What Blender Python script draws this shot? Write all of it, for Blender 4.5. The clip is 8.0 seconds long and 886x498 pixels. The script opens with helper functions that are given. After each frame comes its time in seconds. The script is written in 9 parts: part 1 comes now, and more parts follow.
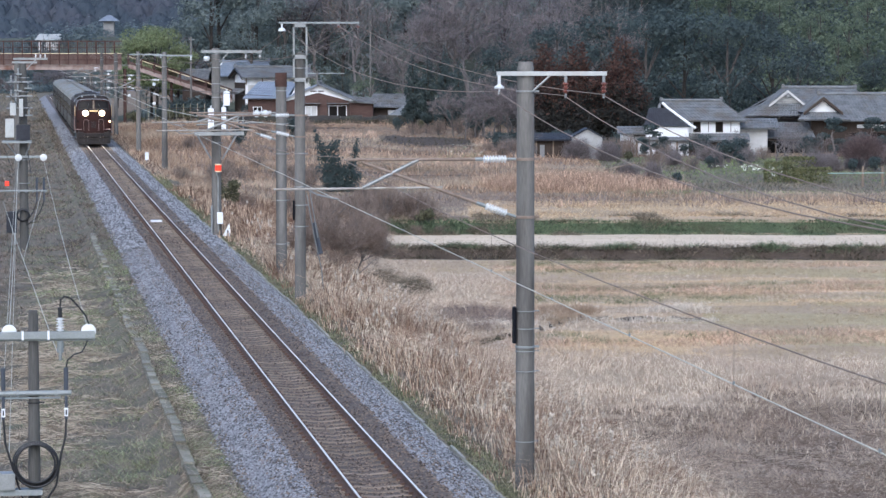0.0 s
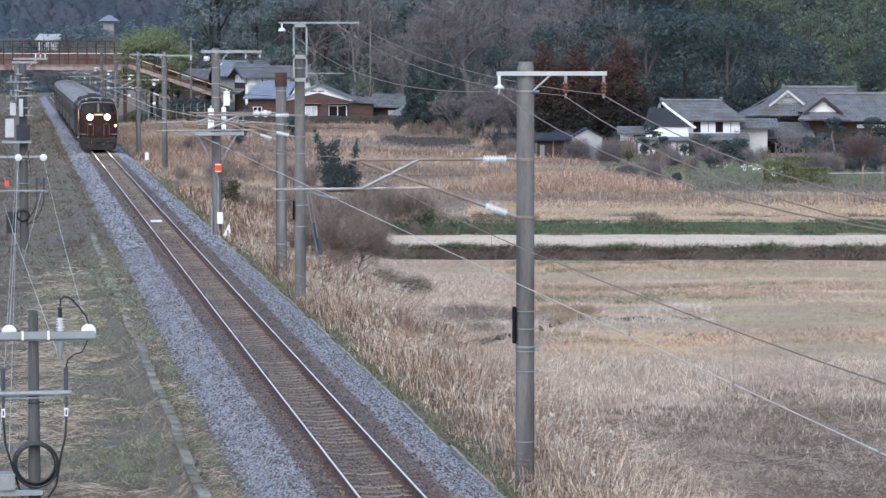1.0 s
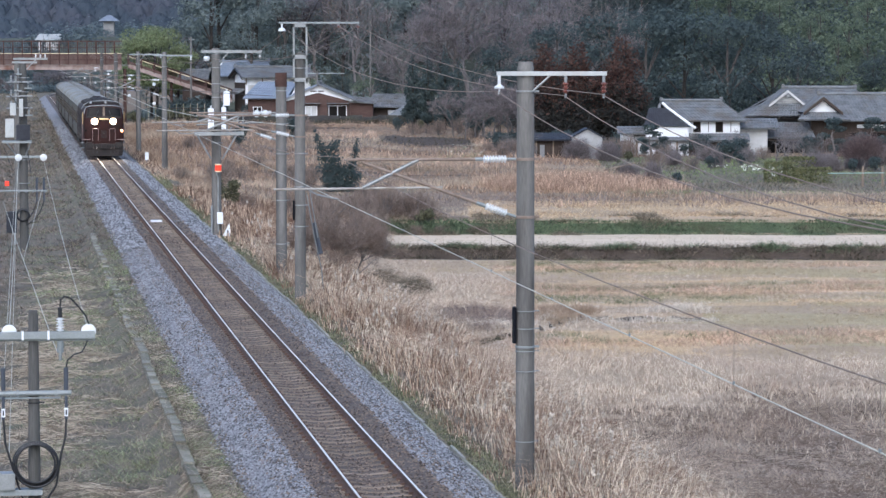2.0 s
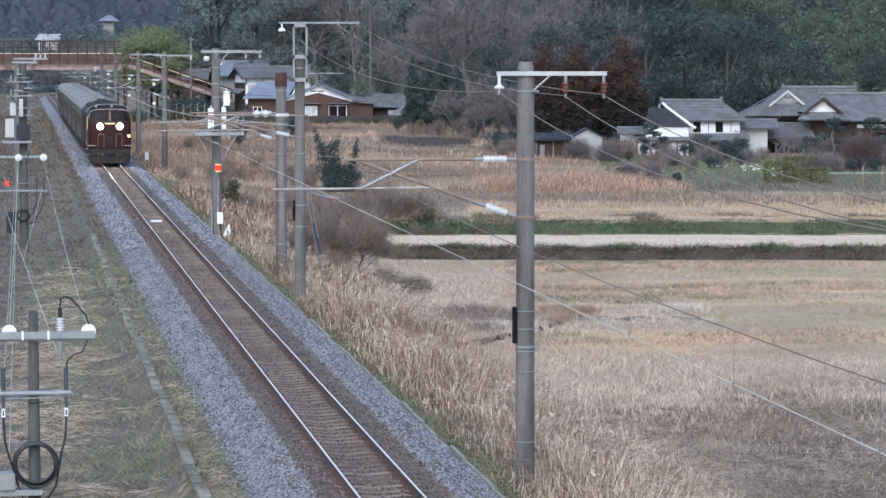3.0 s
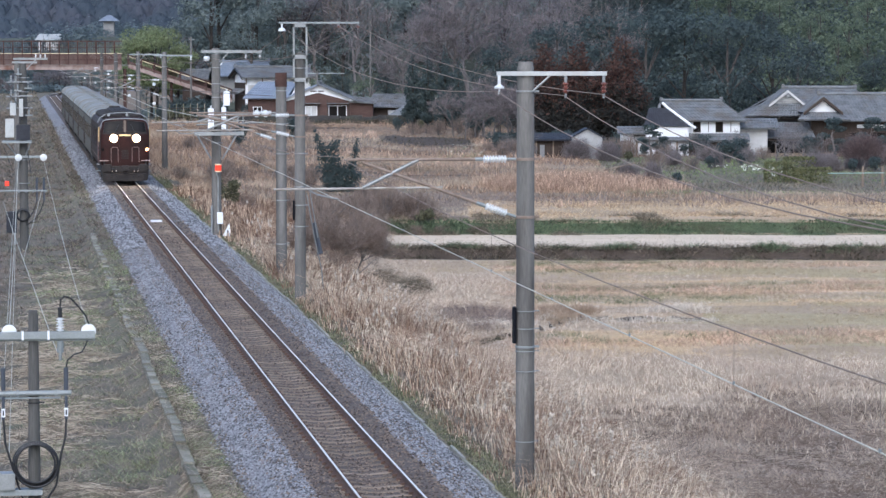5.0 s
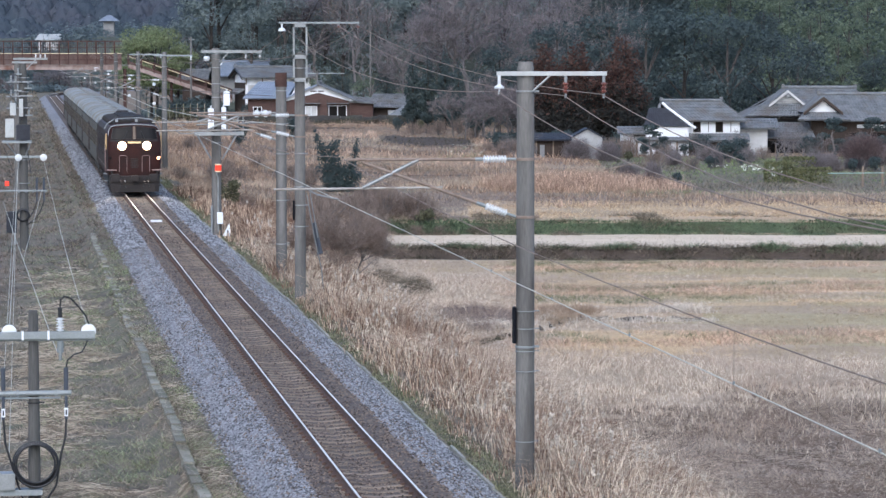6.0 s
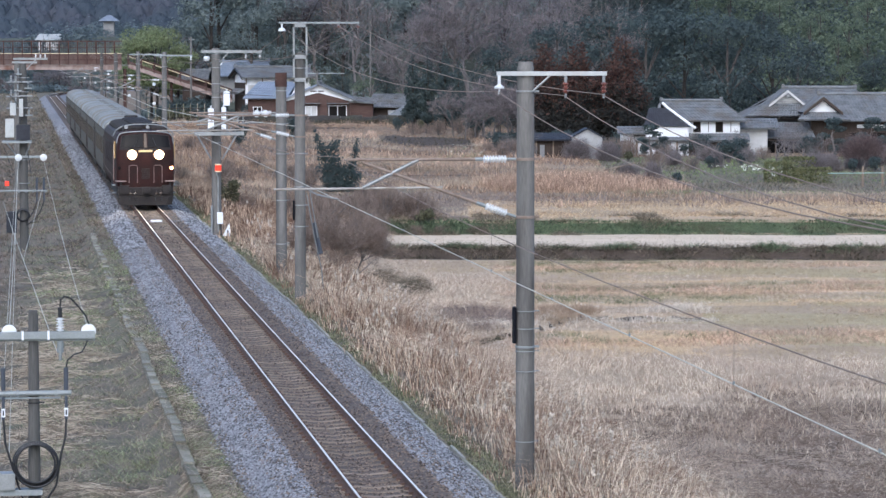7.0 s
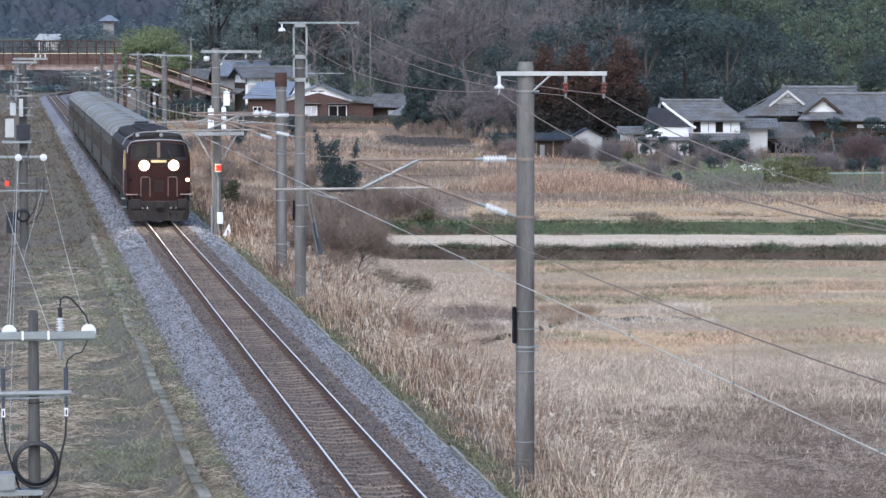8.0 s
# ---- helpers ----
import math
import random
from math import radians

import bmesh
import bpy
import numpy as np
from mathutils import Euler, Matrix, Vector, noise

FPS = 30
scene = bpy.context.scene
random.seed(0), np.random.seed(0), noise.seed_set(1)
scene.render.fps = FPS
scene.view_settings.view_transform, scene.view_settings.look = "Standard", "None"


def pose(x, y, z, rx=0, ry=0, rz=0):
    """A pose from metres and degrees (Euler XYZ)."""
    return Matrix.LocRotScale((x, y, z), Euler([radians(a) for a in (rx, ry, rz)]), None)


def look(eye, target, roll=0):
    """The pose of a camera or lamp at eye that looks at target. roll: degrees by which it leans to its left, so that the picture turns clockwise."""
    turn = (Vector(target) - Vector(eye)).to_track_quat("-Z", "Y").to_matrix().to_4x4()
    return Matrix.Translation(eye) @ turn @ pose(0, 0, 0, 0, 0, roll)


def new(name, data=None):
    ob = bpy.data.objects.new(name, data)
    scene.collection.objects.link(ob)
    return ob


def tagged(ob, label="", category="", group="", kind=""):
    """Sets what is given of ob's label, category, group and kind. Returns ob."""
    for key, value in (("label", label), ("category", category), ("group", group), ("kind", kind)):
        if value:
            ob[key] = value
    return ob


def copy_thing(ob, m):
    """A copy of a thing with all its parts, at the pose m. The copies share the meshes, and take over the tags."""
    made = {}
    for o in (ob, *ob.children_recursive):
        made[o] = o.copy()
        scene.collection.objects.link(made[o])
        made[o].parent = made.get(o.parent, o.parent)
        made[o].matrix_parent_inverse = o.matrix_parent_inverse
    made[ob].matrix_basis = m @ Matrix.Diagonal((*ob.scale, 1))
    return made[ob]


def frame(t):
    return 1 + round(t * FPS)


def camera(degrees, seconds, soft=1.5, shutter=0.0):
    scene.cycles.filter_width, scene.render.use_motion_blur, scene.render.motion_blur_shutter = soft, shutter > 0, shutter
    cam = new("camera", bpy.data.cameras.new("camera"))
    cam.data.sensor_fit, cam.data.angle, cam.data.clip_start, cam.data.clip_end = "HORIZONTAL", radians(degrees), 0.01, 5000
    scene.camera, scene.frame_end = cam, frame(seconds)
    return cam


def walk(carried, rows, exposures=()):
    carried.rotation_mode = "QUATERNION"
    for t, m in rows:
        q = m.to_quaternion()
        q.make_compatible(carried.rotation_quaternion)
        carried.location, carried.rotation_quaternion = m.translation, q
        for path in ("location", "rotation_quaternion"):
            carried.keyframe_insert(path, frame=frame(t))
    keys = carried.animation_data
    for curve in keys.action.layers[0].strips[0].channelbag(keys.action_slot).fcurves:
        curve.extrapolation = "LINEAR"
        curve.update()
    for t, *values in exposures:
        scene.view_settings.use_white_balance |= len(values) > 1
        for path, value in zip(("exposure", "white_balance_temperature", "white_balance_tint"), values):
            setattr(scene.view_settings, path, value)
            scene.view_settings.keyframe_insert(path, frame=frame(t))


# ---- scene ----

# The camera stands still on a high bank left of the line; the line runs along +Y, rail tops at z = 0.
EYE = Vector((-6.46, 0.0, 7.75))
YAW, PITCH = 8.03, 3.772
cam = camera(16.55, 8.0, soft=1.45)
CAM_POSE = pose(EYE.x, EYE.y, EYE.z, 90 - PITCH, 0, -YAW)
walk(cam, [(0.0, CAM_POSE), (8.0, CAM_POSE)], [(0.0, 0.93, 5790, 10.2), (8.0, 0.93, 5790, 10.2)])

# Overcast dusk: a wide, weak sun behind thick cloud and a blue-grey sky.
world = bpy.data.worlds.new("overcast_sky")
scene.world = world
world.use_nodes = True
wn, wl = world.node_tree.nodes, world.node_tree.links
sky = wn.new("ShaderNodeTexSky")
sky.sky_type, sky.sun_disc = "NISHITA", False
sky.sun_elevation, sky.sun_rotation = radians(38), radians(200)
sky.air_density, sky.dust_density, sky.ozone_density = 1.0, 1.6, 1.0
wn["Background"].inputs["Strength"].default_value = 0.14
wl.new(sky.outputs["Color"], wn["Background"].inputs["Color"])

sun_data = bpy.data.lights.new("sun", "SUN")
sun_data.energy, sun_data.angle, sun_data.color = 1.1, radians(60), (1.0, 0.97, 0.94)
sun = new("sun", sun_data)
sun.matrix_basis = look((0, 0, 60), (18, 66, 0))

# The lie of the fields: FWD points across them to the hillside, SIDE along their banks.
FWD = Vector((math.sin(radians(YAW)), math.cos(radians(YAW)), 0))
SIDE = Vector((math.cos(radians(YAW)), -math.sin(radians(YAW)), 0))


def field(a, b, z=0.0):
    """The place a metres up the valley and b metres across it."""
    p = FWD * a + SIDE * b
    return Vector((EYE.x + p.x, p.y, z))


# ---- materials ----
def surface(name, dark, light, scale=3.0, rough=0.85, metal=0.0, bump=0.3, fine=40.0, spec=0.3, island=0.0, stain=None,
            stain_scale=0.6, stain_amount=0.4, stretch=(1, 1, 1), obj_random=0.0, wave=None):
    """A two-scale surface: a broad mottling, a fine grain, stains with a shape of their own, and relief."""
    m = bpy.data.materials.new(name)
    m.use_nodes = True
    n, l = m.node_tree.nodes, m.node_tree.links
    b = n["Principled BSDF"]
    b.inputs["Roughness"].default_value = rough
    b.inputs["Metallic"].default_value = metal
    b.inputs["Specular IOR Level"].default_value = spec
    tc = n.new("ShaderNodeTexCoord")
    mp = n.new("ShaderNodeMapping")
    mp.inputs["Scale"].default_value = stretch
    l.new(tc.outputs["Object"], mp.inputs["Vector"])
    n1 = n.new("ShaderNodeTexNoise")
    n1.inputs["Scale"].default_value, n1.inputs["Detail"].default_value = scale, 6
    n2 = n.new("ShaderNodeTexNoise")
    n2.inputs["Scale"].default_value, n2.inputs["Detail"].default_value = fine, 4
    for q in (n1, n2):
        l.new(mp.outputs["Vector"], q.inputs["Vector"])
    mix = n.new("ShaderNodeMath")
    mix.operation = "MULTIPLY_ADD"
    l.new(n2.outputs["Fac"], mix.inputs[0])
    mix.inputs[1].default_value = 0.45
    sc = n.new("ShaderNodeMath")
    sc.operation = "MULTIPLY"
    l.new(n1.outputs["Fac"], sc.inputs[0])
    sc.inputs[1].default_value = 0.55
    l.new(sc.outputs[0], mix.inputs[2])
    fac = mix.outputs[0]
    for amount, source in ((island, "ShaderNodeNewGeometry"), (obj_random, "ShaderNodeObjectInfo")):
        if amount:
            g = n.new(source)
            ad = n.new("ShaderNodeMath")
            ad.operation = "MULTIPLY_ADD"
            l.new(g.outputs["Random Per Island" if source == "ShaderNodeNewGeometry" else "Random"], ad.inputs[0])
            ad.inputs[1].default_value = amount
            l.new(fac, ad.inputs[2])
            sb = n.new("ShaderNodeMath")
            sb.operation = "SUBTRACT"
            l.new(ad.outputs[0], sb.inputs[0])
            sb.inputs[1].default_value = amount / 2
            fac = sb.outputs[0]
    ramp = n.new("ShaderNodeValToRGB")
    ramp.color_ramp.elements[0].position, ramp.color_ramp.elements[1].position = 0.3, 0.7
    ramp.color_ramp.elements[0].color, ramp.color_ramp.elements[1].color = (*dark, 1), (*light, 1)
    l.new(fac, ramp.inputs["Fac"])
    col = ramp.outputs["Color"]
    if stain:
        n3 = n.new("ShaderNodeTexNoise")
        n3.inputs["Scale"].default_value, n3.inputs["Detail"].default_value = stain_scale, 5
        l.new(mp.outputs["Vector"], n3.inputs["Vector"])
        r3 = n.new("ShaderNodeValToRGB")
        r3.color_ramp.elements[0].position, r3.color_ramp.elements[1].position = 0.48, 0.66
        r3.color_ramp.elements[1].color = (stain_amount, stain_amount, stain_amount, 1)
        l.new(n3.outputs["Fac"], r3.inputs["Fac"])
        mx = n.new("ShaderNodeMix")
        mx.data_type = "RGBA"
        l.new(r3.outputs["Color"], mx.inputs["Factor"])
        l.new(col, mx.inputs["A"])
        mx.inputs["B"].default_value = (*stain, 1)
        col = mx.outputs["Result"]
    l.new(col, b.inputs["Base Color"])
    if bump:
        bp = n.new("ShaderNodeBump")
        bp.inputs["Strength"].default_value, bp.inputs["Distance"].default_value = bump, 0.02
        l.new(fac, bp.inputs["Height"])
        l.new(bp.outputs["Normal"], b.inputs["Normal"])
    return m


def plain(name, color, rough=0.5, metal=0.0, emit=0.0, emit_color=None, spec=0.5):
    m = bpy.data.materials.new(name)
    m.use_nodes = True
    b = m.node_tree.nodes["Principled BSDF"]
    b.inputs["Base Color"].default_value = (*color, 1)
    b.inputs["Roughness"].default_value, b.inputs["Metallic"].default_value = rough, metal
    b.inputs["Specular IOR Level"].default_value = spec
    if emit:
        b.inputs["Emission Color"].default_value = (*(emit_color or color), 1)
        b.inputs["Emission Strength"].default_value = emit
    return m


def foliage(name, dark, light, patch_scale=0.25, patch=None, patch_amount=0.7, island=0.7, through_light=0.32, patch2=None, patch2_scale=0.05, stretch=(1, 1, 1)):
    """Leaves and blades: each its own tone, with broad patches of another colour."""
    m = surface(name, dark, light, scale=patch_scale, rough=0.75, bump=0.0, fine=2.0, spec=0.2, island=island,
                stain=patch, stain_scale=patch_scale * 0.6, stain_amount=patch_amount, stretch=stretch)
    n, l = m.node_tree.nodes, m.node_tree.links
    b, out = n["Principled BSDF"], n["Material Output"]
    if patch2:
        n4 = n.new("ShaderNodeTexNoise")
        n4.inputs["Scale"].default_value, n4.inputs["Detail"].default_value = patch2_scale, 6
        l.new(n["Mapping"].outputs["Vector"], n4.inputs["Vector"])
        r4 = n.new("ShaderNodeValToRGB")
        r4.color_ramp.elements[0].position, r4.color_ramp.elements[1].position = 0.5, 0.62
        r4.color_ramp.elements[1].color = (0.75, 0.75, 0.75, 1)
        l.new(n4.outputs["Fac"], r4.inputs["Fac"])
        mx = n.new("ShaderNodeMix")
        mx.data_type = "RGBA"
        l.new(r4.outputs["Color"], mx.inputs["Factor"])
        l.new(b.inputs["Base Color"].links[0].from_socket, mx.inputs["A"])
        mx.inputs["B"].default_value = (*patch2, 1)
        l.new(mx.outputs["Result"], b.inputs["Base Color"])
    tr = n.new("ShaderNodeBsdfTranslucent")
    l.new(b.inputs["Base Color"].links[0].from_socket, tr.inputs["Color"])
    ms = n.new("ShaderNodeMixShader")
    ms.inputs["Fac"].default_value = through_light
    l.new(b.outputs["BSDF"], ms.inputs[1])
    l.new(tr.outputs["BSDF"], ms.inputs[2])
    l.new(ms.outputs[0], out.inputs["Surface"])
    return m


M = dict(
    soil=surface("dry_field_soil", (0.27, 0.195, 0.125), (0.48, 0.375, 0.265), scale=0.35, fine=9, bump=0.8, stain=(0.26, 0.21, 0.13), stain_scale=0.12, stretch=(0.5, 1.3, 1)),
    dark_soil=surface("dark_field_soil", (0.16, 0.125, 0.095), (0.37, 0.30, 0.23), scale=0.5, fine=9, bump=0.8),
    upper_soil=surface("upper_field_soil", (0.12, 0.085, 0.06), (0.29, 0.215, 0.15), scale=0.35, fine=6, bump=0.8, stain=(0.15, 0.14, 0.08), stain_scale=0.15, stain_amount=0.6, stretch=(0.4, 1.6, 1)),
    olive_soil=surface("olive_field_ground", (0.25, 0.20, 0.11), (0.45, 0.37, 0.225), scale=0.6, fine=9, bump=0.6, stain=(0.36, 0.26, 0.15), stain_scale=0.25, stretch=(0.4, 1.6, 1)),
    ochre_soil=surface("ochre_stubble_ground", (0.38, 0.26, 0.145), (0.64, 0.47, 0.285), scale=0.6, fine=9, bump=0.6, stain=(0.34, 0.27, 0.17), stain_scale=0.3, stretch=(0.5, 1.3, 1)),
    verge=surface("verge_turf", (0.042, 0.034, 0.025), (0.215, 0.178, 0.13), scale=1.6, fine=18, bump=0.8, stain=(0.135, 0.14, 0.08), stain_scale=0.5, stain_amount=0.5),
    bank_turf=surface("bank_turf", (0.035, 0.05, 0.025), (0.10, 0.12, 0.06), scale=0.9, fine=10, bump=0.6, stain=(0.10, 0.08, 0.05), stain_scale=0.5, stain_amount=0.5),
    kerb=surface("bleached_concrete", (0.20, 0.195, 0.17), (0.42, 0.41, 0.37), scale=2, fine=30, bump=0.5, stain=(0.13, 0.16, 0.085), stain_scale=0.8, stain_amount=0.6),
    moss_lid=surface("mossy_lid", (0.11, 0.10, 0.075), (0.33, 0.305, 0.245), scale=3, fine=30, bump=0.8, stain=(0.085, 0.10, 0.045), stain_scale=1.6, stain_amount=0.9, obj_random=0.3),
    earth=surface("dark_bank_earth", (0.034, 0.025, 0.019), (0.10, 0.074, 0.055), scale=1.2, fine=14, bump=0.9),
    stubble=surface("pale_stubble", (0.45, 0.355, 0.245), (0.70, 0.575, 0.43), scale=0.8, fine=12, bump=0.4, stretch=(0.3, 2, 1)),
    forest_floor=surface("forest_floor", (0.055, 0.065, 0.052), (0.11, 0.12, 0.09), scale=0.2, fine=3, bump=0.5),
    ballast=surface("ballast_gravel", (0.075, 0.073, 0.076), (0.34, 0.335, 0.35), scale=1.2, fine=26, bump=1.0, spec=0.3, stain=(0.16, 0.12, 0.10), stain_scale=0.7, stain_amount=0.35),
    bed=surface("rusty_track_bed", (0.055, 0.044, 0.037), (0.155, 0.122, 0.10), scale=1.2, fine=26, bump=1.0),
    stone=surface("ballast_stone", (0.078, 0.078, 0.081), (0.335, 0.336, 0.348), scale=3, fine=30, bump=0.3, island=0.75),
    bed_stone=surface("rusty_stone", (0.05, 0.037, 0.029), (0.22, 0.165, 0.125), scale=3, fine=30, bump=0.3, island=0.9),
    sleeper=surface("concrete_sleeper", (0.115, 0.09, 0.068), (0.32, 0.255, 0.195), scale=5, fine=40, bump=0.5, obj_random=0.3, stain=(0.085, 0.062, 0.05), stain_scale=2.5, stain_amount=0.6),
    rail_side=surface("rusty_rail", (0.06, 0.036, 0.028), (0.14, 0.085, 0.065), scale=5, fine=50, rough=0.8, bump=0.2),
    rail_top=surface("polished_rail_head", (0.74, 0.66, 0.575), (0.88, 0.80, 0.71), scale=2, fine=30, rough=0.36, metal=0.5, bump=0.03, stretch=(30, 1, 1)),
    concrete=surface("weathered_concrete", (0.092, 0.087, 0.082), (0.20, 0.19, 0.178), scale=2.2, fine=22, rough=0.9, bump=0.25, stain=(0.058, 0.053, 0.048), stain_scale=1.2, stain_amount=0.75, stretch=(1.8, 1.8, 0.25)),
    dark_concrete=surface("dark_weathered_concrete", (0.045, 0.044, 0.042), (0.14, 0.135, 0.127), scale=2.4, fine=30, rough=0.9, bump=0.25, stain=(0.05, 0.048, 0.043), stain_scale=2.2, stain_amount=0.6, stretch=(2, 2, 0.12)),
    seal=plain("slate_grey_sealing_end", (0.05, 0.058, 0.075), 0.5),
    dark_stone=surface("dark_walling_stone", (0.022, 0.021, 0.022), (0.075, 0.07, 0.066), scale=1.6, fine=9, rough=0.9, bump=0.8, stain=(0.06, 0.07, 0.04), stain_scale=0.7),
    old_concrete=surface("mossy_concrete", (0.12, 0.115, 0.10), (0.30, 0.29, 0.265), scale=2, fine=30, bump=0.5, stain=(0.09, 0.11, 0.06), stain_scale=1.0),
    galv=surface("galvanised_steel", (0.19, 0.20, 0.20), (0.36, 0.365, 0.36), scale=3, fine=30, rough=0.55, metal=0.5, bump=0.1),
    zinc=surface("bright_zinc", (0.34, 0.35, 0.345), (0.54, 0.55, 0.535), scale=2, fine=25, rough=0.6, metal=0.2, bump=0.1, stain=(0.30, 0.27, 0.24), stain_scale=2.0, stain_amount=0.5),
    dull_steel=surface("dull_steel", (0.20, 0.22, 0.22), (0.33, 0.35, 0.35), scale=3, fine=30, rough=0.65, metal=0.4, bump=0.1),
    rust=surface("rust", (0.09, 0.047, 0.032), (0.20, 0.105, 0.068), scale=2.5, fine=25, rough=0.9, bump=0.4, stain=(0.45, 0.37, 0.33), stain_scale=0.8, stain_amount=0.6),
    rust_pale=surface("rust_streaked_paint", (0.20, 0.145, 0.125), (0.37, 0.295, 0.265), scale=2.0, fine=20, rough=0.85, bump=0.3, stain=(0.13, 0.062, 0.042), stain_scale=0.9, stain_amount=0.85, stretch=(1, 1, 0.5)),
    rust_dark=surface("dark_rust", (0.036, 0.020, 0.017), (0.092, 0.050, 0.040), scale=2.5, fine=25, rough=0.9, bump=0.3),
    rust_tube=surface("rusty_tube", (0.17, 0.12, 0.09), (0.32, 0.26, 0.22), scale=4, fine=40, rough=0.8, metal=0.2, bump=0.2),
    pale_tube=surface("weathered_pale_tube", (0.25, 0.235, 0.21), (0.45, 0.425, 0.39), scale=4, fine=40, rough=0.75, metal=0.1, bump=0.15, stain=(0.20, 0.13, 0.09), stain_scale=3.0, stain_amount=0.6),
    rust_panel=surface("rusty_parapet_sheet", (0.052, 0.03, 0.025), (0.125, 0.075, 0.063), scale=1.5, fine=18, rough=0.9, bump=0.3, stain=(0.15, 0.115, 0.105), stain_scale=0.9, stain_amount=0.5, stretch=(1, 1, 0.5)),
    porcelain=plain("white_porcelain", (0.60, 0.61, 0.61), 0.35),
    brown_porcelain=plain("brown_porcelain", (0.16, 0.05, 0.035), 0.3),
    black_rubber=plain("black_rubber", (0.012, 0.012, 0.014), 0.55),
    wire=surface("copper_wire", (0.42, 0.415, 0.35), (0.60, 0.585, 0.50), scale=2, fine=10, rough=0.6, metal=0.0, bump=0),
    dark_wire=surface("dark_wire", (0.07, 0.065, 0.06), (0.14, 0.13, 0.12), scale=2, fine=10, rough=0.7, metal=0.2, bump=0),
    white_paint=surface("white_enamel", (0.66, 0.68, 0.71), (0.80, 0.81, 0.83), scale=2, fine=20, rough=0.5, bump=0.05, stain=(0.5, 0.47, 0.43), stain_scale=1.5),
    orange=plain("orange_lamp_glass", (0.78, 0.035, 0.012), 0.4, emit=0.3, emit_color=(1.0, 0.04, 0.01)),
    cream=plain("cream_paint", (0.75, 0.62, 0.40), 0.6),
    black_board=plain("black_board", (0.006, 0.006, 0.009), 0.7, spec=0.1),
    loco=surface("maroon_lacquer", (0.020, 0.0085, 0.0075), (0.042, 0.015, 0.0125), scale=1.5, fine=15, rough=0.55, bump=0.03, spec=0.12, stain=(0.018, 0.012, 0.011), stain_scale=1.2, stain_amount=0.6),
    loco_red=surface("wine_red_lacquer", (0.05, 0.008, 0.007), (0.10, 0.014, 0.012), scale=1.5, fine=15, rough=0.35, bump=0.03, spec=0.4),
    pillar=surface("dull_tan_paint", (0.10, 0.075, 0.055), (0.18, 0.14, 0.10), scale=3, fine=20, rough=0.6, bump=0.05),
    rail_pink=surface("worn_reddish_steel", (0.22, 0.15, 0.135), (0.36, 0.27, 0.25), scale=4, fine=30, rough=0.55, metal=0.3, bump=0.1),
    coach_seam=surface("grey_roof_seam", (0.10, 0.10, 0.095), (0.20, 0.20, 0.19), scale=2, fine=20, rough=0.8, bump=0.1),
    loco_dark=surface("dark_chassis", (0.012, 0.010, 0.010), (0.035, 0.028, 0.025), scale=2, fine=20, rough=0.7, bump=0.2),
    loco_roof=surface("sooty_roof", (0.020, 0.015, 0.012), (0.055, 0.042, 0.034), scale=1.2, fine=12, rough=0.8, bump=0.1, spec=0.12),
    coach=surface("brown_lacquer", (0.048, 0.040, 0.034), (0.09, 0.075, 0.062), scale=1.5, fine=15, rough=0.45, bump=0.02, spec=0.3, stain=(0.085, 0.072, 0.06), stain_scale=0.5, stain_amount=0.5),
    coach_roof=surface("grey_coach_roof", (0.14, 0.145, 0.135), (0.33, 0.335, 0.32), scale=0.8, fine=10, rough=0.85, bump=0.1, stain=(0.19, 0.14, 0.09), stain_scale=0.3, stain_amount=0.95),
    gold=surface("brass_trim", (0.45, 0.30, 0.14), (0.62, 0.43, 0.22), scale=3, fine=30, rough=0.4, metal=0.8, bump=0),
    glass=plain("dark_window_glass", (0.012, 0.011, 0.011), 0.16, spec=0.08),
    lamp=plain("headlamp_glass", (1.0, 0.93, 0.82), 0.3, emit=220.0, emit_color=(1.0, 0.80, 0.55)),
    lamp_halo=plain("headlamp_halo", (0.9, 0.6, 0.35), 0.3, emit=0.75, emit_color=(1.0, 0.52, 0.24)),
    lamp_dim=plain("marker_lamp_glass", (1.0, 0.35, 0.15), 0.3, emit=8.0, emit_color=(1.0, 0.4, 0.16)),
    chrome=plain("polished_steel", (0.7, 0.7, 0.72), 0.2, 1.0),
    plaster=surface("white_plaster", (0.66, 0.66, 0.67), (0.82, 0.82, 0.82), scale=0.7, fine=12, rough=0.9, bump=0.1, stain=(0.48, 0.47, 0.46), stain_scale=0.5),
    grey_plaster=surface("grey_plaster", (0.17, 0.17, 0.175), (0.29, 0.29, 0.29), scale=0.7, fine=12, rough=0.9, bump=0.1, stain=(0.25, 0.24, 0.22)),
    tile=surface("grey_roof_tile", (0.065, 0.069, 0.073), (0.20, 0.207, 0.213), scale=1.3, fine=9, rough=0.65, bump=0.5, stain=(0.11, 0.095, 0.08), stain_scale=0.6, stain_amount=0.7),
    blue_tile=surface("blue_roof_tile", (0.135, 0.158, 0.20), (0.235, 0.268, 0.32), scale=0.9, fine=10, rough=0.5, bump=0.3),
    brown_wall=surface("brown_board_wall", (0.056, 0.032, 0.027), (0.104, 0.062, 0.051), scale=1.5, fine=14, rough=0.8, bump=0.3, stretch=(1, 1, 6)),
    dark_wood=surface("dark_wood", (0.025, 0.018, 0.014), (0.07, 0.05, 0.04), scale=2, fine=20, rough=0.8, bump=0.3, stretch=(4, 4, 0.5)),
    timber=surface("weathered_timber", (0.14, 0.10, 0.075), (0.28, 0.22, 0.17), scale=2, fine=20, rough=0.85, bump=0.3, stretch=(4, 4, 0.5)),
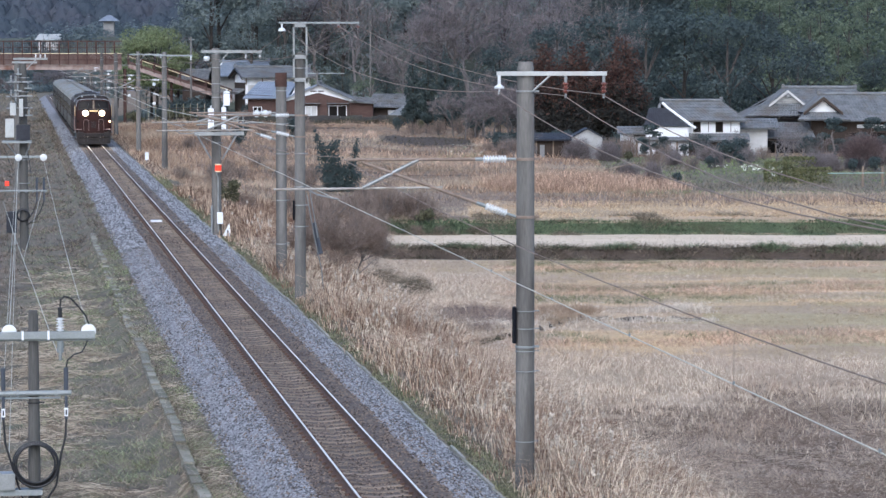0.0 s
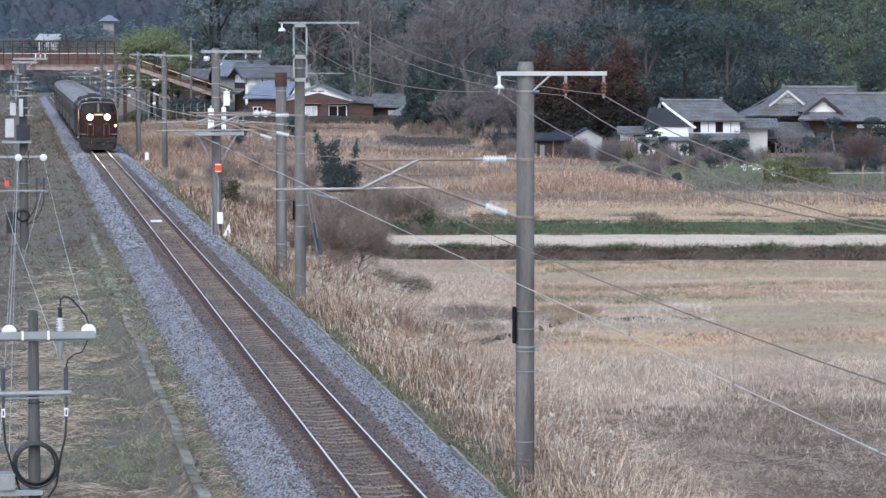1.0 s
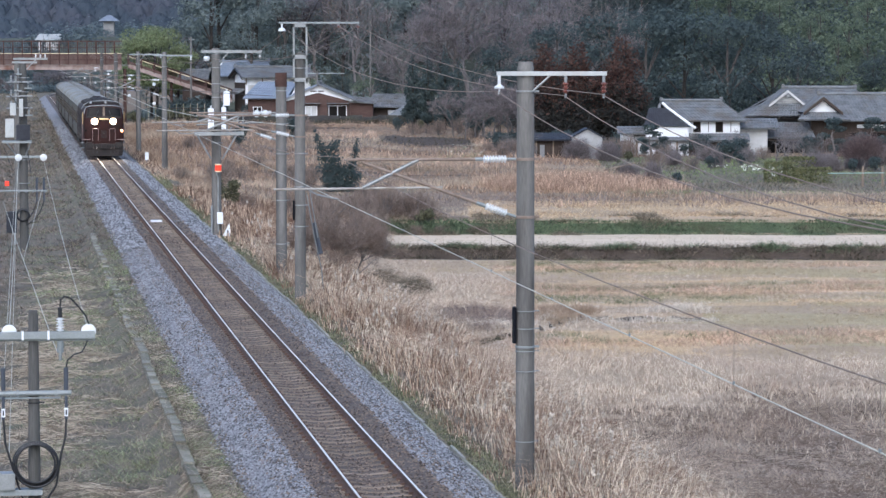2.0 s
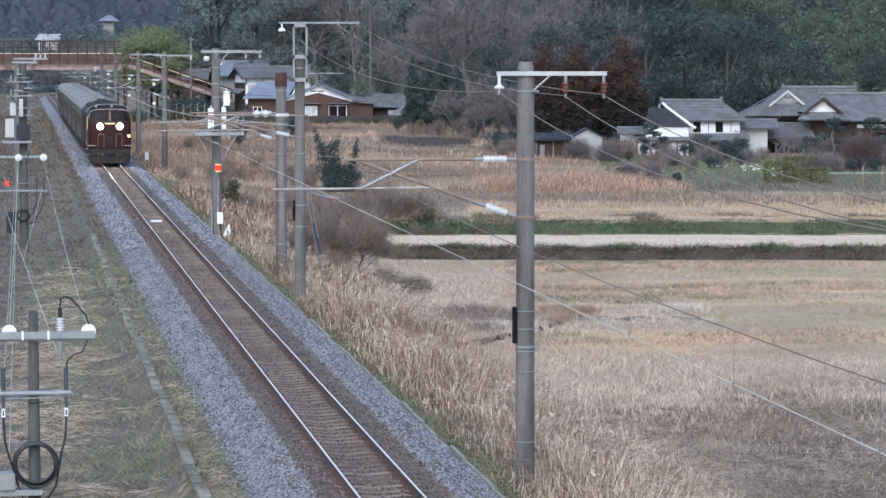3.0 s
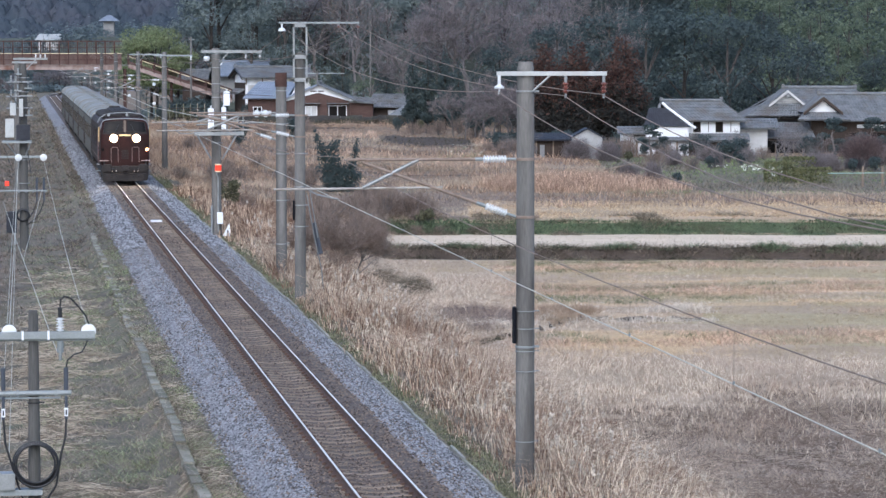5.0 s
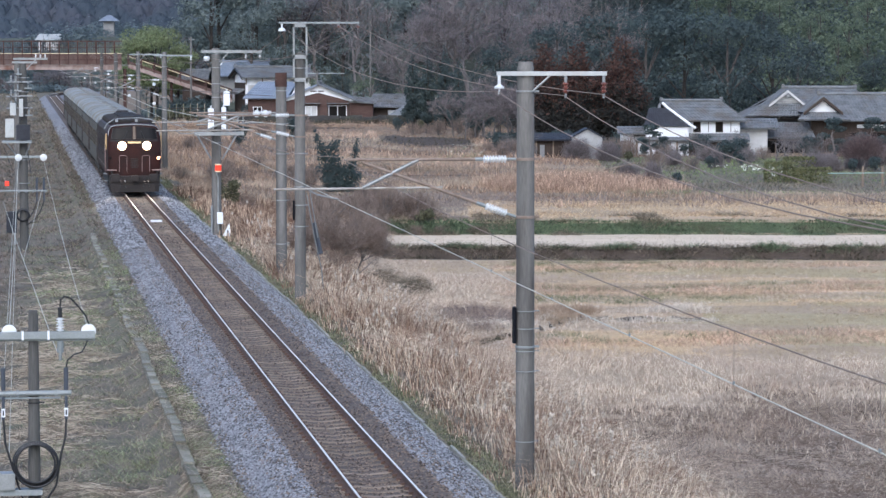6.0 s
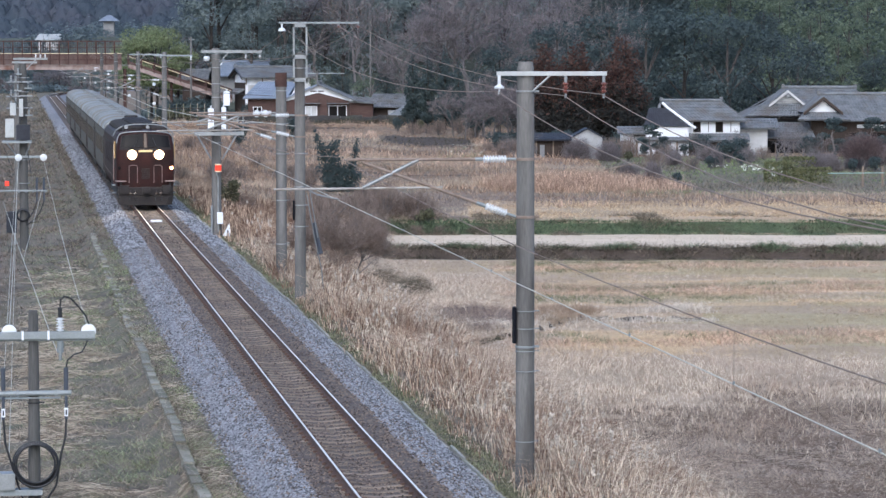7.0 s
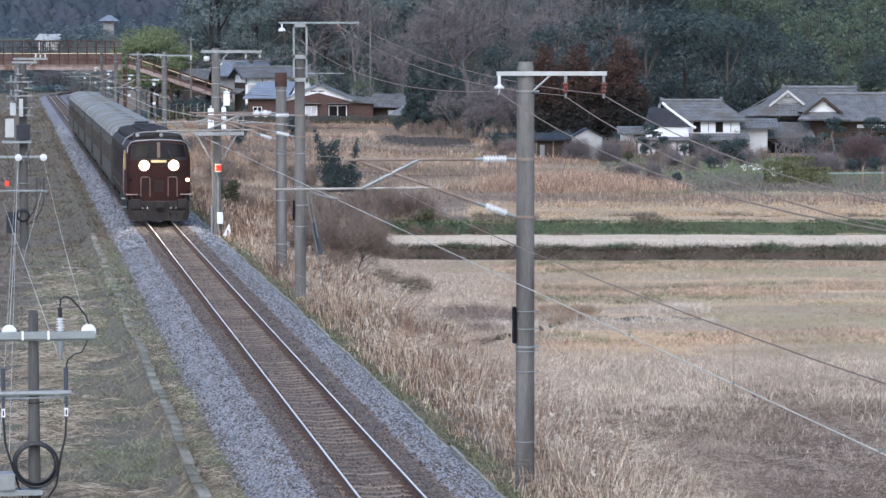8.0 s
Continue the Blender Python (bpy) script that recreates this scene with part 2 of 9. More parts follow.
    slate=surface("black_slate", (0.012, 0.013, 0.018), (0.035, 0.037, 0.047), scale=2, fine=14, rough=0.6, bump=0.2),
    old_plaster=surface("weathered_plaster", (0.38, 0.375, 0.37), (0.58, 0.575, 0.56), scale=0.9, fine=12, rough=0.9, bump=0.1, stain=(0.28, 0.26, 0.24), stain_scale=0.7, stain_amount=0.6),
    barn_plaster=surface("pale_grey_plaster", (0.26, 0.258, 0.255), (0.42, 0.415, 0.405), scale=0.9, fine=12, rough=0.9, bump=0.1, stain=(0.2, 0.19, 0.175), stain_scale=0.7, stain_amount=0.6),
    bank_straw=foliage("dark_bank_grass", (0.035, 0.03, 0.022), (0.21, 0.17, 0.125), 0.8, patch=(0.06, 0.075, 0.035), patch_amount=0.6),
    sash=plain("white_sash", (0.72, 0.73, 0.74), 0.5),
    dark_bark=surface("dark_bark", (0.035, 0.03, 0.027), (0.095, 0.082, 0.074), scale=2, fine=14, rough=0.95, bump=0.5, stretch=(3, 3, 0.5)),
    bark=surface("grey_bark", (0.09, 0.079, 0.075), (0.215, 0.19, 0.182), scale=2, fine=14, rough=0.95, bump=0.5, stretch=(3, 3, 0.5)),
    twig=foliage("bare_twigs", (0.135, 0.117, 0.115), (0.275, 0.24, 0.236), 0.5),
    shrub_twig=foliage("bare_shrub_twigs", (0.16, 0.118, 0.095), (0.32, 0.25, 0.205), 0.5),
    # leaf_dark and leaf_mid carry a blue tint standing in for hillside haze
    leaf_dark=foliage("dark_evergreen", (0.062, 0.082, 0.082), (0.094, 0.120, 0.115), 0.3, island=0.35, through_light=0.42),
    leaf_mid=foliage("evergreen", (0.145, 0.174, 0.172), (0.208, 0.245, 0.228), 0.3, island=0.3, through_light=0.42),
    # valley haze is tinted into the colour of these far leaves
    leaf_far=foliage("haze_tinted_leaves", (0.10, 0.127, 0.136), (0.148, 0.182, 0.188), 0.2, island=0.25, through_light=0.4),
    leaf_brown=foliage("withered_oak_twigs", (0.135, 0.122, 0.133), (0.212, 0.192, 0.202), 0.3, island=0.4, through_light=0.42),
    leaf_gold=foliage("faded_autumn_leaves", (0.20, 0.14, 0.10), (0.34, 0.25, 0.18), 0.4, island=0.5, through_light=0.4),
    straw_rust=foliage("rusty_field_grass", (0.31, 0.20, 0.14), (0.88, 0.625, 0.45), 0.35, patch=(0.36, 0.25, 0.18), patch_amount=0.7, island=1.0),
    lawn=foliage("lawn_grass", (0.11, 0.15, 0.055), (0.34, 0.42, 0.18), 0.5, patch=(0.20, 0.18, 0.10), patch_amount=0.4, island=0.8),
    kerb_green=foliage("sparse_green_grass", (0.10, 0.105, 0.055), (0.33, 0.33, 0.19), 0.7, patch=(0.27, 0.225, 0.155), patch_amount=0.7, island=0.9),
    verge_brown=foliage("dull_brown_grass", (0.07, 0.055, 0.042), (0.36, 0.29, 0.23), 0.4, patch=(0.12, 0.095, 0.07), patch_amount=0.6, island=0.9),
    russet_stem=foliage("russet_stems", (0.15, 0.085, 0.06), (0.48, 0.305, 0.215), 0.6, island=0.9),
    plume=foliage("pale_seed_heads", (0.42, 0.35, 0.28), (0.78, 0.68, 0.56), 0.6, island=0.6),
    leaf_olive=foliage("olive_bamboo", (0.105, 0.132, 0.092), (0.195, 0.232, 0.155), 0.3, island=0.4, through_light=0.45),
    maple_twig=foliage("reddish_twigs", (0.10, 0.07, 0.067), (0.22, 0.162, 0.152), 0.5),
    leaf_bamboo=foliage("bamboo_leaves", (0.18, 0.21, 0.112), (0.30, 0.335, 0.18), 0.4, through_light=0.45),
    leaf_red=foliage("rusty_conifer", (0.060, 0.034, 0.028), (0.128, 0.068, 0.052), 0.4, island=0.5, patch=(0.06, 0.045, 0.038), patch_amount=0.6),
    bush_olive=foliage("olive_bush_leaves", (0.07, 0.073, 0.045), (0.165, 0.158, 0.092), 0.5),
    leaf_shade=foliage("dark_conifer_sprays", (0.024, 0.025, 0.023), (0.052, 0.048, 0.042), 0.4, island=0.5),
    leaf_hedge=foliage("hedge_leaves", (0.095, 0.10, 0.05), (0.24, 0.235, 0.115), 0.6),
    straw=foliage("dry_field_grass", (0.36, 0.27, 0.20), (0.86, 0.73, 0.575), 0.3, patch=(0.42, 0.30, 0.23), patch_amount=0.5, island=0.85),
    straw_grey=foliage("withered_field_grass", (0.105, 0.081, 0.065), (0.44, 0.355, 0.285), 0.35, patch=(0.17, 0.125, 0.10), patch_amount=0.7, island=0.9),
    straw_ochre=foliage("ochre_field_grass", (0.42, 0.29, 0.155), (0.88, 0.67, 0.42), 0.3, patch=(0.55, 0.41, 0.28), patch_amount=0.6, island=0.9, stretch=(0.5, 1.2, 1)),
    straw_olive=foliage("olive_field_grass", (0.29, 0.225, 0.13), (0.66, 0.535, 0.345), 0.3, patch=(0.50, 0.38, 0.23), patch_amount=0.6, island=0.8),
    reed=foliage("dry_reeds", (0.135, 0.076, 0.051), (0.76, 0.56, 0.395), 0.5, patch=(0.23, 0.125, 0.082), patch_amount=0.85, island=1.0),
    reed_pale=foliage("pale_reeds", (0.31, 0.22, 0.155), (0.93, 0.78, 0.59), 0.5, patch=(0.36, 0.23, 0.155), patch_amount=0.5, island=0.9),
    red_reed=foliage("russet_grass", (0.20, 0.122, 0.083), (0.53, 0.37, 0.25), 0.15, patch=(0.16, 0.12, 0.09), patch_amount=0.8, patch2=(0.70, 0.56, 0.40), patch2_scale=0.09, stretch=(0.35, 1.3, 1), island=0.9),
    straw_pale=foliage("bleached_grass", (0.45, 0.38, 0.30), (0.85, 0.76, 0.64), 0.4, island=0.8),
    turf_pale=foliage("bleached_verge_stems", (0.17, 0.135, 0.10), (0.64, 0.54, 0.42), 0.4, patch=(0.30, 0.24, 0.17), patch_amount=0.6, island=0.9),
    turf=foliage("verge_grass", (0.085, 0.068, 0.048), (0.50, 0.415, 0.315), 0.5, patch=(0.19, 0.165, 0.105), patch_amount=0.5, island=1.0),
    brush_twig=foliage("olive_brown_brushwood", (0.10, 0.085, 0.06), (0.27, 0.225, 0.165), 0.5),
    weed=foliage("dead_weeds", (0.12, 0.09, 0.082), (0.36, 0.29, 0.255), 0.4),
    rank=foliage("rank_dry_grass", (0.105, 0.088, 0.064), (0.34, 0.285, 0.21), 0.4),
    verge_green=foliage("green_verge_grass", (0.095, 0.115, 0.055), (0.43, 0.455, 0.255), 0.7, patch=(0.22, 0.20, 0.12), patch_amount=0.4, island=0.9),
    green_turf=foliage("green_grass", (0.065, 0.092, 0.055), (0.235, 0.29, 0.165), 0.9, patch=(0.13, 0.115, 0.075), patch_amount=0.7),
    # far_hill, leaf_haze and far_canopy have blue haze mixed into their base colours
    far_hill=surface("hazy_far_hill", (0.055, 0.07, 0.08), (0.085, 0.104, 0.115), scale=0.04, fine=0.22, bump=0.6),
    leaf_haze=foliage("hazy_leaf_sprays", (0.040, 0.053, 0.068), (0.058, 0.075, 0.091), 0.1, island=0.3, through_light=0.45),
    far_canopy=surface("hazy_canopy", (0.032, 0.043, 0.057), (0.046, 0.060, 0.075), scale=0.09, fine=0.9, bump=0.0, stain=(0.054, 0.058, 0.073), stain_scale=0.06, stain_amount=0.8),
    petal=plain("pale_flowers", (0.80, 0.80, 0.66), 0.7),
)


def vary_by_object(m):
    """Shifts a material's pattern from object to object, so that copies differ."""
    n, l = m.node_tree.nodes, m.node_tree.links
    info = n.new("ShaderNodeObjectInfo")
    mul = n.new("ShaderNodeMath")
    mul.operation = "MULTIPLY"
    mul.inputs[1].default_value = 70.0
    l.new(info.outputs["Random"], mul.inputs[0])
    l.new(mul.outputs[0], n["Mapping"].inputs["Location"])


for key in ("coach_roof", "coach", "concrete", "tile", "zinc", "rust_tube"):
    vary_by_object(M[key])


# ---- making meshes ----
def finish(name, verts, faces, mats, smooth=False, slots=None):
    """A mesh object from arrays; all faces have the same number of corners."""
    verts = np.asarray(verts, np.float32).reshape(-1, 3)
    faces = np.asarray(faces, np.int32)
    me = bpy.data.meshes.new(name)
    k = faces.shape[1]
    me.vertices.add(len(verts))
    me.vertices.foreach_set("co", verts.ravel())
    me.loops.add(faces.size)
    me.loops.foreach_set("vertex_index", faces.ravel())
    me.polygons.add(len(faces))
    me.polygons.foreach_set("loop_start", np.arange(0, faces.size, k, dtype=np.int32))
    if slots is not None:
        me.polygons.foreach_set("material_index", np.asarray(slots, np.int32))
    if smooth:
        me.polygons.foreach_set("use_smooth", np.ones(len(faces), bool))
    me.update(calc_edges=True)
    me.validate()
    for q in (mats if isinstance(mats, (list, tuple)) else [mats]):
        me.materials.append(q)
    return new(name, me)


def part(name, bm, material, parent=None, label="", smooth=False):
    """Links a bmesh as one mesh object, under a thing or a part where one is given."""
    me = bpy.data.meshes.new(name)
    bm.to_mesh(me)
    bm.free()
    me.materials.append(material)
    if smooth:
        me.polygons.foreach_set("use_smooth", np.ones(len(me.polygons), bool))
    ob = new(name, me)
    if parent is not None:
        ob.parent = parent
    if label:
        tagged(ob, label)
    return ob


def thing(name, m, label, category, group="", kind=""):
    ob = new(name)
    ob.empty_display_size = 0.3
    ob.matrix_basis = m
    return tagged(ob, label, category, group, kind)


def box(bm, x0, x1, y0, y1, z0, z1, bevel=0.0):
    """Adds a box, with rounded edges where bevel is given."""
    r = bmesh.ops.create_cube(bm, size=1.0)
    vs = r["verts"]
    for v in vs:
        v.co = Vector(((x0 + x1) / 2 + v.co.x * (x1 - x0), (y0 + y1) / 2 + v.co.y * (y1 - y0), (z0 + z1) / 2 + v.co.z * (z1 - z0)))
    if bevel:
        bmesh.ops.bevel(bm, geom=list({e for v in vs for e in v.link_edges}), offset=bevel, segments=2, affect="EDGES", profile=0.7)
    return bm


def tube(bm, a, b, r0, r1=None, n=10, caps=True):
    """Adds a round bar from a to b."""
    a, b = Vector(a), Vector(b)
    r1 = r0 if r1 is None else r1
    q = (b - a).to_track_quat("Z", "Y").to_matrix()
    ring0, ring1 = [], []
    for i in range(n):
        c = Vector((math.cos(math.tau * i / n), math.sin(math.tau * i / n), 0))
        ring0.append(bm.verts.new(a + q @ (c * r0)))
        ring1.append(bm.verts.new(b + q @ (c * r1)))
    for i in range(n):
        bm.faces.new((ring0[i], ring0[(i + 1) % n], ring1[(i + 1) % n], ring1[i]))
    if caps:
        bm.faces.new(ring0[::-1])
        bm.faces.new(ring1)
    return bm


def lathe(bm, a, b, profile, n=14):
    """Adds a turned shape along a to b: profile is a row of (share of the way, radius)."""
    a, b = Vector(a), Vector(b)
    q = (b - a).to_track_quat("Z", "Y").to_matrix()
    rings = []
    for s, r in profile:
        c = a.lerp(b, s)
        rings.append([bm.verts.new(c + q @ Vector((math.cos(math.tau * i / n) * r, math.sin(math.tau * i / n) * r, 0))) for i in range(n)])
    for u, v in zip(rings, rings[1:]):
        for i in range(n):
            bm.faces.new((u[i], u[(i + 1) % n], v[(i + 1) % n], v[i]))
    bm.faces.new(rings[0][::-1])
    bm.faces.new(rings[-1])
    return bm


def chain(bm, pts, r, n=6):
    """Adds a wire through points."""
    pts = [Vector(p) for p in pts]
    rings = []
    for i, p in enumerate(pts):
        d = (pts[min(i + 1, len(pts) - 1)] - pts[max(i - 1, 0)]).normalized()
        q = d.to_track_quat("Z", "Y").to_matrix()
        rings.append([bm.verts.new(p + q @ Vector((math.cos(math.tau * k / n) * r, math.sin(math.tau * k / n) * r, 0))) for k in range(n)])
    for u, v in zip(rings, rings[1:]):
        for k in range(n):
            bm.faces.new((u[k], u[(k + 1) % n], v[(k + 1) % n], v[k]))
    bm.faces.new(rings[0][::-1])
    bm.faces.new(rings[-1])
    return bm


def sag(a, b, drop, n=16):
    a, b = Vector(a), Vector(b)
    return [a.lerp(b, i / n) - Vector((0, 0, drop * 4 * (i / n) * (1 - i / n))) for i in range(n + 1)]


def prism(bm, outline, y0, y1):
    """Adds a solid: an outline in x and z, drawn out along y."""
    f0 = [bm.verts.new((x, y0, z)) for x, z in outline]
    f1 = [bm.verts.new((x, y1, z)) for x, z in outline]
    k = len(outline)
    for i in range(k):
        bm.faces.new((f0[i], f0[(i + 1) % k], f1[(i + 1) % k], f1[i]))
    bm.faces.new(f0[::-1])
    bm.faces.new(f1)
    bmesh.ops.recalc_face_normals(bm, faces=bm.faces)
    return bm


def B():
    return bmesh.new()


# ---- ground ----
def step(x, a, b):
    t = np.clip((x - a) / (b - a), 0, 1)
    return t * t * (3 - 2 * t)


def ripple(x, y, k, seed):
    """Smooth unevenness made of a few waves."""
    r = np.random.RandomState(seed)
    out = 0
    for i in range(7):
        ang, ph, w = r.uniform(0, 6.28), r.uniform(0, 6.28), k * 1.7 ** (i * 0.55)
        out = out + np.sin((x * np.cos(ang) + y * np.sin(ang)) * w + ph) / (1 + i * 0.6)
    return out / 3.2


def ditch_line(b):
    """How far up the valley the field ditch lies, b metres across."""
    return 121.0 + 7.6 * step(b, 2.6, 6.2) + 0.25 * np.sin(b * 1.3)


def height(x, y):
    """The ground's height: the line's bank, the terraced fields, the hill behind."""
    a = (x - EYE.x) * FWD.x + y * FWD.y
    b = (x - EYE.x) * SIDE.x + y * SIDE.y
    edge1, edge2 = 0.5 * ripple(b, b * 0, 0.09, 3), 0.6 * ripple(b, b * 0, 0.07, 4)
    lumpy = 0.16 * ripple(a * 0.6, b, 1.1, 9) * step(a, 163.0, 164.0) * (1 - step(a, 164.4, 166.5))
    fields = -3.6 + 0.58 * step(a, 163.2 + edge1, 164.0 + edge1) + 0.85 * step(a, 176.0 + edge2, 178.6 + edge2)
    fields = fields + lumpy
    fields = fields - 0.5 * (1 - step(np.abs(a - ditch_line(b)), 0.5, 1.7)) * step(b, 0, 1.5) * (1 - step(b, 10.5, 12))
    near_line = 1 - step(b, -7, -2.5)
    fields = fields * (1 - near_line) + (-3.4 + 1.6 * step(a, 110, 190)) * near_line
    left = 1 - step(b, -2, 14)
    fields = fields + left * 1.45 * step(a, 205, 318) + 0.35 * (1 - left) * step(a, 200, 262)
    fields = fields + 0.10 * ripple(x, y, 0.25, 5)
    bank = -0.5 - 0.25 * step(x, 3.4, 4.6)
    right = bank + (fields - bank) * step(x, 3.8, 11.5)
    lft = -0.5 - 0.25 * step(-x, 2.8, 7) - 1.2 * step(-x, 9, 20) + (0.11 * ripple(x, y, 0.9, 6) + 0.05 * ripple(x, y, 2.4, 7)) * step(-x, 3.3, 4.2) - 0.26 * step(-x, 3.16, 3.5) + 0.1 * step(-x, 3.9, 5.2)
    z = np.where(x > 0, right, lft)
    start = 352 + 248 * (1 - step(b, -46, -26))
    rise = np.clip(a - start, 0, None)
    z = z + np.where(rise > 0, (38 - 24 * (1 - step(b, -46, -26))) * (1 - np.exp(-rise / 120.0)) * (1 + 0.12 * ripple(x, y, 0.02, 8)), 0)
    z = z + 7.5 * np.exp(-((a - 648) ** 2 + (b + 70.5) ** 2) / 500.0)
    z = z + np.where((x < -25) & (a < 500), 14 * (1 - np.exp(-np.clip(-25 - x, 0, None) / 60.0)), 0)
    return z


def spread(*runs):
    """Coordinates with a finer or coarser pitch from stretch to stretch."""
    out = []
    for lo, hi, pitch in runs:
        out += list(np.arange(lo, hi, pitch))
    return np.array(out + [runs[-1][1]])


ga = spread((-150, 20, 10), (20, 48, 1.6), (48, 110, 0.8), (110, 116, 0.8), (116, 132, 0.3), (132, 160, 1.6), (160, 182, 0.4), (182, 330, 1.5), (330, 520, 4), (520, 1800, 40))
gb = spread((-900, -100, 40), (-100, -40, 4), (-40, -22, 0.9), (-22, -1, 0.5), (-1, 12, 0.45), (12, 40, 0.9), (40, 120, 2.5), (120, 900, 40))
AA, BB = np.meshgrid(ga, gb, indexing="ij")
GX = EYE.x + AA * FWD.x + BB * SIDE.x
GY = AA * FWD.y + BB * SIDE.y
GZ = height(GX, GY)
GZ = np.where((np.abs(GX) < 2.3), np.minimum(GZ, -0.62), GZ)
na, nb = len(ga), len(gb)
idx = np.arange(na * nb).reshape(na, nb)
quads = np.stack([idx[:-1, :-1], idx[:-1, 1:], idx[1:, 1:], idx[1:, :-1]], -1).reshape(-1, 4)[:, ::-1]
ca, cb = (AA[:-1, :-1] + AA[1:, 1:]).ravel() / 2, (BB[:-1, :-1] + BB[1:, 1:]).ravel() / 2
cx = (GX[:-1, :-1] + GX[1:, 1:]).ravel() / 2
slot = np.zeros(len(quads), int)
slot[(cx < 4.4)] = 1
# soil under the reeds is coloured dark to shade the gaps between stems
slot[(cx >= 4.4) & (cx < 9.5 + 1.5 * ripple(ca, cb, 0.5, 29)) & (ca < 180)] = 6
strip = cb > -4.5 + 1.2 * ripple(ca, ca * 0, 0.5, 28)
e1, e2 = 0.5 * ripple(cb, cb * 0, 0.09, 3), 0.6 * ripple(cb, cb * 0, 0.07, 4)
slot[strip & (ca > 162.6 + e1) & (ca < 164.2 + e1)] = 2
slot[strip & (ca >= 164.2 + e1) & (ca < 176 + e2)] = 3
slot[(np.abs(ca - ditch_line(cb)) < 1.3) & (cb > 0.8) & (cb < 11)] = 2
patch = cb + 3.0 * ripple(ca, cb, 0.45, 24)
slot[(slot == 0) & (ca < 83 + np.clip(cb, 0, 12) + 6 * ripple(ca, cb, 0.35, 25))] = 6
slot[(slot == 0) & (ca > 113.5 + 2.5 * ripple(cb, ca * 0, 0.5, 30)) & (ca < 121.5 + 2.5 * ripple(cb, ca * 0, 0.6, 26)) & (patch > 4) & (patch < 11)] = 7
slot[(slot == 0) & (ca > 134) & (ca < 156) & (patch > 4) & (np.sin(ca * 0.85 + 2.6 * ripple(ca * 0.35, cb, 0.16, 54)) > 0.7)] = 7
slot[(slot == 0) & (ca > 113) & (ca < 161) & (patch > 10.5) & (np.sin(ca * 0.7 + 2 * ripple(ca * 0.35, cb, 0.2, 31)) > -0.2)] = 9
slot[(slot == 0) & (ca > 178) & ((cb < 1.5 + 2 * ripple(ca, cb, 0.3, 32)) | (ca > 196 + 4 * ripple(cb, ca * 0, 0.2, 33)))] = 8
bank = 0.35 * ripple(cb, ca * 0, 0.7, 27)
slot[strip & (ca >= 176.4 + e2 + bank) & (ca < 177.8 + e2 + bank)] = 5
for lo, hi, b0, b1 in ((231.0, 233.4, -26, 2), (276.0, 296.0, -5.4, 2.6), (260.5, 264.0, -28, 6), (205.5, 207.5, -20, -2), (308.0, 312.0, -28, -8)):
    wob = 2.0 * ripple(cb, ca * 0, 0.12, int(lo))
    slot[(ca > lo + wob) & (ca < hi + wob) & (cb > b0) & (cb < b1)] = 2
slot[(ca > 212 + 4 * ripple(cb, ca * 0, 0.3, 18)) & (ca < 268) & (cb > 12.5)] = 1
slot[(ca > 352) & (cb > -40)] = 4
slot[(ca > 590)] = 4
tagged(finish("ground", np.stack([GX, GY, GZ], -1), quads, [M["soil"], M["verge"], M["earth"], M["stubble"], M["forest_floor"], M["bank_turf"], M["dark_soil"], M["ochre_soil"], M["upper_soil"], M["olive_soil"]], True, slot),
       "terraced dry winter fields with earth banks below a hill", "ground", kind="structure")

# wooded ridge closing the valley far up the line, its haze put into the colour
fa, fb = np.meshgrid(np.linspace(820, 1250, 110), np.linspace(-330, 40, 130), indexing="ij")
fz = 8 + 120 * np.clip((fa - 820) / 430, 0, 1) ** 0.8 * (1 + 0.25 * ripple(fa, fb, 0.012, 13)) + 5 * ripple(fa, fb, 0.16, 14) + 4 * ripple(fa, fb, 0.45, 17) * ripple(fa, fb, 0.2, 19)
fi = np.arange(fa.size).reshape(fa.shape)
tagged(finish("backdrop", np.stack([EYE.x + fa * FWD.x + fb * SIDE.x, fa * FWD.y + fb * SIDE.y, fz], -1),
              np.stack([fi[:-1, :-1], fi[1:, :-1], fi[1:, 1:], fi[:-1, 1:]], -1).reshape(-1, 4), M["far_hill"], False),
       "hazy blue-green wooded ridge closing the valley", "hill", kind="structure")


# ---- the railway line ----
Y0, Y1 = 8.0, 500.0


def line_at(d):
    """Centre and heading of the line, d metres along it: straight, then a bend to the right far up the valley."""
    if d <= Y1:
        return 0.0, d, 0.0
    r = 230.0
    ang = (d - Y1) / r
    return r * (1 - math.cos(ang)), Y1 + r * math.sin(ang), ang


def along_line(name, profile, ds, mats, slots=None, smooth=False):
    """A solid with the same cross-section all along the line."""
    k = len(profile)
    vs = []
    for d in ds:
        x, y, ang = line_at(d)
        c, s = math.cos(ang), math.sin(ang)
        vs += [(x + u * c, y - u * s, z) for u, z in profile]
    vs = np.array(vs)
    n = len(ds)
    i = np.arange(n * k).reshape(n, k)
    j = np.roll(i, -1, 1)
    f = np.stack([i[:-1], j[:-1], j[1:], i[1:]], -1).reshape(-1, 4)
    sl = np.tile(np.array(slots if slots else [0] * k), n - 1)
    return finish(name, vs, f, mats, smooth, sl)


DS = list(np.arange(Y0, Y1, 6.0)) + list(np.arange(Y1, Y1 + 115, 6.0))
fine_ds = list(np.arange(Y0, 150, 0.5)) + list(np.arange(150, Y1 + 115, 5.0))
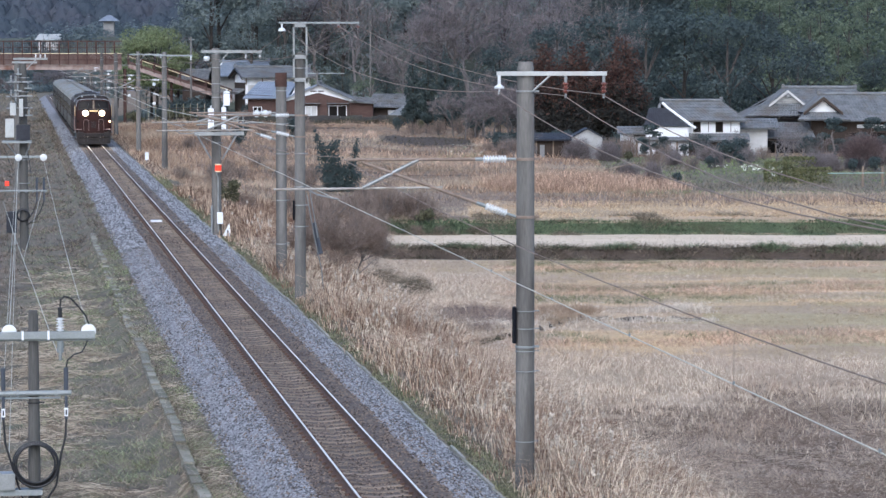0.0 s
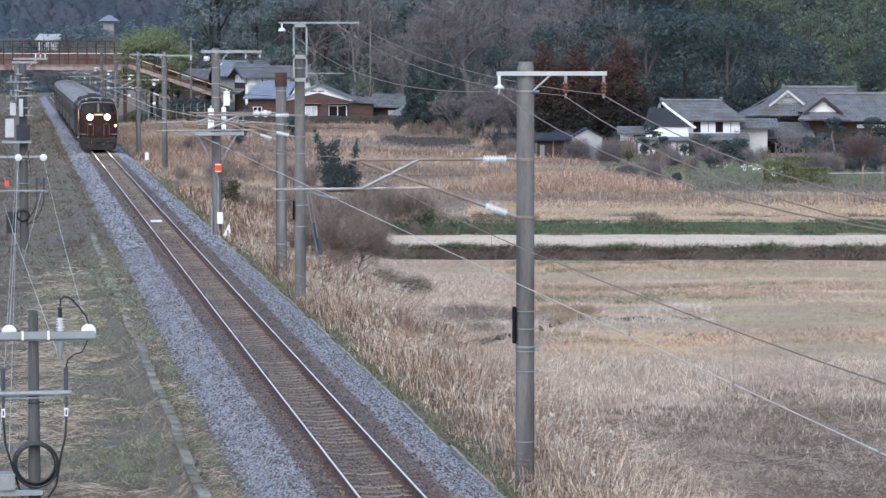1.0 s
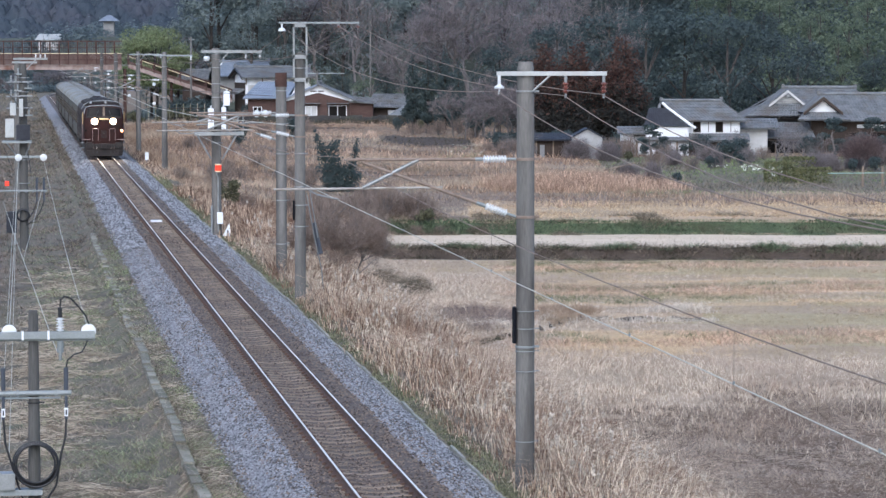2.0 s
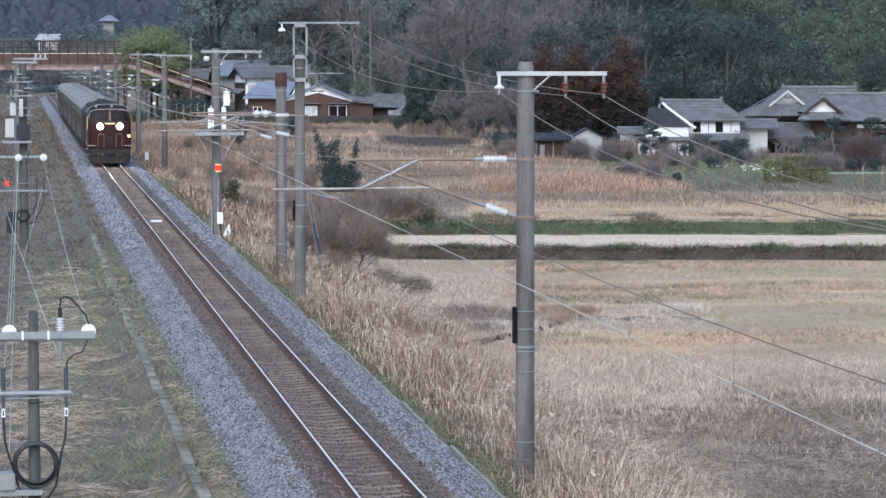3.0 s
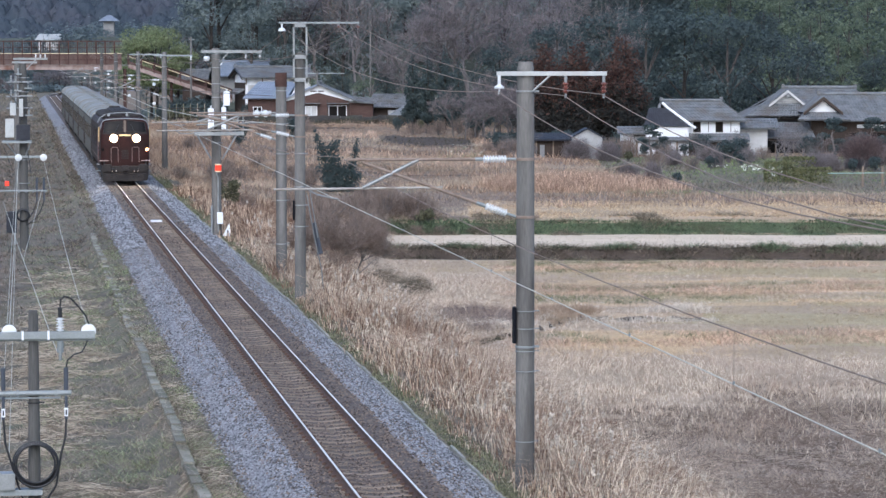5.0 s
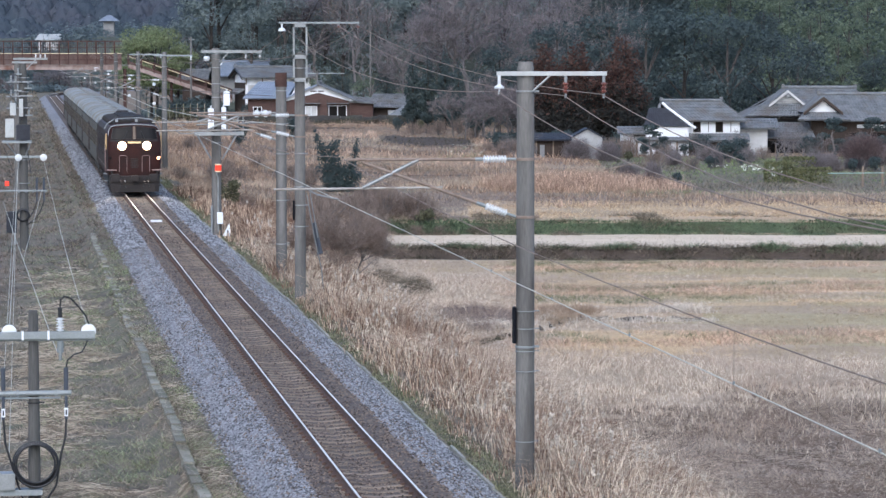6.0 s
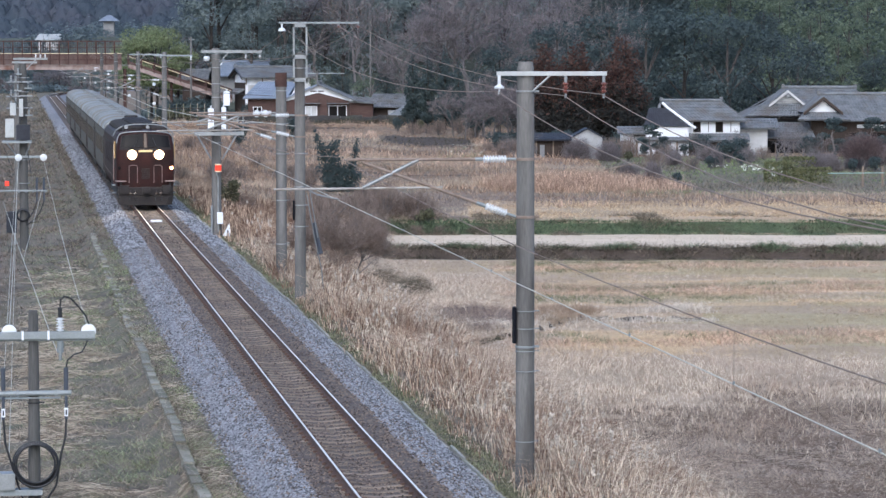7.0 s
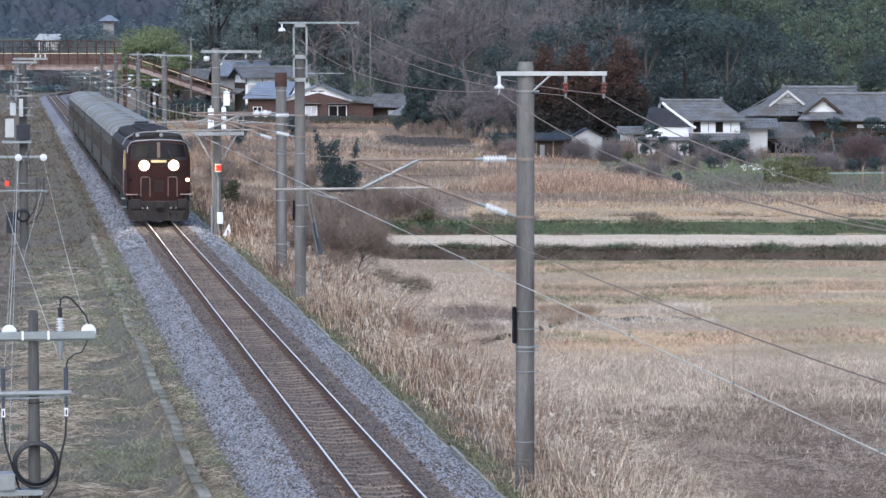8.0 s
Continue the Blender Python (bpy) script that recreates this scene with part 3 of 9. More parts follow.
bed = along_line("ballast_bed", [(-2.3, -0.75), (-2.1, -0.52), (-1.55, -0.18), (-1.15, -0.135), (-0.75, -0.148), (0, -0.2), (0.75, -0.148), (1.15, -0.135), (1.55, -0.18), (2.3, -0.48), (2.45, -0.75)],
                 fine_ds, [M["ballast"], M["bed"]], [0, 0, 0, 1, 1, 1, 1, 0, 0, 0, 0])
co = np.empty(len(bed.data.vertices) * 3, np.float32)
bed.data.vertices.foreach_get("co", co)
co = co.reshape(-1, 3)
co[:, 2] += 0.012 * ripple(co[:, 0] * 3, co[:, 1], 2.3, 11)
bed.data.vertices.foreach_set("co", co.ravel())
tagged(bed, "grey crushed-stone ballast bed under the single track", "ballast", kind="structure")

track = thing("railway_track", pose(0, 0, 0), "single narrow-gauge track with polished steel rails on concrete sleepers", "railway track", kind="structure")
RAIL = [(-0.0625, -0.153), (0.0625, -0.153), (0.0625, -0.14), (0.012, -0.12), (0.01, -0.05), (0.0325, -0.04), (0.0325, -0.006), (0.021, 0.0), (-0.021, 0.0),
        (-0.0325, -0.006), (-0.0325, -0.04), (-0.01, -0.05), (-0.012, -0.12), (-0.0625, -0.14)]
for side in (-1, 1):
    r = along_line("rail", [(u + side * 0.566 - 0.02, z) for u, z in RAIL], DS, [M["rail_side"], M["rail_top"]], [0, 0, 0, 0, 0, 0, 0, 1, 0, 0, 0, 0, 0, 0])
    r.parent = track


def stones(name, rects, count, material, size, seed, y0=50.0, y1=130.0):
    """Loose crushed stones lying on the bed."""
    r = np.random.RandomState(seed)
    base = np.array([(1, 0, 0), (-1, 0, 0), (0, 1, 0), (0, -1, 0), (0, 0, 1), (0, 0, -1)], float)
    tri = np.array([(0, 2, 4), (2, 1, 4), (1, 3, 4), (3, 0, 4)])
    w = np.array([(x1 - x0) for x0, x1 in rects])
    pick = r.choice(len(rects), count, p=w / w.sum())
    x0, x1 = np.array(rects)[pick].T
    x = x0 + (x1 - x0) * r.rand(count)
    y = y0 + (y1 - y0) * r.rand(count) ** 1.35
    ax = np.abs(x)
    z = np.where(x > 0, np.interp(ax, [0, 0.75, 1.15, 1.55, 2.3, 2.6], [-0.2, -0.148, -0.135, -0.18, -0.48, -0.55]), np.interp(ax, [0, 0.75, 1.15, 1.55, 2.1, 2.6], [-0.2, -0.148, -0.135, -0.18, -0.52, -0.55])) + 0.012 * ripple(x * 3, y, 2.3, 11)
    s = size * (0.6 + 0.8 * r.rand(count, 1, 1))
    v = base[None] * s * (0.7 + 0.6 * r.rand(count, 6, 1))
    ang = r.rand(count) * 6.28
    c, sn = np.cos(ang)[:, None], np.sin(ang)[:, None]
    vx, vy = v[..., 0] * c - v[..., 1] * sn, v[..., 0] * sn + v[..., 1] * c
    v = np.stack([vx + x[:, None], vy + y[:, None], v[..., 2] * 0.8 + z[:, None]], -1)
    v[:, :4, 2] += (r.rand(count, 4) - 0.5) * size * 0.7
    f = (tri[None] + 6 * np.arange(count)[:, None, None]).reshape(-1, 3)
    return finish(name, v, f, material)


tagged(stones("ballast_stones", [(-2.25, -1.2), (1.2, 2.36)], 39000, M["stone"], 0.028, 21), "loose grey crushed stones on the ballast shoulders", "gravel", kind="stuff")
tagged(stones("ballast_stones", [(-2.25, -1.2), (1.2, 2.36)], 11000, M["stone"], 0.06, 23, 122.0, 320.0), "loose grey crushed stones further up the line", "gravel", kind="stuff")
tagged(stones("track_bed_stones", [(-1.2, -0.65), (-0.48, 0.48), (0.65, 1.2)], 5000, M["bed_stone"], 0.045, 24, 122.0, 320.0), "rust-brown crushed stones further up the line", "gravel", kind="stuff")
tagged(stones("track_bed_stones", [(-1.2, -0.65), (-0.48, 0.48), (0.65, 1.2)], 17000, M["bed_stone"], 0.027, 22), "rust-brown crushed stones between the sleepers", "gravel", kind="stuff")
tagged(stones("track_bed_stones", [(-1.75, -1.15), (1.1, 1.9)], 6500, M["bed_stone"], 0.03, 25), "rust-brown stones strewn into the grey shoulders", "gravel", kind="stuff")


def spilled_stones(n, x0, x1, y0, y1, seed, material, label):
    """Stones spilled past the ballast foot into the grass, in tongues."""
    r = np.random.RandomState(seed)
    x, y = x0 + (x1 - x0) * r.rand(n), y0 + (y1 - y0) * r.rand(n) ** 1.4
    edge = -2.2 - 0.22 * ripple(y, y * 0, 0.55, 121) - 0.12 * ripple(y, y * 0, 2.1, 122)
    k = x > edge + 0.12 * r.normal(size=n)
    x, y = x[k], y[k]
    n = len(x)
    base = np.array([(1, 0, 0), (0, 1, 0), (-1, 0, 0), (0, -1, 0), (0, 0, 1)], float)
    v = base[None] * 0.026 * (0.6 + 0.8 * r.rand(n, 1, 1)) * (0.7 + 0.6 * r.rand(n, 5, 1))
    a = r.rand(n) * 6.28
    c, sn = np.cos(a)[:, None], np.sin(a)[:, None]
    z = height(x, y) + 0.035
    v = np.stack([v[..., 0] * c - v[..., 1] * sn + x[:, None], v[..., 0] * sn + v[..., 1] * c + y[:, None], v[..., 2] + z[:, None]], -1)
    f = (np.array([(0, 1, 4), (1, 2, 4), (2, 3, 4), (3, 0, 4)])[None] + 5 * np.arange(n)[:, None, None]).reshape(-1, 3)
    return tagged(finish("spilled_stones", v, f, material), label, "gravel", kind="stuff")


spilled_stones(9000, -2.95, -2.05, 48, 150, 123, M["stone"], "grey stones spilled past the ballast foot into the grass")
spilled_stones(3500, -2.85, -2.0, 48, 150, 124, M["bed_stone"], "rust-brown stones spilled along the ballast foot")

# concrete edging along the ballast foot, in lengths of two metres
edging = thing("edging_kerb", pose(0, 0, 0), "low weathered concrete edging along the ballast foot", "kerb", kind="structure")
bm = B()
box(bm, -0.03, 0.03, 0.02, 1.97, -0.25, 0.05, 0.012)
kerb_mesh = part("kerb_stone", bm, M["kerb"], edging)
kerb_mesh.location = (2.42, 50, -0.5)
for i in range(1, 60):
    k = kerb_mesh.copy()
    scene.collection.objects.link(k)
    k.location = (2.42 + 0.025 * math.sin(i * 1.7), 50 + 2 * i, -0.5 + 0.012 * math.sin(i * 2.9) - (0.04 if math.sin(i * 1.23) > 0.1 else 0))
    k.rotation_euler = (0, radians(3 * math.sin(i * 2.1)), radians(0.5 * math.sin(i * 3.3)))

# cable trough with concrete lids, half sunk in the grass
trough = thing("cable_trough", pose(0, 0, 0), "half-buried concrete cable trough with mossy lids", "cable trough", kind="structure")
bm = B()
box(bm, -0.11, 0.11, 0.008, 0.992, -0.32, 0.06, 0.018)
lid = part("lid", bm, M["moss_lid"], trough)
lid.location = (-3.05, 46, -0.475)
for i in range(1, 90):
    k = lid.copy()
    scene.collection.objects.link(k)
    k.location = (-3.05 + 0.03 * math.sin(i * 0.37) + 0.014 * math.sin(i * 5.1), 46 + i, -0.475 + 0.022 * math.sin(i * 2.3) - (0.075 if 39 < i < 72 else 0) - (0.02 if 12 < i < 17 else 0))
    k.rotation_euler = (0, radians(2.5 * math.sin(i * 1.1)), 0)


# ---- the train ----
FRONT0, SPEED, TRAIN_X, LAMP_Z = 244.7, 13.68, -0.085, 2.57
TRAIN = []


def loft(bm, stations):
    """Skins rings of equal length; stations: (y, ring of (x, z))."""
    rings = [[bm.verts.new((x, y, z)) for x, z in ring] for y, ring in stations]
    k = len(rings[0])
    for u, v in zip(rings, rings[1:]):
        for i in range(k):
            bm.faces.new((u[i], u[(i + 1) % k], v[(i + 1) % k], v[i]))
    bm.faces.new(rings[0][::-1])
    bm.faces.new(rings[-1])
    bmesh.ops.recalc_face_normals(bm, faces=bm.faces)
    return bm


def section(w, z0, eaves, top, n=7):
    """A vehicle's cross-section: upright sides, an arched roof with rounded shoulders."""
    h = w / 2
    pts = [(-h * 0.96, z0), (-h, z0 + 0.25), (-h, eaves)]
    for i in range(1, n):
        a = math.pi * (1 - i / n)
        pts.append((h * math.copysign(abs(math.cos(a)) ** 0.75, math.cos(a)), eaves + (top - eaves) * math.sin(a) ** 0.8))
    return pts + [(h, eaves), (h, z0 + 0.25), (h * 0.96, z0)]


def bogie(parent, y, gauge=0.533, wheelbase=2.1, r=0.43):
    bm = B()
    for s in (-1, 1):
        box(bm, s * 0.95 - 0.07, s * 0.95 + 0.07, y - wheelbase / 2 - 0.45, y + wheelbase / 2 + 0.45, 0.42, 0.68, 0.03)
        for dy in (-0.35, 0.35):
            tube(bm, (s * 0.98, y + dy, 0.55), (s * 0.98, y + dy, 0.95), 0.11, n=8)
        for dy in (-1, 1):
            box(bm, s * 0.97 - 0.12, s * 0.97 + 0.12, y + dy * wheelbase / 2 - 0.17, y + dy * wheelbase / 2 + 0.17, 0.3, 0.6, 0.03)
    box(bm, -0.95, 0.95, y - 0.25, y + 0.25, 0.5, 0.75, 0.03)
    bg = part("bogie", bm, M["loco_dark"], parent)
    for dy in (-1, 1):
        bm = B()
        yy = y + dy * wheelbase / 2
        tube(bm, (-0.7, yy, r), (0.7, yy, r), 0.08, n=8)
        for s in (-1, 1):
            tube(bm, (s * 0.51, yy, r), (s * 0.64, yy, r), r, n=20)
            tube(bm, (s * 0.485, yy, r), (s * 0.51, yy, r), r + 0.025, n=20)
        part("wheelset", bm, M["rail_side"], bg)


def panel(name, parent, x, y0, y1, z0, z1, mat, depth=0.02, label=""):
    """A pane or panel set into a side at x."""
    bm = B()
    s = 1 if x > 0 else -1
    box(bm, min(x, x + s * depth), max(x, x + s * depth), y0, y1, z0, z1, 0.008)
    return part(name, bm, mat, parent, label)


# the cab front: half width and rake by height, bowed in plan with rounded corners
FACE_Z = (0.95, 1.35, 2.72, 2.90, 3.40, 3.58, 3.68, 3.73)
FACE_HW = (1.36, 1.41, 1.42, 1.41, 1.33, 1.25, 1.12, 0.90)
FACE_RAKE = (0.0, 0.0, 0.0, 0.04, 0.22, 0.30, 0.40, 0.56)


def face_y(x, z):
    hw = float(np.interp(z, FACE_Z, FACE_HW))
    u = min(1.0, abs(x) / hw)
    return 0.5 * (1 - max(0.0, 1 - u ** 4) ** 0.25) + 0.05 * u + float(np.interp(z, FACE_Z, FACE_RAKE))


def cab_face():
    """The rounded front shell of the cab."""
    bm = B()
    us = (-1, -0.996, -0.98, -0.94, -0.86, -0.7, -0.45, -0.2, 0, 0.2, 0.45, 0.7, 0.86, 0.94, 0.98, 0.996, 1)
    rows = []
    for z, hw in zip(FACE_Z, FACE_HW):
        rows.append([bm.verts.new((u * hw, face_y(u * hw, z), z)) for u in us])
    rows.append([bm.verts.new((u * 0.9, 1.3, 3.76)) for u in us])
    for a, b in zip(rows, rows[1:]):
        for i in range(len(us) - 1):
            bm.faces.new((a[i], a[i + 1], b[i + 1], b[i]))
    return bm


def face_panel(bm, corners, out, deep=0.03, nu=6, nv=3):
    """A slab that follows the cab front; corners: (x, z) at low left, low right, high right, high left."""
    (ax, az), (bx, bz), (cx_, cz), (dx, dz) = corners
    layers = []
    for o in (out, -deep):
        grid = []
        for j in range(nv + 1):
            v = j / nv
            row = []
            for i in range(nu + 1):
                u = i / nu
                x = (ax + (bx - ax) * u) * (1 - v) + (dx + (cx_ - dx) * u) * v
                z = (az + (bz - az) * u) * (1 - v) + (dz + (cz - dz) * u) * v
                row.append(bm.verts.new((x, face_y(x, z) - o, z)))
            grid.append(row)
        layers.append(grid)
    a, b = layers
    for j in range(nv):
        for i in range(nu):
            bm.faces.new((a[j][i], a[j][i + 1], a[j + 1][i + 1], a[j + 1][i]))
    rim = lambda g: g[0] + [r[-1] for r in g[1:]] + g[-1][-2::-1] + [r[0] for r in g[-2:0:-1]]
    ra, rb = rim(a), rim(b)
    for i in range(len(ra)):
        k = (i + 1) % len(ra)
        bm.faces.new((ra[i], rb[i], rb[k], ra[k]))
    return bm


def locomotive():
    t = thing("locomotive", pose(TRAIN_X, FRONT0, 0), "dark maroon diesel locomotive with two blazing headlamps running on the track", "locomotive")
    bm = B()
    loft(bm, [(0.62, section(2.74, 0.95, 3.05, 3.5)), (0.9, section(2.84, 0.95, 3.2, 3.68)), (1.6, section(2.88, 0.95, 3.28, 3.76)), (3.0, section(2.88, 0.95, 3.3, 3.78)),
              (18.2, section(2.88, 0.95, 3.3, 3.78)), (18.8, section(2.7, 0.95, 3.2, 3.55))])
    part("body", bm, M["loco"], t)
    part("cab_front", cab_face(), M["loco"], t, "bowed dark maroon cab front", smooth=True)
    # long roof hood, its pale gutter, the air-conditioning box over the cab, fans
    bm = B()
    loft(bm, [(2.5, section(2.2, 3.45, 3.62, 3.86)), (2.9, section(2.44, 3.45, 3.68, 3.96)), (17.2, section(2.44, 3.45, 3.68, 3.96)), (17.5, section(2.2, 3.45, 3.6, 3.84))])
    hood = part("roof", bm, M["loco_roof"], t, "sooty grey roof hood")
    for y in (4.6, 7.2, 9.8, 12.4, 15.0):
        bm = B()
        lathe(bm, (0, y, 3.93), (0, y, 4.05), [(0, 0.62), (0.6, 0.62), (1.0, 0.5)], 20)
        part("roof_fan", bm, M["loco_dark"], hood)
    bm = B()
    chain(bm, [(-1.5, 2.55, 3.42), (-1.36, 2.5, 3.7), (-1.0, 2.48, 3.92), (-0.4, 2.46, 3.99), (0.4, 2.46, 3.99), (1.0, 2.48, 3.92), (1.36, 2.5, 3.7), (1.5, 2.55, 3.42)], 0.03, 8)
    part("roof_rail", bm, M["galv"], t, "pale pipe round the hood front")
    bm = B()
    box(bm, -1.05, -0.1, 1.25, 2.3, 3.68, 3.95, 0.1)
    part("air_conditioner", bm, M["loco_dark"], t, "dark rounded air-conditioning box on the cab roof")
    bm = B()
    box(bm, 0.3, 0.95, 1.35, 2.2, 3.68, 3.92, 0.1)
    part("aerial_box", bm, M["loco_dark"], t)
    for x in (-0.9, 0.15):
        bm = B()
        lathe(bm, (x, 1.2, 3.9), (x, 0.9, 3.9), [(0, 0.03), (0.5, 0.035), (1, 0.09)], 12)
        part("horn", bm, M["galv"], t, "small pale air horn")
    bm = B()
    box(bm, -0.35, 0.35, 17.6, 18.3, 3.7, 4.1, 0.06)
    part("exhaust", bm, M["loco_dark"], t, "blackened exhaust stack")
    # brow over the windscreens
    bm = B()
    chain(bm, [(x, face_y(x, z) - 0.02, z) for x, z in ((-1.37, 3.1), (-1.33, 3.38), (-1.22, 3.56), (-1.0, 3.64), (-0.5, 3.68), (0, 3.69), (0.5, 3.68), (1.0, 3.64), (1.22, 3.56), (1.33, 3.38), (1.37, 3.1))], 0.035, 8)
    part("brow", bm, M["galv"], t, "pale steel brow")
    bm = B()
    face_panel(bm, ((-0.07, 2.92), (0.07, 2.92), (0.06, 3.6), (-0.06, 3.6)), 0.03, nu=2)
    part("centre_pillar", bm, M["pillar"], t, "dull tan pillar between the windscreens")
    bm = B()
    face_panel(bm, ((-1.38, 2.80), (1.38, 2.80), (1.38, 2.90), (-1.38, 2.90)), 0.015, nu=16, nv=1)
    part("belt_band", bm, M["loco_dark"], t)
    bm = B()
    face_panel(bm, ((-0.34, 2.70), (0.34, 2.70), (0.34, 2.80), (-0.34, 2.80)), 0.03, nu=4, nv=1)
    part("name_bar", bm, M["gold"], t, "dull brass bar between the headlamps")
    for s in (-1, 1):
        sign_ = (lambda pts: pts if s > 0 else [(-x, z) for x, z in (pts[1], pts[0], pts[3], pts[2])])
        bm = B()
        face_panel(bm, sign_([(0.12, 2.97), (1.20, 2.93), (1.12, 3.46), (0.11, 3.58)]), 0.018)
        w = part("windscreen", bm, M["glass"], t, "dark raked windscreen")
        bm = B()
        for a, b in (((0.10, 2.95), (1.22, 2.91)), ((1.22, 2.91), (1.14, 3.48)), ((1.14, 3.48), (0.10, 3.60))):
            pts = [(a[0] + (b[0] - a[0]) * k / 5, a[1] + (b[1] - a[1]) * k / 5) for k in range(6)]
            chain(bm, [(s * x, face_y(x, z) - 0.02, z) for x, z in pts], 0.022, 6)
        part("frame", bm, M["loco_dark"], w)
        bm = B()
        chain(bm, [(s * x, face_y(x, z) - 0.05, z) for x, z in ((0.62, 2.86), (0.46, 3.12), (0.36, 3.36))], 0.014, 5)
        part("wiper", bm, M["black_rubber"], w)
        bm = B()
        box(bm, s * 0.95 - 0.13, s * 0.95 + 0.13, 0.3, 0.34, 3.08, 3.34, 0.03)
        part("sun_blind", bm, M["pillar"], w, "tan blind behind the glass")
        # headlamp
        yl = face_y(0.65, LAMP_Z)
        bm = B()
        lathe(bm, (s * 0.65, yl + 0.05, LAMP_Z), (s * 0.65, yl - 0.10, LAMP_Z), [(0, 0.27), (0.7, 0.27), (1.0, 0.24)], 22)
        h = part("headlamp", bm, M["loco_dark"], t)
        # glowing ring added round the lens to draw the lamp's warm halo
        bm = B()
        lathe(bm, (s * 0.65, yl - 0.09, LAMP_Z), (s * 0.65, yl - 0.115, LAMP_Z), [(0, 0.25), (0.6, 0.245), (1.0, 0.22)], 22)
        part("reflector", bm, M["lamp_halo"], h, "warm glowing ring added round the lens as its halo")
        bm = B()
        lathe(bm, (s * 0.65, yl - 0.11, LAMP_Z), (s * 0.65, yl - 0.145, LAMP_Z), [(0, 0.19), (0.6, 0.18), (1.0, 0.11)], 22)
        part("lens", bm, M["lamp"], h, "blazing warm white lens")
        # front handrails, each an upturned U, and footsteps
        bm = B()
        pts = [(0.40, 1.20), (0.40, 1.98), (0.45, 2.06), (0.74, 2.06), (0.80, 1.98), (0.80, 1.20)]
        chain(bm, [(s * x, face_y(x, z) - 0.08, z) for x, z in pts], 0.015, 6)
        part("handrail", bm, M["rail_pink"], t, "dull reddish front handrail")
        bm = B()
        box(bm, s * 1.2 - 0.26, s * 1.2 + 0.26, -0.1, 0.35, 1.26, 1.31, 0.01)
        part("footstep", bm, M["rail_pink"], t, "pale reddish footstep")
        bm = B()
        box(bm, s * 1.2 - 0.05, s * 1.2 + 0.05, 0.0, 0.12, 0.35, 1.26, 0.01)
        for z in (0.45, 0.75, 1.0):
            box(bm, s * 1.2 - 0.2, s * 1.2 + 0.2, -0.08, 0.12, z, z + 0.03, 0.006)
        part("ladder", bm, M["loco_dark"], t)
        for dx in (-0.12, 0.10):
            bm = B()
            chain(bm, [(s * 0.62 + dx, -0.12, 0.82), (s * 0.62 + dx, -0.24, 0.72), (s * 0.62 + dx * 1.4, -0.24, 0.42), (s * 0.62 + dx, -0.15, 0.3)], 0.028, 6)
            hose = part("brake_hose", bm, M["black_rubber"], t)
            bm = B()
            tube(bm, (s * 0.62 + dx, -0.15, 0.76), (s * 0.62 + dx, -0.29, 0.70), 0.055, n=10)
            part("cock", bm, M["chrome"], hose, "polished hose cock")
        # cab side: window with a brass frame, door, rails, grilles
        w = panel("cab_window", t, s * 1.44, 1.0, 1.75, 2.4, 3.15, M["glass"], label="dark cab side window")
        bm = B()
        for y0, y1, z0, z1 in ((0.95, 1.8, 2.35, 2.4), (0.95, 1.8, 3.15, 3.2), (0.95, 1.0, 2.4, 3.15), (1.75, 1.8, 2.4, 3.15)):
            box(bm, min(s * 1.43, s * 1.475), max(s * 1.43, s * 1.475), y0, y1, z0, z1, 0.006)
        part("window_frame", bm, M["gold"], w, "brass window frame")
        d = panel("cab_door", t, s * 1.44, 2.0, 2.75, 1.05, 3.15, M["loco_red"], label="wine-red cab door")
        panel("pane", d, s * 1.455, 2.12, 2.63, 2.35, 3.0, M["cream"], 0.02, "plain cream pane")
        for y in (1.92, 2.83):
            bm = B()
            tube(bm, (s * 1.48, y, 1.2), (s * 1.48, y, 2.6), 0.014, n=6)
            part("handrail", bm, M["rail_pink"], t, "dull reddish door handrail")
        bm = B()
        box(bm, min(s * 1.3, s * 1.56), max(s * 1.3, s * 1.56), 1.95, 2.8, 0.98, 1.03, 0.008)
        box(bm, min(s * 1.35, s * 1.56), max(s * 1.35, s * 1.56), 1.95, 2.8, 0.60, 0.64, 0.008)
        part("door_step", bm, M["galv"], t, "pale steel door steps")
        for y in np.arange(4.2, 17.0, 1.6):
            g = panel("grille", t, s * 1.44, y, y + 1.2, 1.9, 3.0, M["loco_dark"], 0.015)
            bm = B()
            for k in range(8):
                z = 1.98 + k * 0.125
                box(bm, min(s * 1.455, s * 1.475), max(s * 1.455, s * 1.475), y + 0.05, y + 1.15, z, z + 0.05)
            part("louvres", bm, M["loco"], g)
        panel("trim_line", t, s * 1.44, 3.0, 18.2, 1.35, 1.39, M["pillar"], 0.012, "dull tan trim line")
        bm = B()
        ym = face_y(1.27, 1.92)
        tube(bm, (s * 1.27, ym + 0.06, 1.92), (s * 1.27, ym - 0.06, 1.92), 0.08, n=14)
        part("marker_lamp", bm, M["lamp_dim"] if s > 0 else M["glass"], t, "small orange marker lamp" if s > 0 else "unlit marker lamp")
        panel("number_bar", t, s * 1.43, 3.1, 3.6, 2.0, 2.15, M["gold"], 0.012, "brass plate")
        bm = B()
        box(bm, s * 1.02 - 0.22, s * 1.02 + 0.22, -0.16, 0.1, 0.66, 1.08, 0.05)
        part("jumper_box", bm, M["loco_dark"], t)
    # door in the nose, beam, plough, coupler
    bm = B()
    face_panel(bm, ((-0.3, 1.1), (0.3, 1.1), (0.3, 2.55), (-0.3, 2.55)), 0.02, nu=3)
    nose = part("nose_door", bm, M["loco"], t)
    bm = B()
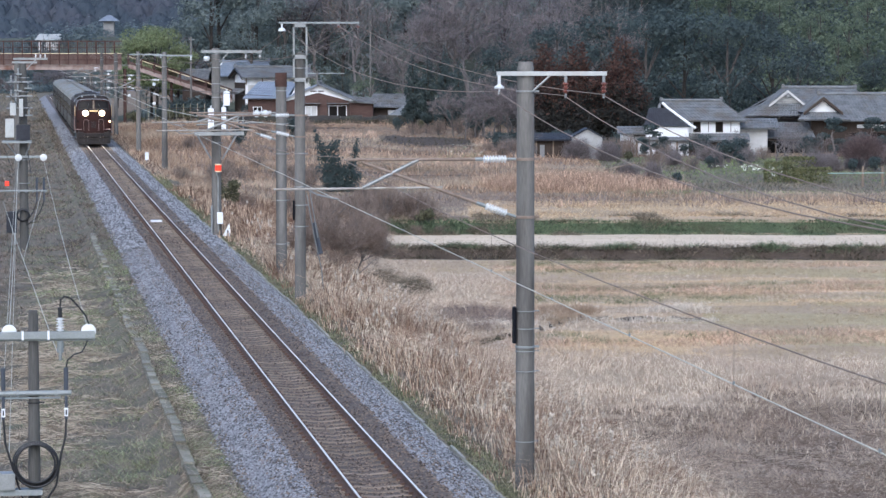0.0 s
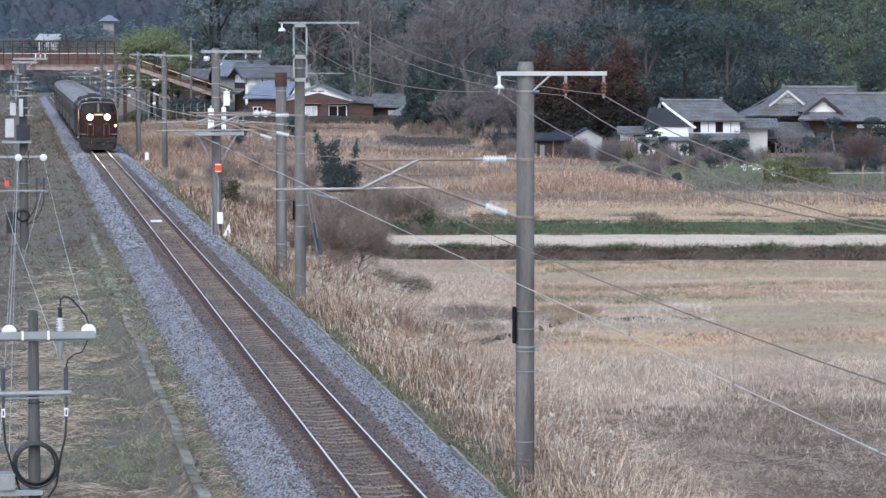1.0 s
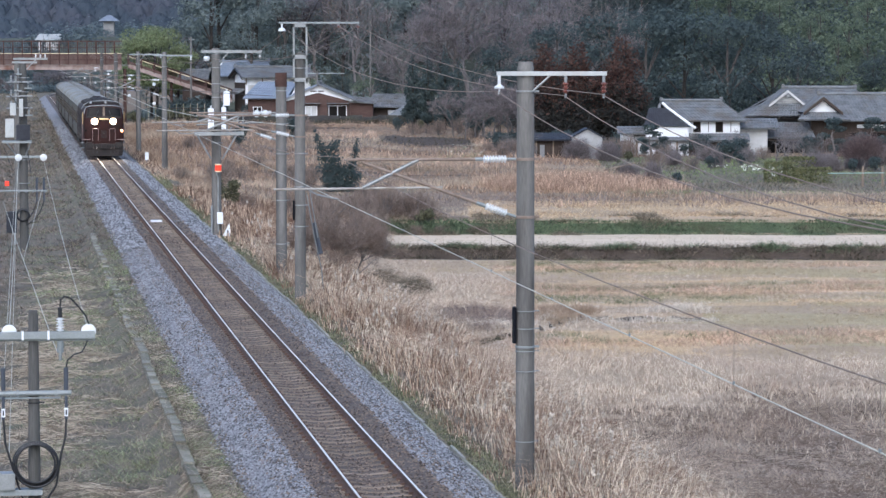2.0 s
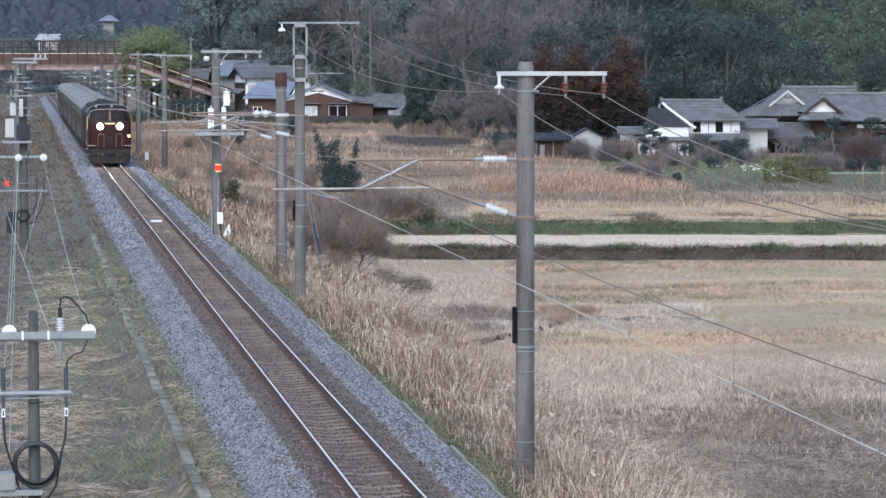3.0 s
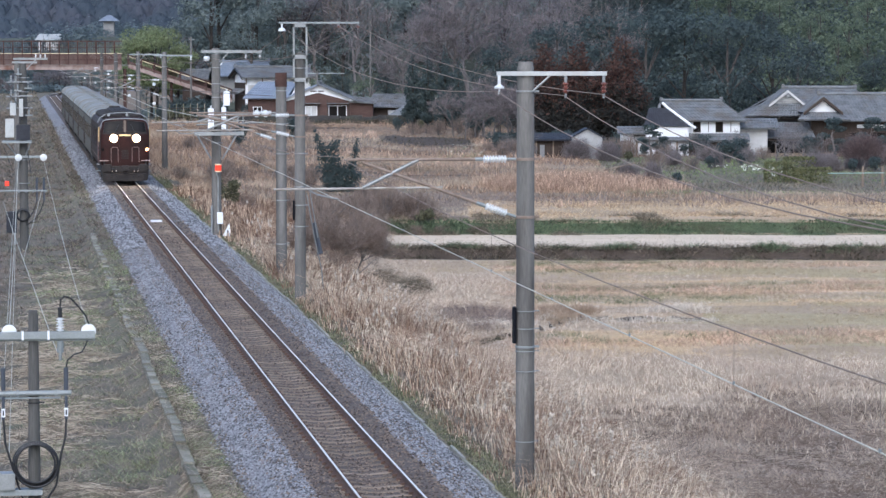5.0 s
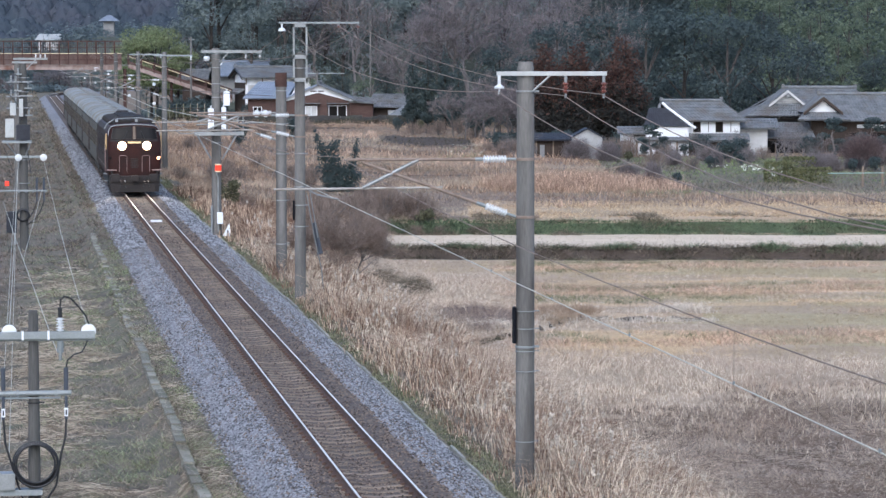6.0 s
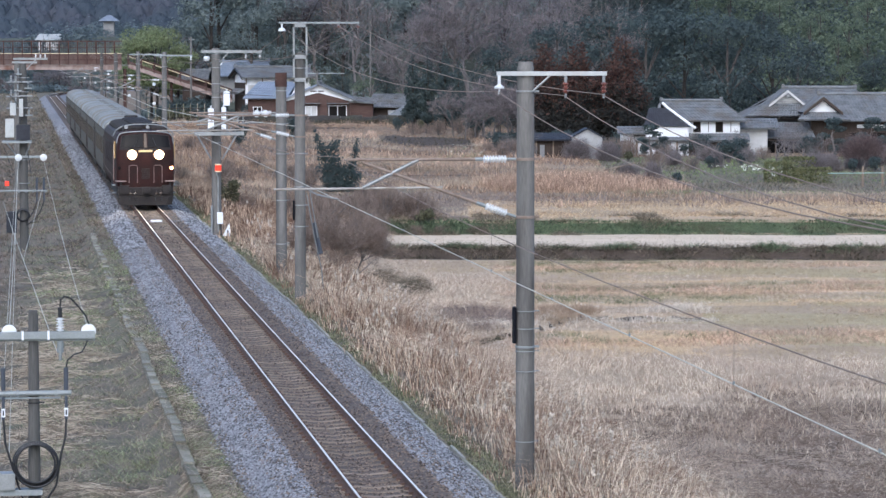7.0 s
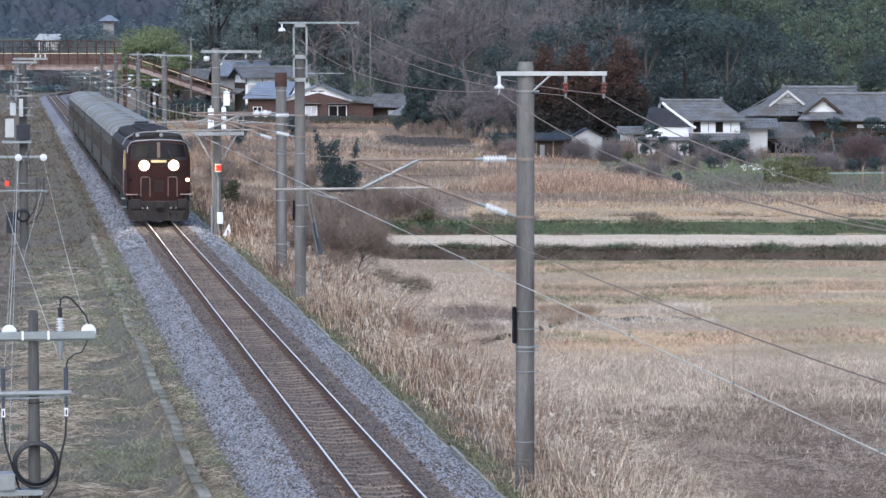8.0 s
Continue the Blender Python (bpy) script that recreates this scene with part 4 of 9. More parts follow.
    for k in range(6):
        box(bm, -0.2, 0.2, -0.045, 0.0, 1.4 + k * 0.09, 1.45 + k * 0.09, 0.006)
    part("nose_grille", bm, M["loco_dark"], nose)
    bm = B()
    box(bm, -1.34, 1.34, -0.08, 0.6, 0.55, 0.99, 0.06)
    part("buffer_beam", bm, M["loco_dark"], t)
    bm = B()
    loft(bm, [(-0.2, [(-1.0, 0.13), (1.0, 0.13), (1.1, 0.52), (-1.1, 0.52)]), (-0.08, [(-1.26, 0.14), (1.26, 0.14), (1.34, 0.58), (-1.34, 0.58)]), (0.35, [(-1.3, 0.16), (1.3, 0.16), (1.38, 0.60), (-1.38, 0.60)])])
    part("plough", bm, M["loco_dark"], t)
    bm = B()
    box(bm, -0.14, 0.14, -0.55, 0.0, 0.72, 1.0, 0.05)
    box(bm, -0.19, 0.19, -0.62, -0.36, 0.7, 1.02, 0.06)
    part("coupler", bm, M["loco_dark"], t)
    bm = B()
    box(bm, -1.25, 1.25, 4.8, 13.6, 0.35, 0.95, 0.05)
    part("fuel_tank", bm, M["loco_dark"], t)
    for y in (3.0, 9.2, 15.6):
        bogie(t, y)
    return t


def coach():
    t = thing("passenger_coach", pose(TRAIN_X, FRONT0 + 20, 0), "dark brown passenger coach with brass trim and a grey roof", "railway coach", "coaches of the train")
    L = 19.5
    bm = B()
    loft(bm, [(0.15, section(2.7, 0.9, 3.2, 3.35)), (0.3, section(2.86, 0.88, 3.25, 3.4)), (L - 0.3, section(2.86, 0.88, 3.25, 3.4)), (L - 0.15, section(2.7, 0.9, 3.2, 3.35))])
    part("body", bm, M["coach"], t)
    bm = B()
    loft(bm, [(0.02, section(2.8, 3.12, 3.24, 3.82, 12)), (0.16, section(2.9, 3.1, 3.28, 3.90, 12)), (0.5, section(2.9, 3.1, 3.28, 3.93, 12)), (L - 0.5, section(2.9, 3.1, 3.28, 3.93, 12)),
              (L - 0.16, section(2.9, 3.1, 3.28, 3.90, 12)), (L - 0.02, section(2.8, 3.12, 3.24, 3.82, 12))])
    roof = part("roof", bm, M["coach_roof"], t, "weather-stained pale grey arched roof", smooth=True)
    for y in (3.2, 8.2, 12.6, 16.4):
        bm = B()
        box(bm, -0.2, 0.2, y, y + 0.5, 3.88, 3.99, 0.05)
        part("roof_vent", bm, M["coach_seam"], roof)
    bm = B()
    box(bm, -0.55, 0.55, -0.15, 0.16, 1.0, 3.2, 0.05)
    part("gangway", bm, M["black_rubber"], t)
    bm = B()
    box(bm, -0.55, 0.55, L - 0.16, L + 0.15, 1.0, 3.2, 0.05)
    part("gangway", bm, M["black_rubber"], t)
    for s in (-1, 1):
        x = s * 1.43
        for k in range(7):
            y = 2.7 + k * 2.12
            w = panel("window", t, x, y, y + 1.35, 1.85, 2.85, M["coach"], 0.015, "dark window in a lacquered frame")
            panel("pane", w, s * 1.44, y + 0.07, y + 1.28, 1.92, 2.78, M["glass"], 0.012)
        for y in (0.6, L - 1.5):
            d = panel("door", t, x, y, y + 0.9, 1.05, 2.95, M["loco"], 0.015)
            panel("pane", d, s * 1.44, y + 0.2, y + 0.7, 2.0, 2.75, M["glass"], 0.012)
        panel("trim_line", t, x, 0.35, L - 0.35, 1.50, 1.54, M["pillar"], 0.012, "dull tan trim line")
        panel("trim_line", t, x, 0.35, L - 0.35, 3.02, 3.05, M["pillar"], 0.012, "dull tan trim line")
    bm = B()
    for y0, y1 in ((5.4, 7.4), (8.0, 11.0), (11.6, 14.0)):
        box(bm, -1.2, 1.2, y0, y1, 0.35, 0.9, 0.04)
    part("underfloor_boxes", bm, M["loco_dark"], t)
    for y in (2.9, L - 2.9):
        bogie(t, y)
    return t


loco = locomotive()
TRAIN.append((loco, 0.0))
coach_one = coach()
TRAIN.append((coach_one, 19.3))
for i in range(1, 6):
    TRAIN.append((copy_thing(coach_one, pose(TRAIN_X, FRONT0 + 19.3 + 19.8 * i, 0)), 19.3 + 19.8 * i))


# ---- masts, wires and lineside gear ----
def ribbed(bm, a, b, r=0.075, ribs=7):
    """A ribbed insulator along a to b."""
    prof = [(0, r * 0.45)]
    for i in range(ribs):
        s = (i + 0.5) / ribs
        prof += [(s - 0.3 / ribs, r * 0.5), (s - 0.12 / ribs, r), (s + 0.12 / ribs, r * 0.95), (s + 0.3 / ribs, r * 0.5)]
    return lathe(bm, a, b, prof + [(1, r * 0.45)], 12)


def mast(x, y, z0, z1, r0=0.185, r1=0.155, label="weathered grey concrete catenary mast with steel bands", bands=(), name="catenary_mast", group="catenary masts", mat="concrete"):
    t = thing(name, pose(x, y, z0), label, "mast", group)
    h = z1 - z0
    bm = B()
    lathe(bm, (0, 0, -0.4), (0, 0, h), [(0, r0), (0.02, r0), (0.97, r1), (0.985, r1 * 0.96), (1.0, r1 * 0.8)], 24)
    part("pole", bm, M[mat], t, smooth=False)
    for z in bands:
        band(t, z - z0, r0 + (r1 - r0) * (z - z0) / h, 0.018, "galv")
    return t


def band(t, z, r, w=0.035, mat="galv"):
    bm = B()
    lathe(bm, (0, 0, z - w), (0, 0, z + w), [(0, r + 0.002), (0.05, r + 0.014), (0.95, r + 0.014), (1, r + 0.002)], 24)
    box(bm, r, r + 0.09, -0.03, 0.03, z - w, z + w, 0.008)
    return part("band", bm, M[mat], t)


def crossarm(t, x0, x1, z, y=-0.2, size=0.1, mat="galv", brace=True):
    bm = B()
    box(bm, x0, x1, y - 0.012, y + 0.012, z - size / 2, z + size / 2, 0.004)
    box(bm, x0, x1, y + 0.012, y + size * 0.8, z + size / 2 - 0.02, z + size / 2, 0.004)
    arm = part("crossarm", bm, M[mat], t, "pale galvanised crossarm")
    if brace:
        bm = B()
        tube(bm, (0.15, y, z - 0.45), (0.55, y, z - 0.04), 0.022, n=6)
        part("brace", bm, M[mat], arm)
    return arm


def hanging_insulator(arm, x, y, z, drop=0.36, mat="brown_porcelain"):
    bm = B()
    lathe(bm, (x, y, z), (x, y, z - drop), [(0, 0.03), (0.3, 0.03), (0.32, 0.018), (0.75, 0.018), (0.77, 0.024), (1, 0.022)], 8)
    ins = part("hanger", bm, M["galv"], arm)
    bm = B()
    ribbed(bm, (x, y, z - drop * 0.28), (x, y, z - drop * 0.78), 0.06, 3)
    part("insulator", bm, M[mat], ins, "brown porcelain insulator" if mat == "brown_porcelain" else "white porcelain insulator")


def cantilever(t, px, z0, top=5.6, low=4.48, reach=-3.2, contact=4.94, cx=-3.5, lift=0.12):
    """A hinged tube bracket that holds the wires over the line; t is the mast, whose foot is at z0."""
    u, v = top - z0, low - z0
    for z in (u, v):
        band(t, z, 0.17, 0.026, "rust_tube")
    bm = B()
    tube(bm, (-0.9, 0, u + 0.0), (reach - 0.15, 0, u), 0.028, n=8)
    top_tube = part("top_tube", bm, M["rust_tube"], t, "rusty steel bracket tube")
    bm = B()
    ribbed(bm, (-0.36, 0, u), (-0.8, 0, u), 0.075, 8)
    part("insulator", bm, M["porcelain"], top_tube, "white ribbed porcelain insulator")
    for x0, x1, rr in ((-0.17, -0.36, 0.028), (-0.8, -0.95, 0.036)):
        bm = B()
        tube(bm, (x0, 0, u), (x1, 0, u), rr, n=8)
        part("fitting", bm, M["dull_steel"], top_tube)
    a, b = Vector((-0.17, 0, v)), Vector((reach + 0.12, 0, u - 0.04))
    d = (b - a).normalized()
    bm = B()
    tube(bm, a + d * 0.75, b, 0.032, n=8)
    stay = part("stay_tube", bm, M["rust_tube"], t, "rusty steel stay tube")
    bm = B()
    ribbed(bm, a + d * 0.2, a + d * 0.62, 0.075, 8)
    part("insulator", bm, M["porcelain"], stay, "white ribbed porcelain insulator")
    for s0, s1, rr in ((0.0, 0.2, 0.028), (0.62, 0.8, 0.036)):
        bm = B()
        tube(bm, a + d * s0, a + d * s1, rr, n=8)
        part("fitting", bm, M["dull_steel"], stay)
    w = contact - z0 + lift
    bm = B()
    tube(bm, (-1.55, 0, w + 0.02), (-4.7, 0, w), 0.022, n=8)
    reg = part("registration_tube", bm, M["pale_tube"], t, "weathered registration tube")
    bm = B()
    tube(bm, (-3.05, 0, w + 0.02), (-2.02, 0, u - 0.01), 0.034, n=8)
    part("brace", bm, M["galv"], reg)
    bm = B()
    chain(bm, [(-4.05, 0, w - 0.02), (-3.9, 0, w - 0.1), (cx, 0, contact - z0 + 0.02)], 0.016, 6)
    part("steady_arm", bm, M["galv"], reg)


def wire(name, pts, r, mat, label):
    bm = B()
    chain(bm, pts, r, 6)
    ob = part(name, bm, M[mat])
    return tagged(ob, label, "wire")


# near mast
near = mast(2.99, 55.98, -0.5, 7.5, 0.18, 0.163, bands=(6.95,))
for z in (3.35, 3.02, 2.68, 2.6, 2.22, 0.9):
    band(near, z, 0.177, 0.008 if z != 2.68 else 0.02, "dull_steel")
arm = crossarm(near, -0.58, 1.5, 7.78, brace=False, mat="zinc", size=0.08)
bm = B()
tube(bm, (0.1, -0.2, 7.45), (0.42, -0.2, 7.74), 0.022, n=6)
part("brace", bm, M["galv"], arm)
bm = B()
tube(bm, (-0.53, -0.2, 7.75), (-0.53, -0.2, 7.6), 0.03, n=8)
lathe(bm, (-0.53, -0.2, 7.6), (-0.53, -0.2, 7.5), [(0, 0.02), (0.35, 0.045), (0.7, 0.10), (1, 0.09)], 14)
tube(bm, (-0.53, -0.2, 7.5), (-0.53, -0.2, 7.4), 0.02, n=8)
part("insulator", bm, M["porcelain"], arm, "white bell insulator")
hanging_insulator(arm, 0.72, -0.2, 7.74, 0.42)
hanging_insulator(arm, 1.44, -0.2, 7.74, 0.42)
cantilever(near, 2.99, -0.5, top=5.69, low=4.61, lift=0.21)
bm = B()
box(bm, -0.235, -0.185, -0.12, 0.08, 2.75, 3.43, 0.01)
part("signal_board", bm, M["black_board"], near, "narrow black board strapped to the mast")

# second mast with a raised ladder-shaped top
second = mast(2.87, 99.79, -0.5, 7.6, 0.185, 0.165, bands=(7.1, 4.3, 3.2, 2.6, 1.9), label="weathered grey concrete catenary mast with a raised steel top frame")
for s in (-1, 1):
    bm = B()
    box(bm, s * 0.21 - 0.03, s * 0.21 + 0.03, -0.21, -0.15, 7.1, 9.05, 0.006)
    part("top_post", bm, M["galv"], second, "pale steel upright")
for z in (7.2, 7.95, 8.98):
    bm = B()
    box(bm, -0.24, 0.24, -0.21, -0.15, z - 0.05, z + 0.08, 0.006)
    part("top_rung", bm, M["galv"], second)
arm = crossarm(second, -0.7, 1.95, 9.08, brace=False, size=0.06, mat="dull_steel")
bm = B()
tube(bm, (-0.6, -0.2, 9.05), (-0.6, -0.2, 8.9), 0.03, n=8)
lathe(bm, (-0.6, -0.2, 8.92), (-0.6, -0.2, 8.8), [(0, 0.03), (0.2, 0.09), (0.8, 0.13), (1, 0.12)], 14)
part("insulator", bm, M["porcelain"], arm, "white bell insulator")
for x in (1.27, 1.9):
    hanging_insulator(arm, x, -0.2, 9.06, 0.2, "brown_porcelain")
cantilever(second, 2.87, -0.5, top=5.55, low=4.85)
bm = B()
box(bm, -0.24, -0.19, -0.12, 0.08, 2.6, 3.25, 0.01)
part("signal_board", bm, M["black_board"], second, "narrow black board strapped to the mast")

# third, shorter anchor mast
third = mast(3.24, 111.1, -0.5, 6.85, 0.2, 0.19, bands=(6.2, 5.0, 3.9, 2.2, 0.6), label="stout weathered concrete anchor mast")
bm = B()
lathe(bm, (0, 0, 6.85), (0, 0, 7.36), [(0, 0.215), (0.05, 0.22), (0.95, 0.22), (1, 0.2)], 20)
part("cap_sleeve", bm, M["rust_dark"], third, "rusty brown sleeve")
cantilever(third, 3.24, -0.5, top=5.4, low=4.4)
bm = B()
for dx in (-0.16, 0.16):
    ribbed(bm, (-0.75 + dx, -0.2, 6.0), (-0.75 + dx, -0.2, 5.75), 0.14, 1)
part("pulley", bm, M["porcelain"], third, "pair of white disc insulators")

# stay with a dark guard, from the second mast to the ground
guy = thing("guy_wire", pose(0, 0, 0), "slanting steel guy wire with a dark guard tube", "guy wire")
bm = B()
chain(bm, [(3.09, 99.9, 3.0), (3.36, 100.1, 1.55), (3.62, 100.3, 0.45), (3.75, 100.4, -0.9)], 0.018, 6)
part("strand", bm, M["galv"], guy)
bm = B()
tube(bm, (3.21, 99.9, 3.0), (3.48, 100.1, 1.5), 0.018, n=6)
part("strand", bm, M["galv"], guy)
bm = B()
lathe(bm, (3.36, 100.1, 2.0), (3.58, 100.3, 0.95), [(0, 0.03), (0.03, 0.075), (0.92, 0.085), (0.94, 0.11), (0.98, 0.11), (1.0, 0.04)], 12)
part("guard_tube", bm, M["seal"], guy, "slate-blue guard tube")

# transformer mast with platform, lamp and boxes
trafo = mast(2.38, 134.0, -0.5, 7.75, 0.22, 0.19, bands=(7.5, 6.9, 6.2, 5.6, 4.9, 3.6), label="concrete mast carrying white transformers on a steel platform", name="transformer_mast")
arm = crossarm(trafo, -0.65, 2.0, 8.1, size=0.12)
hanging_insulator(arm, 1.3, -0.2, 8.05, 0.3, "porcelain")
hanging_insulator(arm, 1.92, -0.2, 8.05, 0.3, "porcelain")
bm = B()
lathe(bm, (-0.42, -0.2, 7.9), (-0.42, -0.2, 7.7), [(0, 0.1), (0.5, 0.15), (1, 0.1)], 14)
part("insulator", bm, M["porcelain"], trafo, "white round insulator")
bm = B()
box(bm, -0.95, 1.2, -0.45, -0.33, 4.43, 4.58, 0.01)
box(bm, -0.95, 1.2, 0.3, 0.42, 4.43, 4.58, 0.01)
platform = part("platform", bm, M["galv"], trafo, "steel platform")
for s in (-1, 1):
    bm = B()
    tube(bm, (s * 0.85, -0.39, 4.43), (s * 0.25, -0.3, 3.4), 0.035, n=8)
    part("brace", bm, M["galv"], platform)
for x, z0, z1, w in ((-0.26, 4.72, 5.62, 0.13), (0.3, 4.7, 5.68, 0.10), (0.43, 5.74, 6.36, 0.14)):
    bm = B()
    box(bm, x - w, x + w, -0.55, -0.3, z0, z1, 0.04)
    c = part("transformer", bm, M["white_paint"], trafo, "white enamelled transformer tank")
    bm = B()
    ribbed(bm, (x, -0.42, z1), (x, -0.42, z1 + 0.12), 0.045, 3)
    part("bushing", bm, M["porcelain"], c)
for z in (4.9, 5.3):
    bm = B()
    tube(bm, (-0.9, -0.5, z), (2.0, -0.5, z + 0.1), 0.03, n=6)
    part("bus_bar", bm, M["galv"], trafo)
bm = B()
for x0, z0, x1, z1 in ((0.5, 4.6, 1.1, 5.4), (1.1, 4.6, 0.5, 5.4), (1.15, 4.55, 1.15, 5.5), (0.45, 4.55, 0.45, 5.5)):
    tube(bm, (x0, -0.4, z0), (x1, -0.4, z1), 0.025, n=6)
part("lattice", bm, M["galv"], platform)
bm = B()
lathe(bm, (0.06, -0.3, 2.85), (0.06, -0.3, 3.15), [(0, 0.12), (0.08, 0.14), (0.92, 0.14), (1, 0.12)], 18)
lampo = part("warning_lamp", bm, M["orange"], trafo, "lit orange warning lamp")
for z in (2.83, 3.13):
    bm = B()
    lathe(bm, (0.06, -0.3, z), (0.06, -0.3, z + 0.05), [(0, 0.145), (1, 0.145)], 18)
    part("rim", bm, M["cream"], lampo)
bm = B()
chain(bm, [(-0.02, -0.3, 2.85), (0.0, -0.3, 2.7), (0.05, -0.28, 2.6), (0.05, -0.28, 0.2)], 0.03, 6)
part("conduit", bm, M["galv"], trafo)
bm = B()
box(bm, 0.0, 0.25, -0.4, -0.22, 0.55, 1.05, 0.02)
part("switch_box", bm, M["white_paint"], trafo, "small white switch box")
bm = B()
tube(bm, (-0.23, -0.25, -0.1), (-0.23, -0.25, 1.35), 0.05, n=10)
part("cable_guard", bm, M["galv"], trafo)

sign = thing("marker_board", pose(2.72, 132.9, -0.5), "small white triangular marker board by the track", "sign")
bm = B()
v = [bm.verts.new(p) for p in ((-0.16, 0, 0.05), (0.2, 0, 0.05), (0.14, 0, 0.62), (-0.16, 0.03, 0.05), (0.2, 0.03, 0.05), (0.14, 0.03, 0.62))]
for q in ((0, 1, 2), (5, 4, 3), (0, 3, 4, 1), (1, 4, 5, 2), (2, 5, 3, 0)):
    bm.faces.new([v[i] for i in q])
part("board", bm, M["white_paint"], sign)
bm = B()
box(bm, 0.04, 0.1, -0.006, 0, 0.12, 0.3)
part("mark", bm, M["black_board"], sign)
bm = B()
tube(bm, (0.1, 0.05, -0.3), (0.1, 0.05, 0.5), 0.03, n=8)
part("post", bm, M["galv"], sign)

# masts further up the line
for x, y, z1 in ((3.75, 208.0, 7.5), (3.4, 243.0, 7.5), (3.2, 290.0, 7.3), (3.2, 336.0, 7.2), (3.2, 385.0, 7.0)):
    m = mast(x, y, -0.6, z1, 0.2, 0.17, bands=(6.5, 5.4, 4.4))
    if y < 280:
        a = crossarm(m, -0.7, 1.9, z1 + 0.35, size=0.11, mat="dull_steel")
        bm = B()
        ribbed(bm, (1.8, -0.2, z1 + 0.3), (1.8, -0.2, z1 + 0.05), 0.08, 2)
        part("insulator", bm, M["porcelain"], a, "white porcelain insulator")
    bm = B()
    for zz in (5.9, 4.6):
        lathe(bm, (-0.7, -0.2, zz), (-0.7, 0.0, zz), [(0, 0.06), (0.3, 0.12), (0.7, 0.12), (1, 0.06)], 14)
    part("disc_insulator", bm, M["porcelain"], m, "white disc insulator")
    cantilever(m, x, -0.6)

# wires over the line
MASTS = [(12.0, 6.9), (55.98, 6.95), (99.79, 8.35), (134.0, 7.3), (208.0, 7.4), (243.0, 7.4), (290.0, 7.2), (336.0, 7.1), (385.0, 6.9), (430.0, 6.9)]
FEED = [((2.46, 2.46), 1), ((3.71, 4.14), 2), ((4.43, 4.77), 3)]
for k, (name_x, _) in enumerate(FEED):
    pts = []
    for i, ((ya, za), (yb, zb)) in enumerate(zip(MASTS, MASTS[1:])):
        xa = name_x[1] if i == 2 else name_x[0] if i < 2 else name_x[0] - 0.2
        xb = name_x[1] if i == 1 else name_x[0] if i < 1 else name_x[0] - 0.2
        dz = (0.0, 0.0, 0.06)[k]
        drop = ((1.08, 1.24, 1.14), (0.58, 0.43, 0.36), (0.4, 0.45, 0.4))[min(i, 2)][k]
        if i == 0:
            zb = zb - (0.0, 0.08, 0.12)[k]
        if i == 1:
            za = za - (0.0, 0.08, 0.12)[k]
            zb = zb + (0.0, 0.15, 0.1)[k]
        seg = sag((xa, ya, za + dz), (xb, yb, zb + dz), drop, 14)
        pts += seg if i == 0 else seg[1:]
    wire("feeder_wire", pts, 0.0095, "rust_tube", "sagging grey feeder wire strung along the masts")

cont = [(-0.48, y, 4.93) for y in (8, 20, 40, 56, 75, 99.8, 120, 134, 170, 208, 243, 290, 336, 385, 440)]
wire("contact_wire", cont, 0.0058, "wire", "taut grey-green contact wire over the track")
BRK = [5.3, 55.98, 99.79, 134.0, 170.0, 208.0, 243.0, 290.0, 336.0, 385.0, 430.0]
mess, drops = [], []
for i, (ya, yb) in enumerate(zip(BRK, BRK[1:])):
    seg = sag((-0.48, ya, 5.74), (-0.48, yb, 5.74), 0.379 if i == 0 else 0.36, 12)
    mess += seg if i == 0 else seg[1:]
wire("messenger_wire", mess, 0.0062, "rust_tube", "dark messenger wire above the contact wire")
for i, (ya, yb) in enumerate(zip(BRK[:5], BRK[1:6])):
    for k in range(1, 10):
        y = yb - 0.5 - 4.37 * k if i == 0 else ya + (yb - ya) * k / 10
        s = (y - ya) / (yb - ya)
        z = 5.74 - 0.36 * 4 * s * (1 - s)
        d = wire("dropper", [(-0.48, y, z), (-0.48, y, 4.94)], 0.0013, "dark_wire", "thin dropper between messenger and contact wire")
        tagged(d, group="droppers")
        bm = B()
        box(bm, -0.487, -0.473, y - 0.02, y + 0.02, 4.924, 4.956, 0.004)
        part("clamp", bm, M["dull_steel"], d)
# overlap wires drawn off to the anchor masts
wire("anchor_wire", [(2.7, 99.8, 5.2), (0.6, 120.0, 5.1), (-0.1, 140.0, 5.05), (0.0, 208.0, 5.1)], 0.012, "wire", "grey overlap wire drawn off to its anchor mast")
wire("anchor_wire", [(3.0, 111.1, 6.0), (1.0, 134.0, 5.9), (-0.2, 170.0, 5.7), (0.2, 243.0, 5.6)], 0.012, "dark_wire", "dark overlap wire drawn off to its anchor mast")


# ---- lineside gear on the grass side ----
cabpole = mast(-6.12, 57.5, -0.65, 2.84, 0.12, 0.092, label="slender grey pole with cable terminations and a coil of black cable", name="cable_pole", group="", mat="dark_concrete")
bm = B()
box(bm, -0.75, 1.15, -0.2, -0.1, 2.96, 3.1, 0.012)
box(bm, -0.75, 1.15, -0.12, 0.0, 2.92, 2.97, 0.006)
ca = part("crossarm", bm, M["dull_steel"], cabpole, "grey galvanised crossarm")
for x in (-0.2, 0.28):
    bm = B()
    box(bm, x - 0.02, x + 0.02, -0.215, -0.2, 2.94, 3.12, 0.004)
    part("strap", bm, M["white_paint"], ca)
for x in (-0.45, 1.03):
    bm = B()
    lathe(bm, (x, -0.02, 3.09), (x, -0.12, 3.09), [(0, 0.06), (0.15, 0.14), (0.8, 0.14), (1, 0.06)], 20)
    part("disc_insulator", bm, M["porcelain"], ca, "white disc insulator")
bm = B()
ribbed(bm, (0.5, -0.15, 3.1), (0.5, -0.15, 3.36), 0.075, 5)
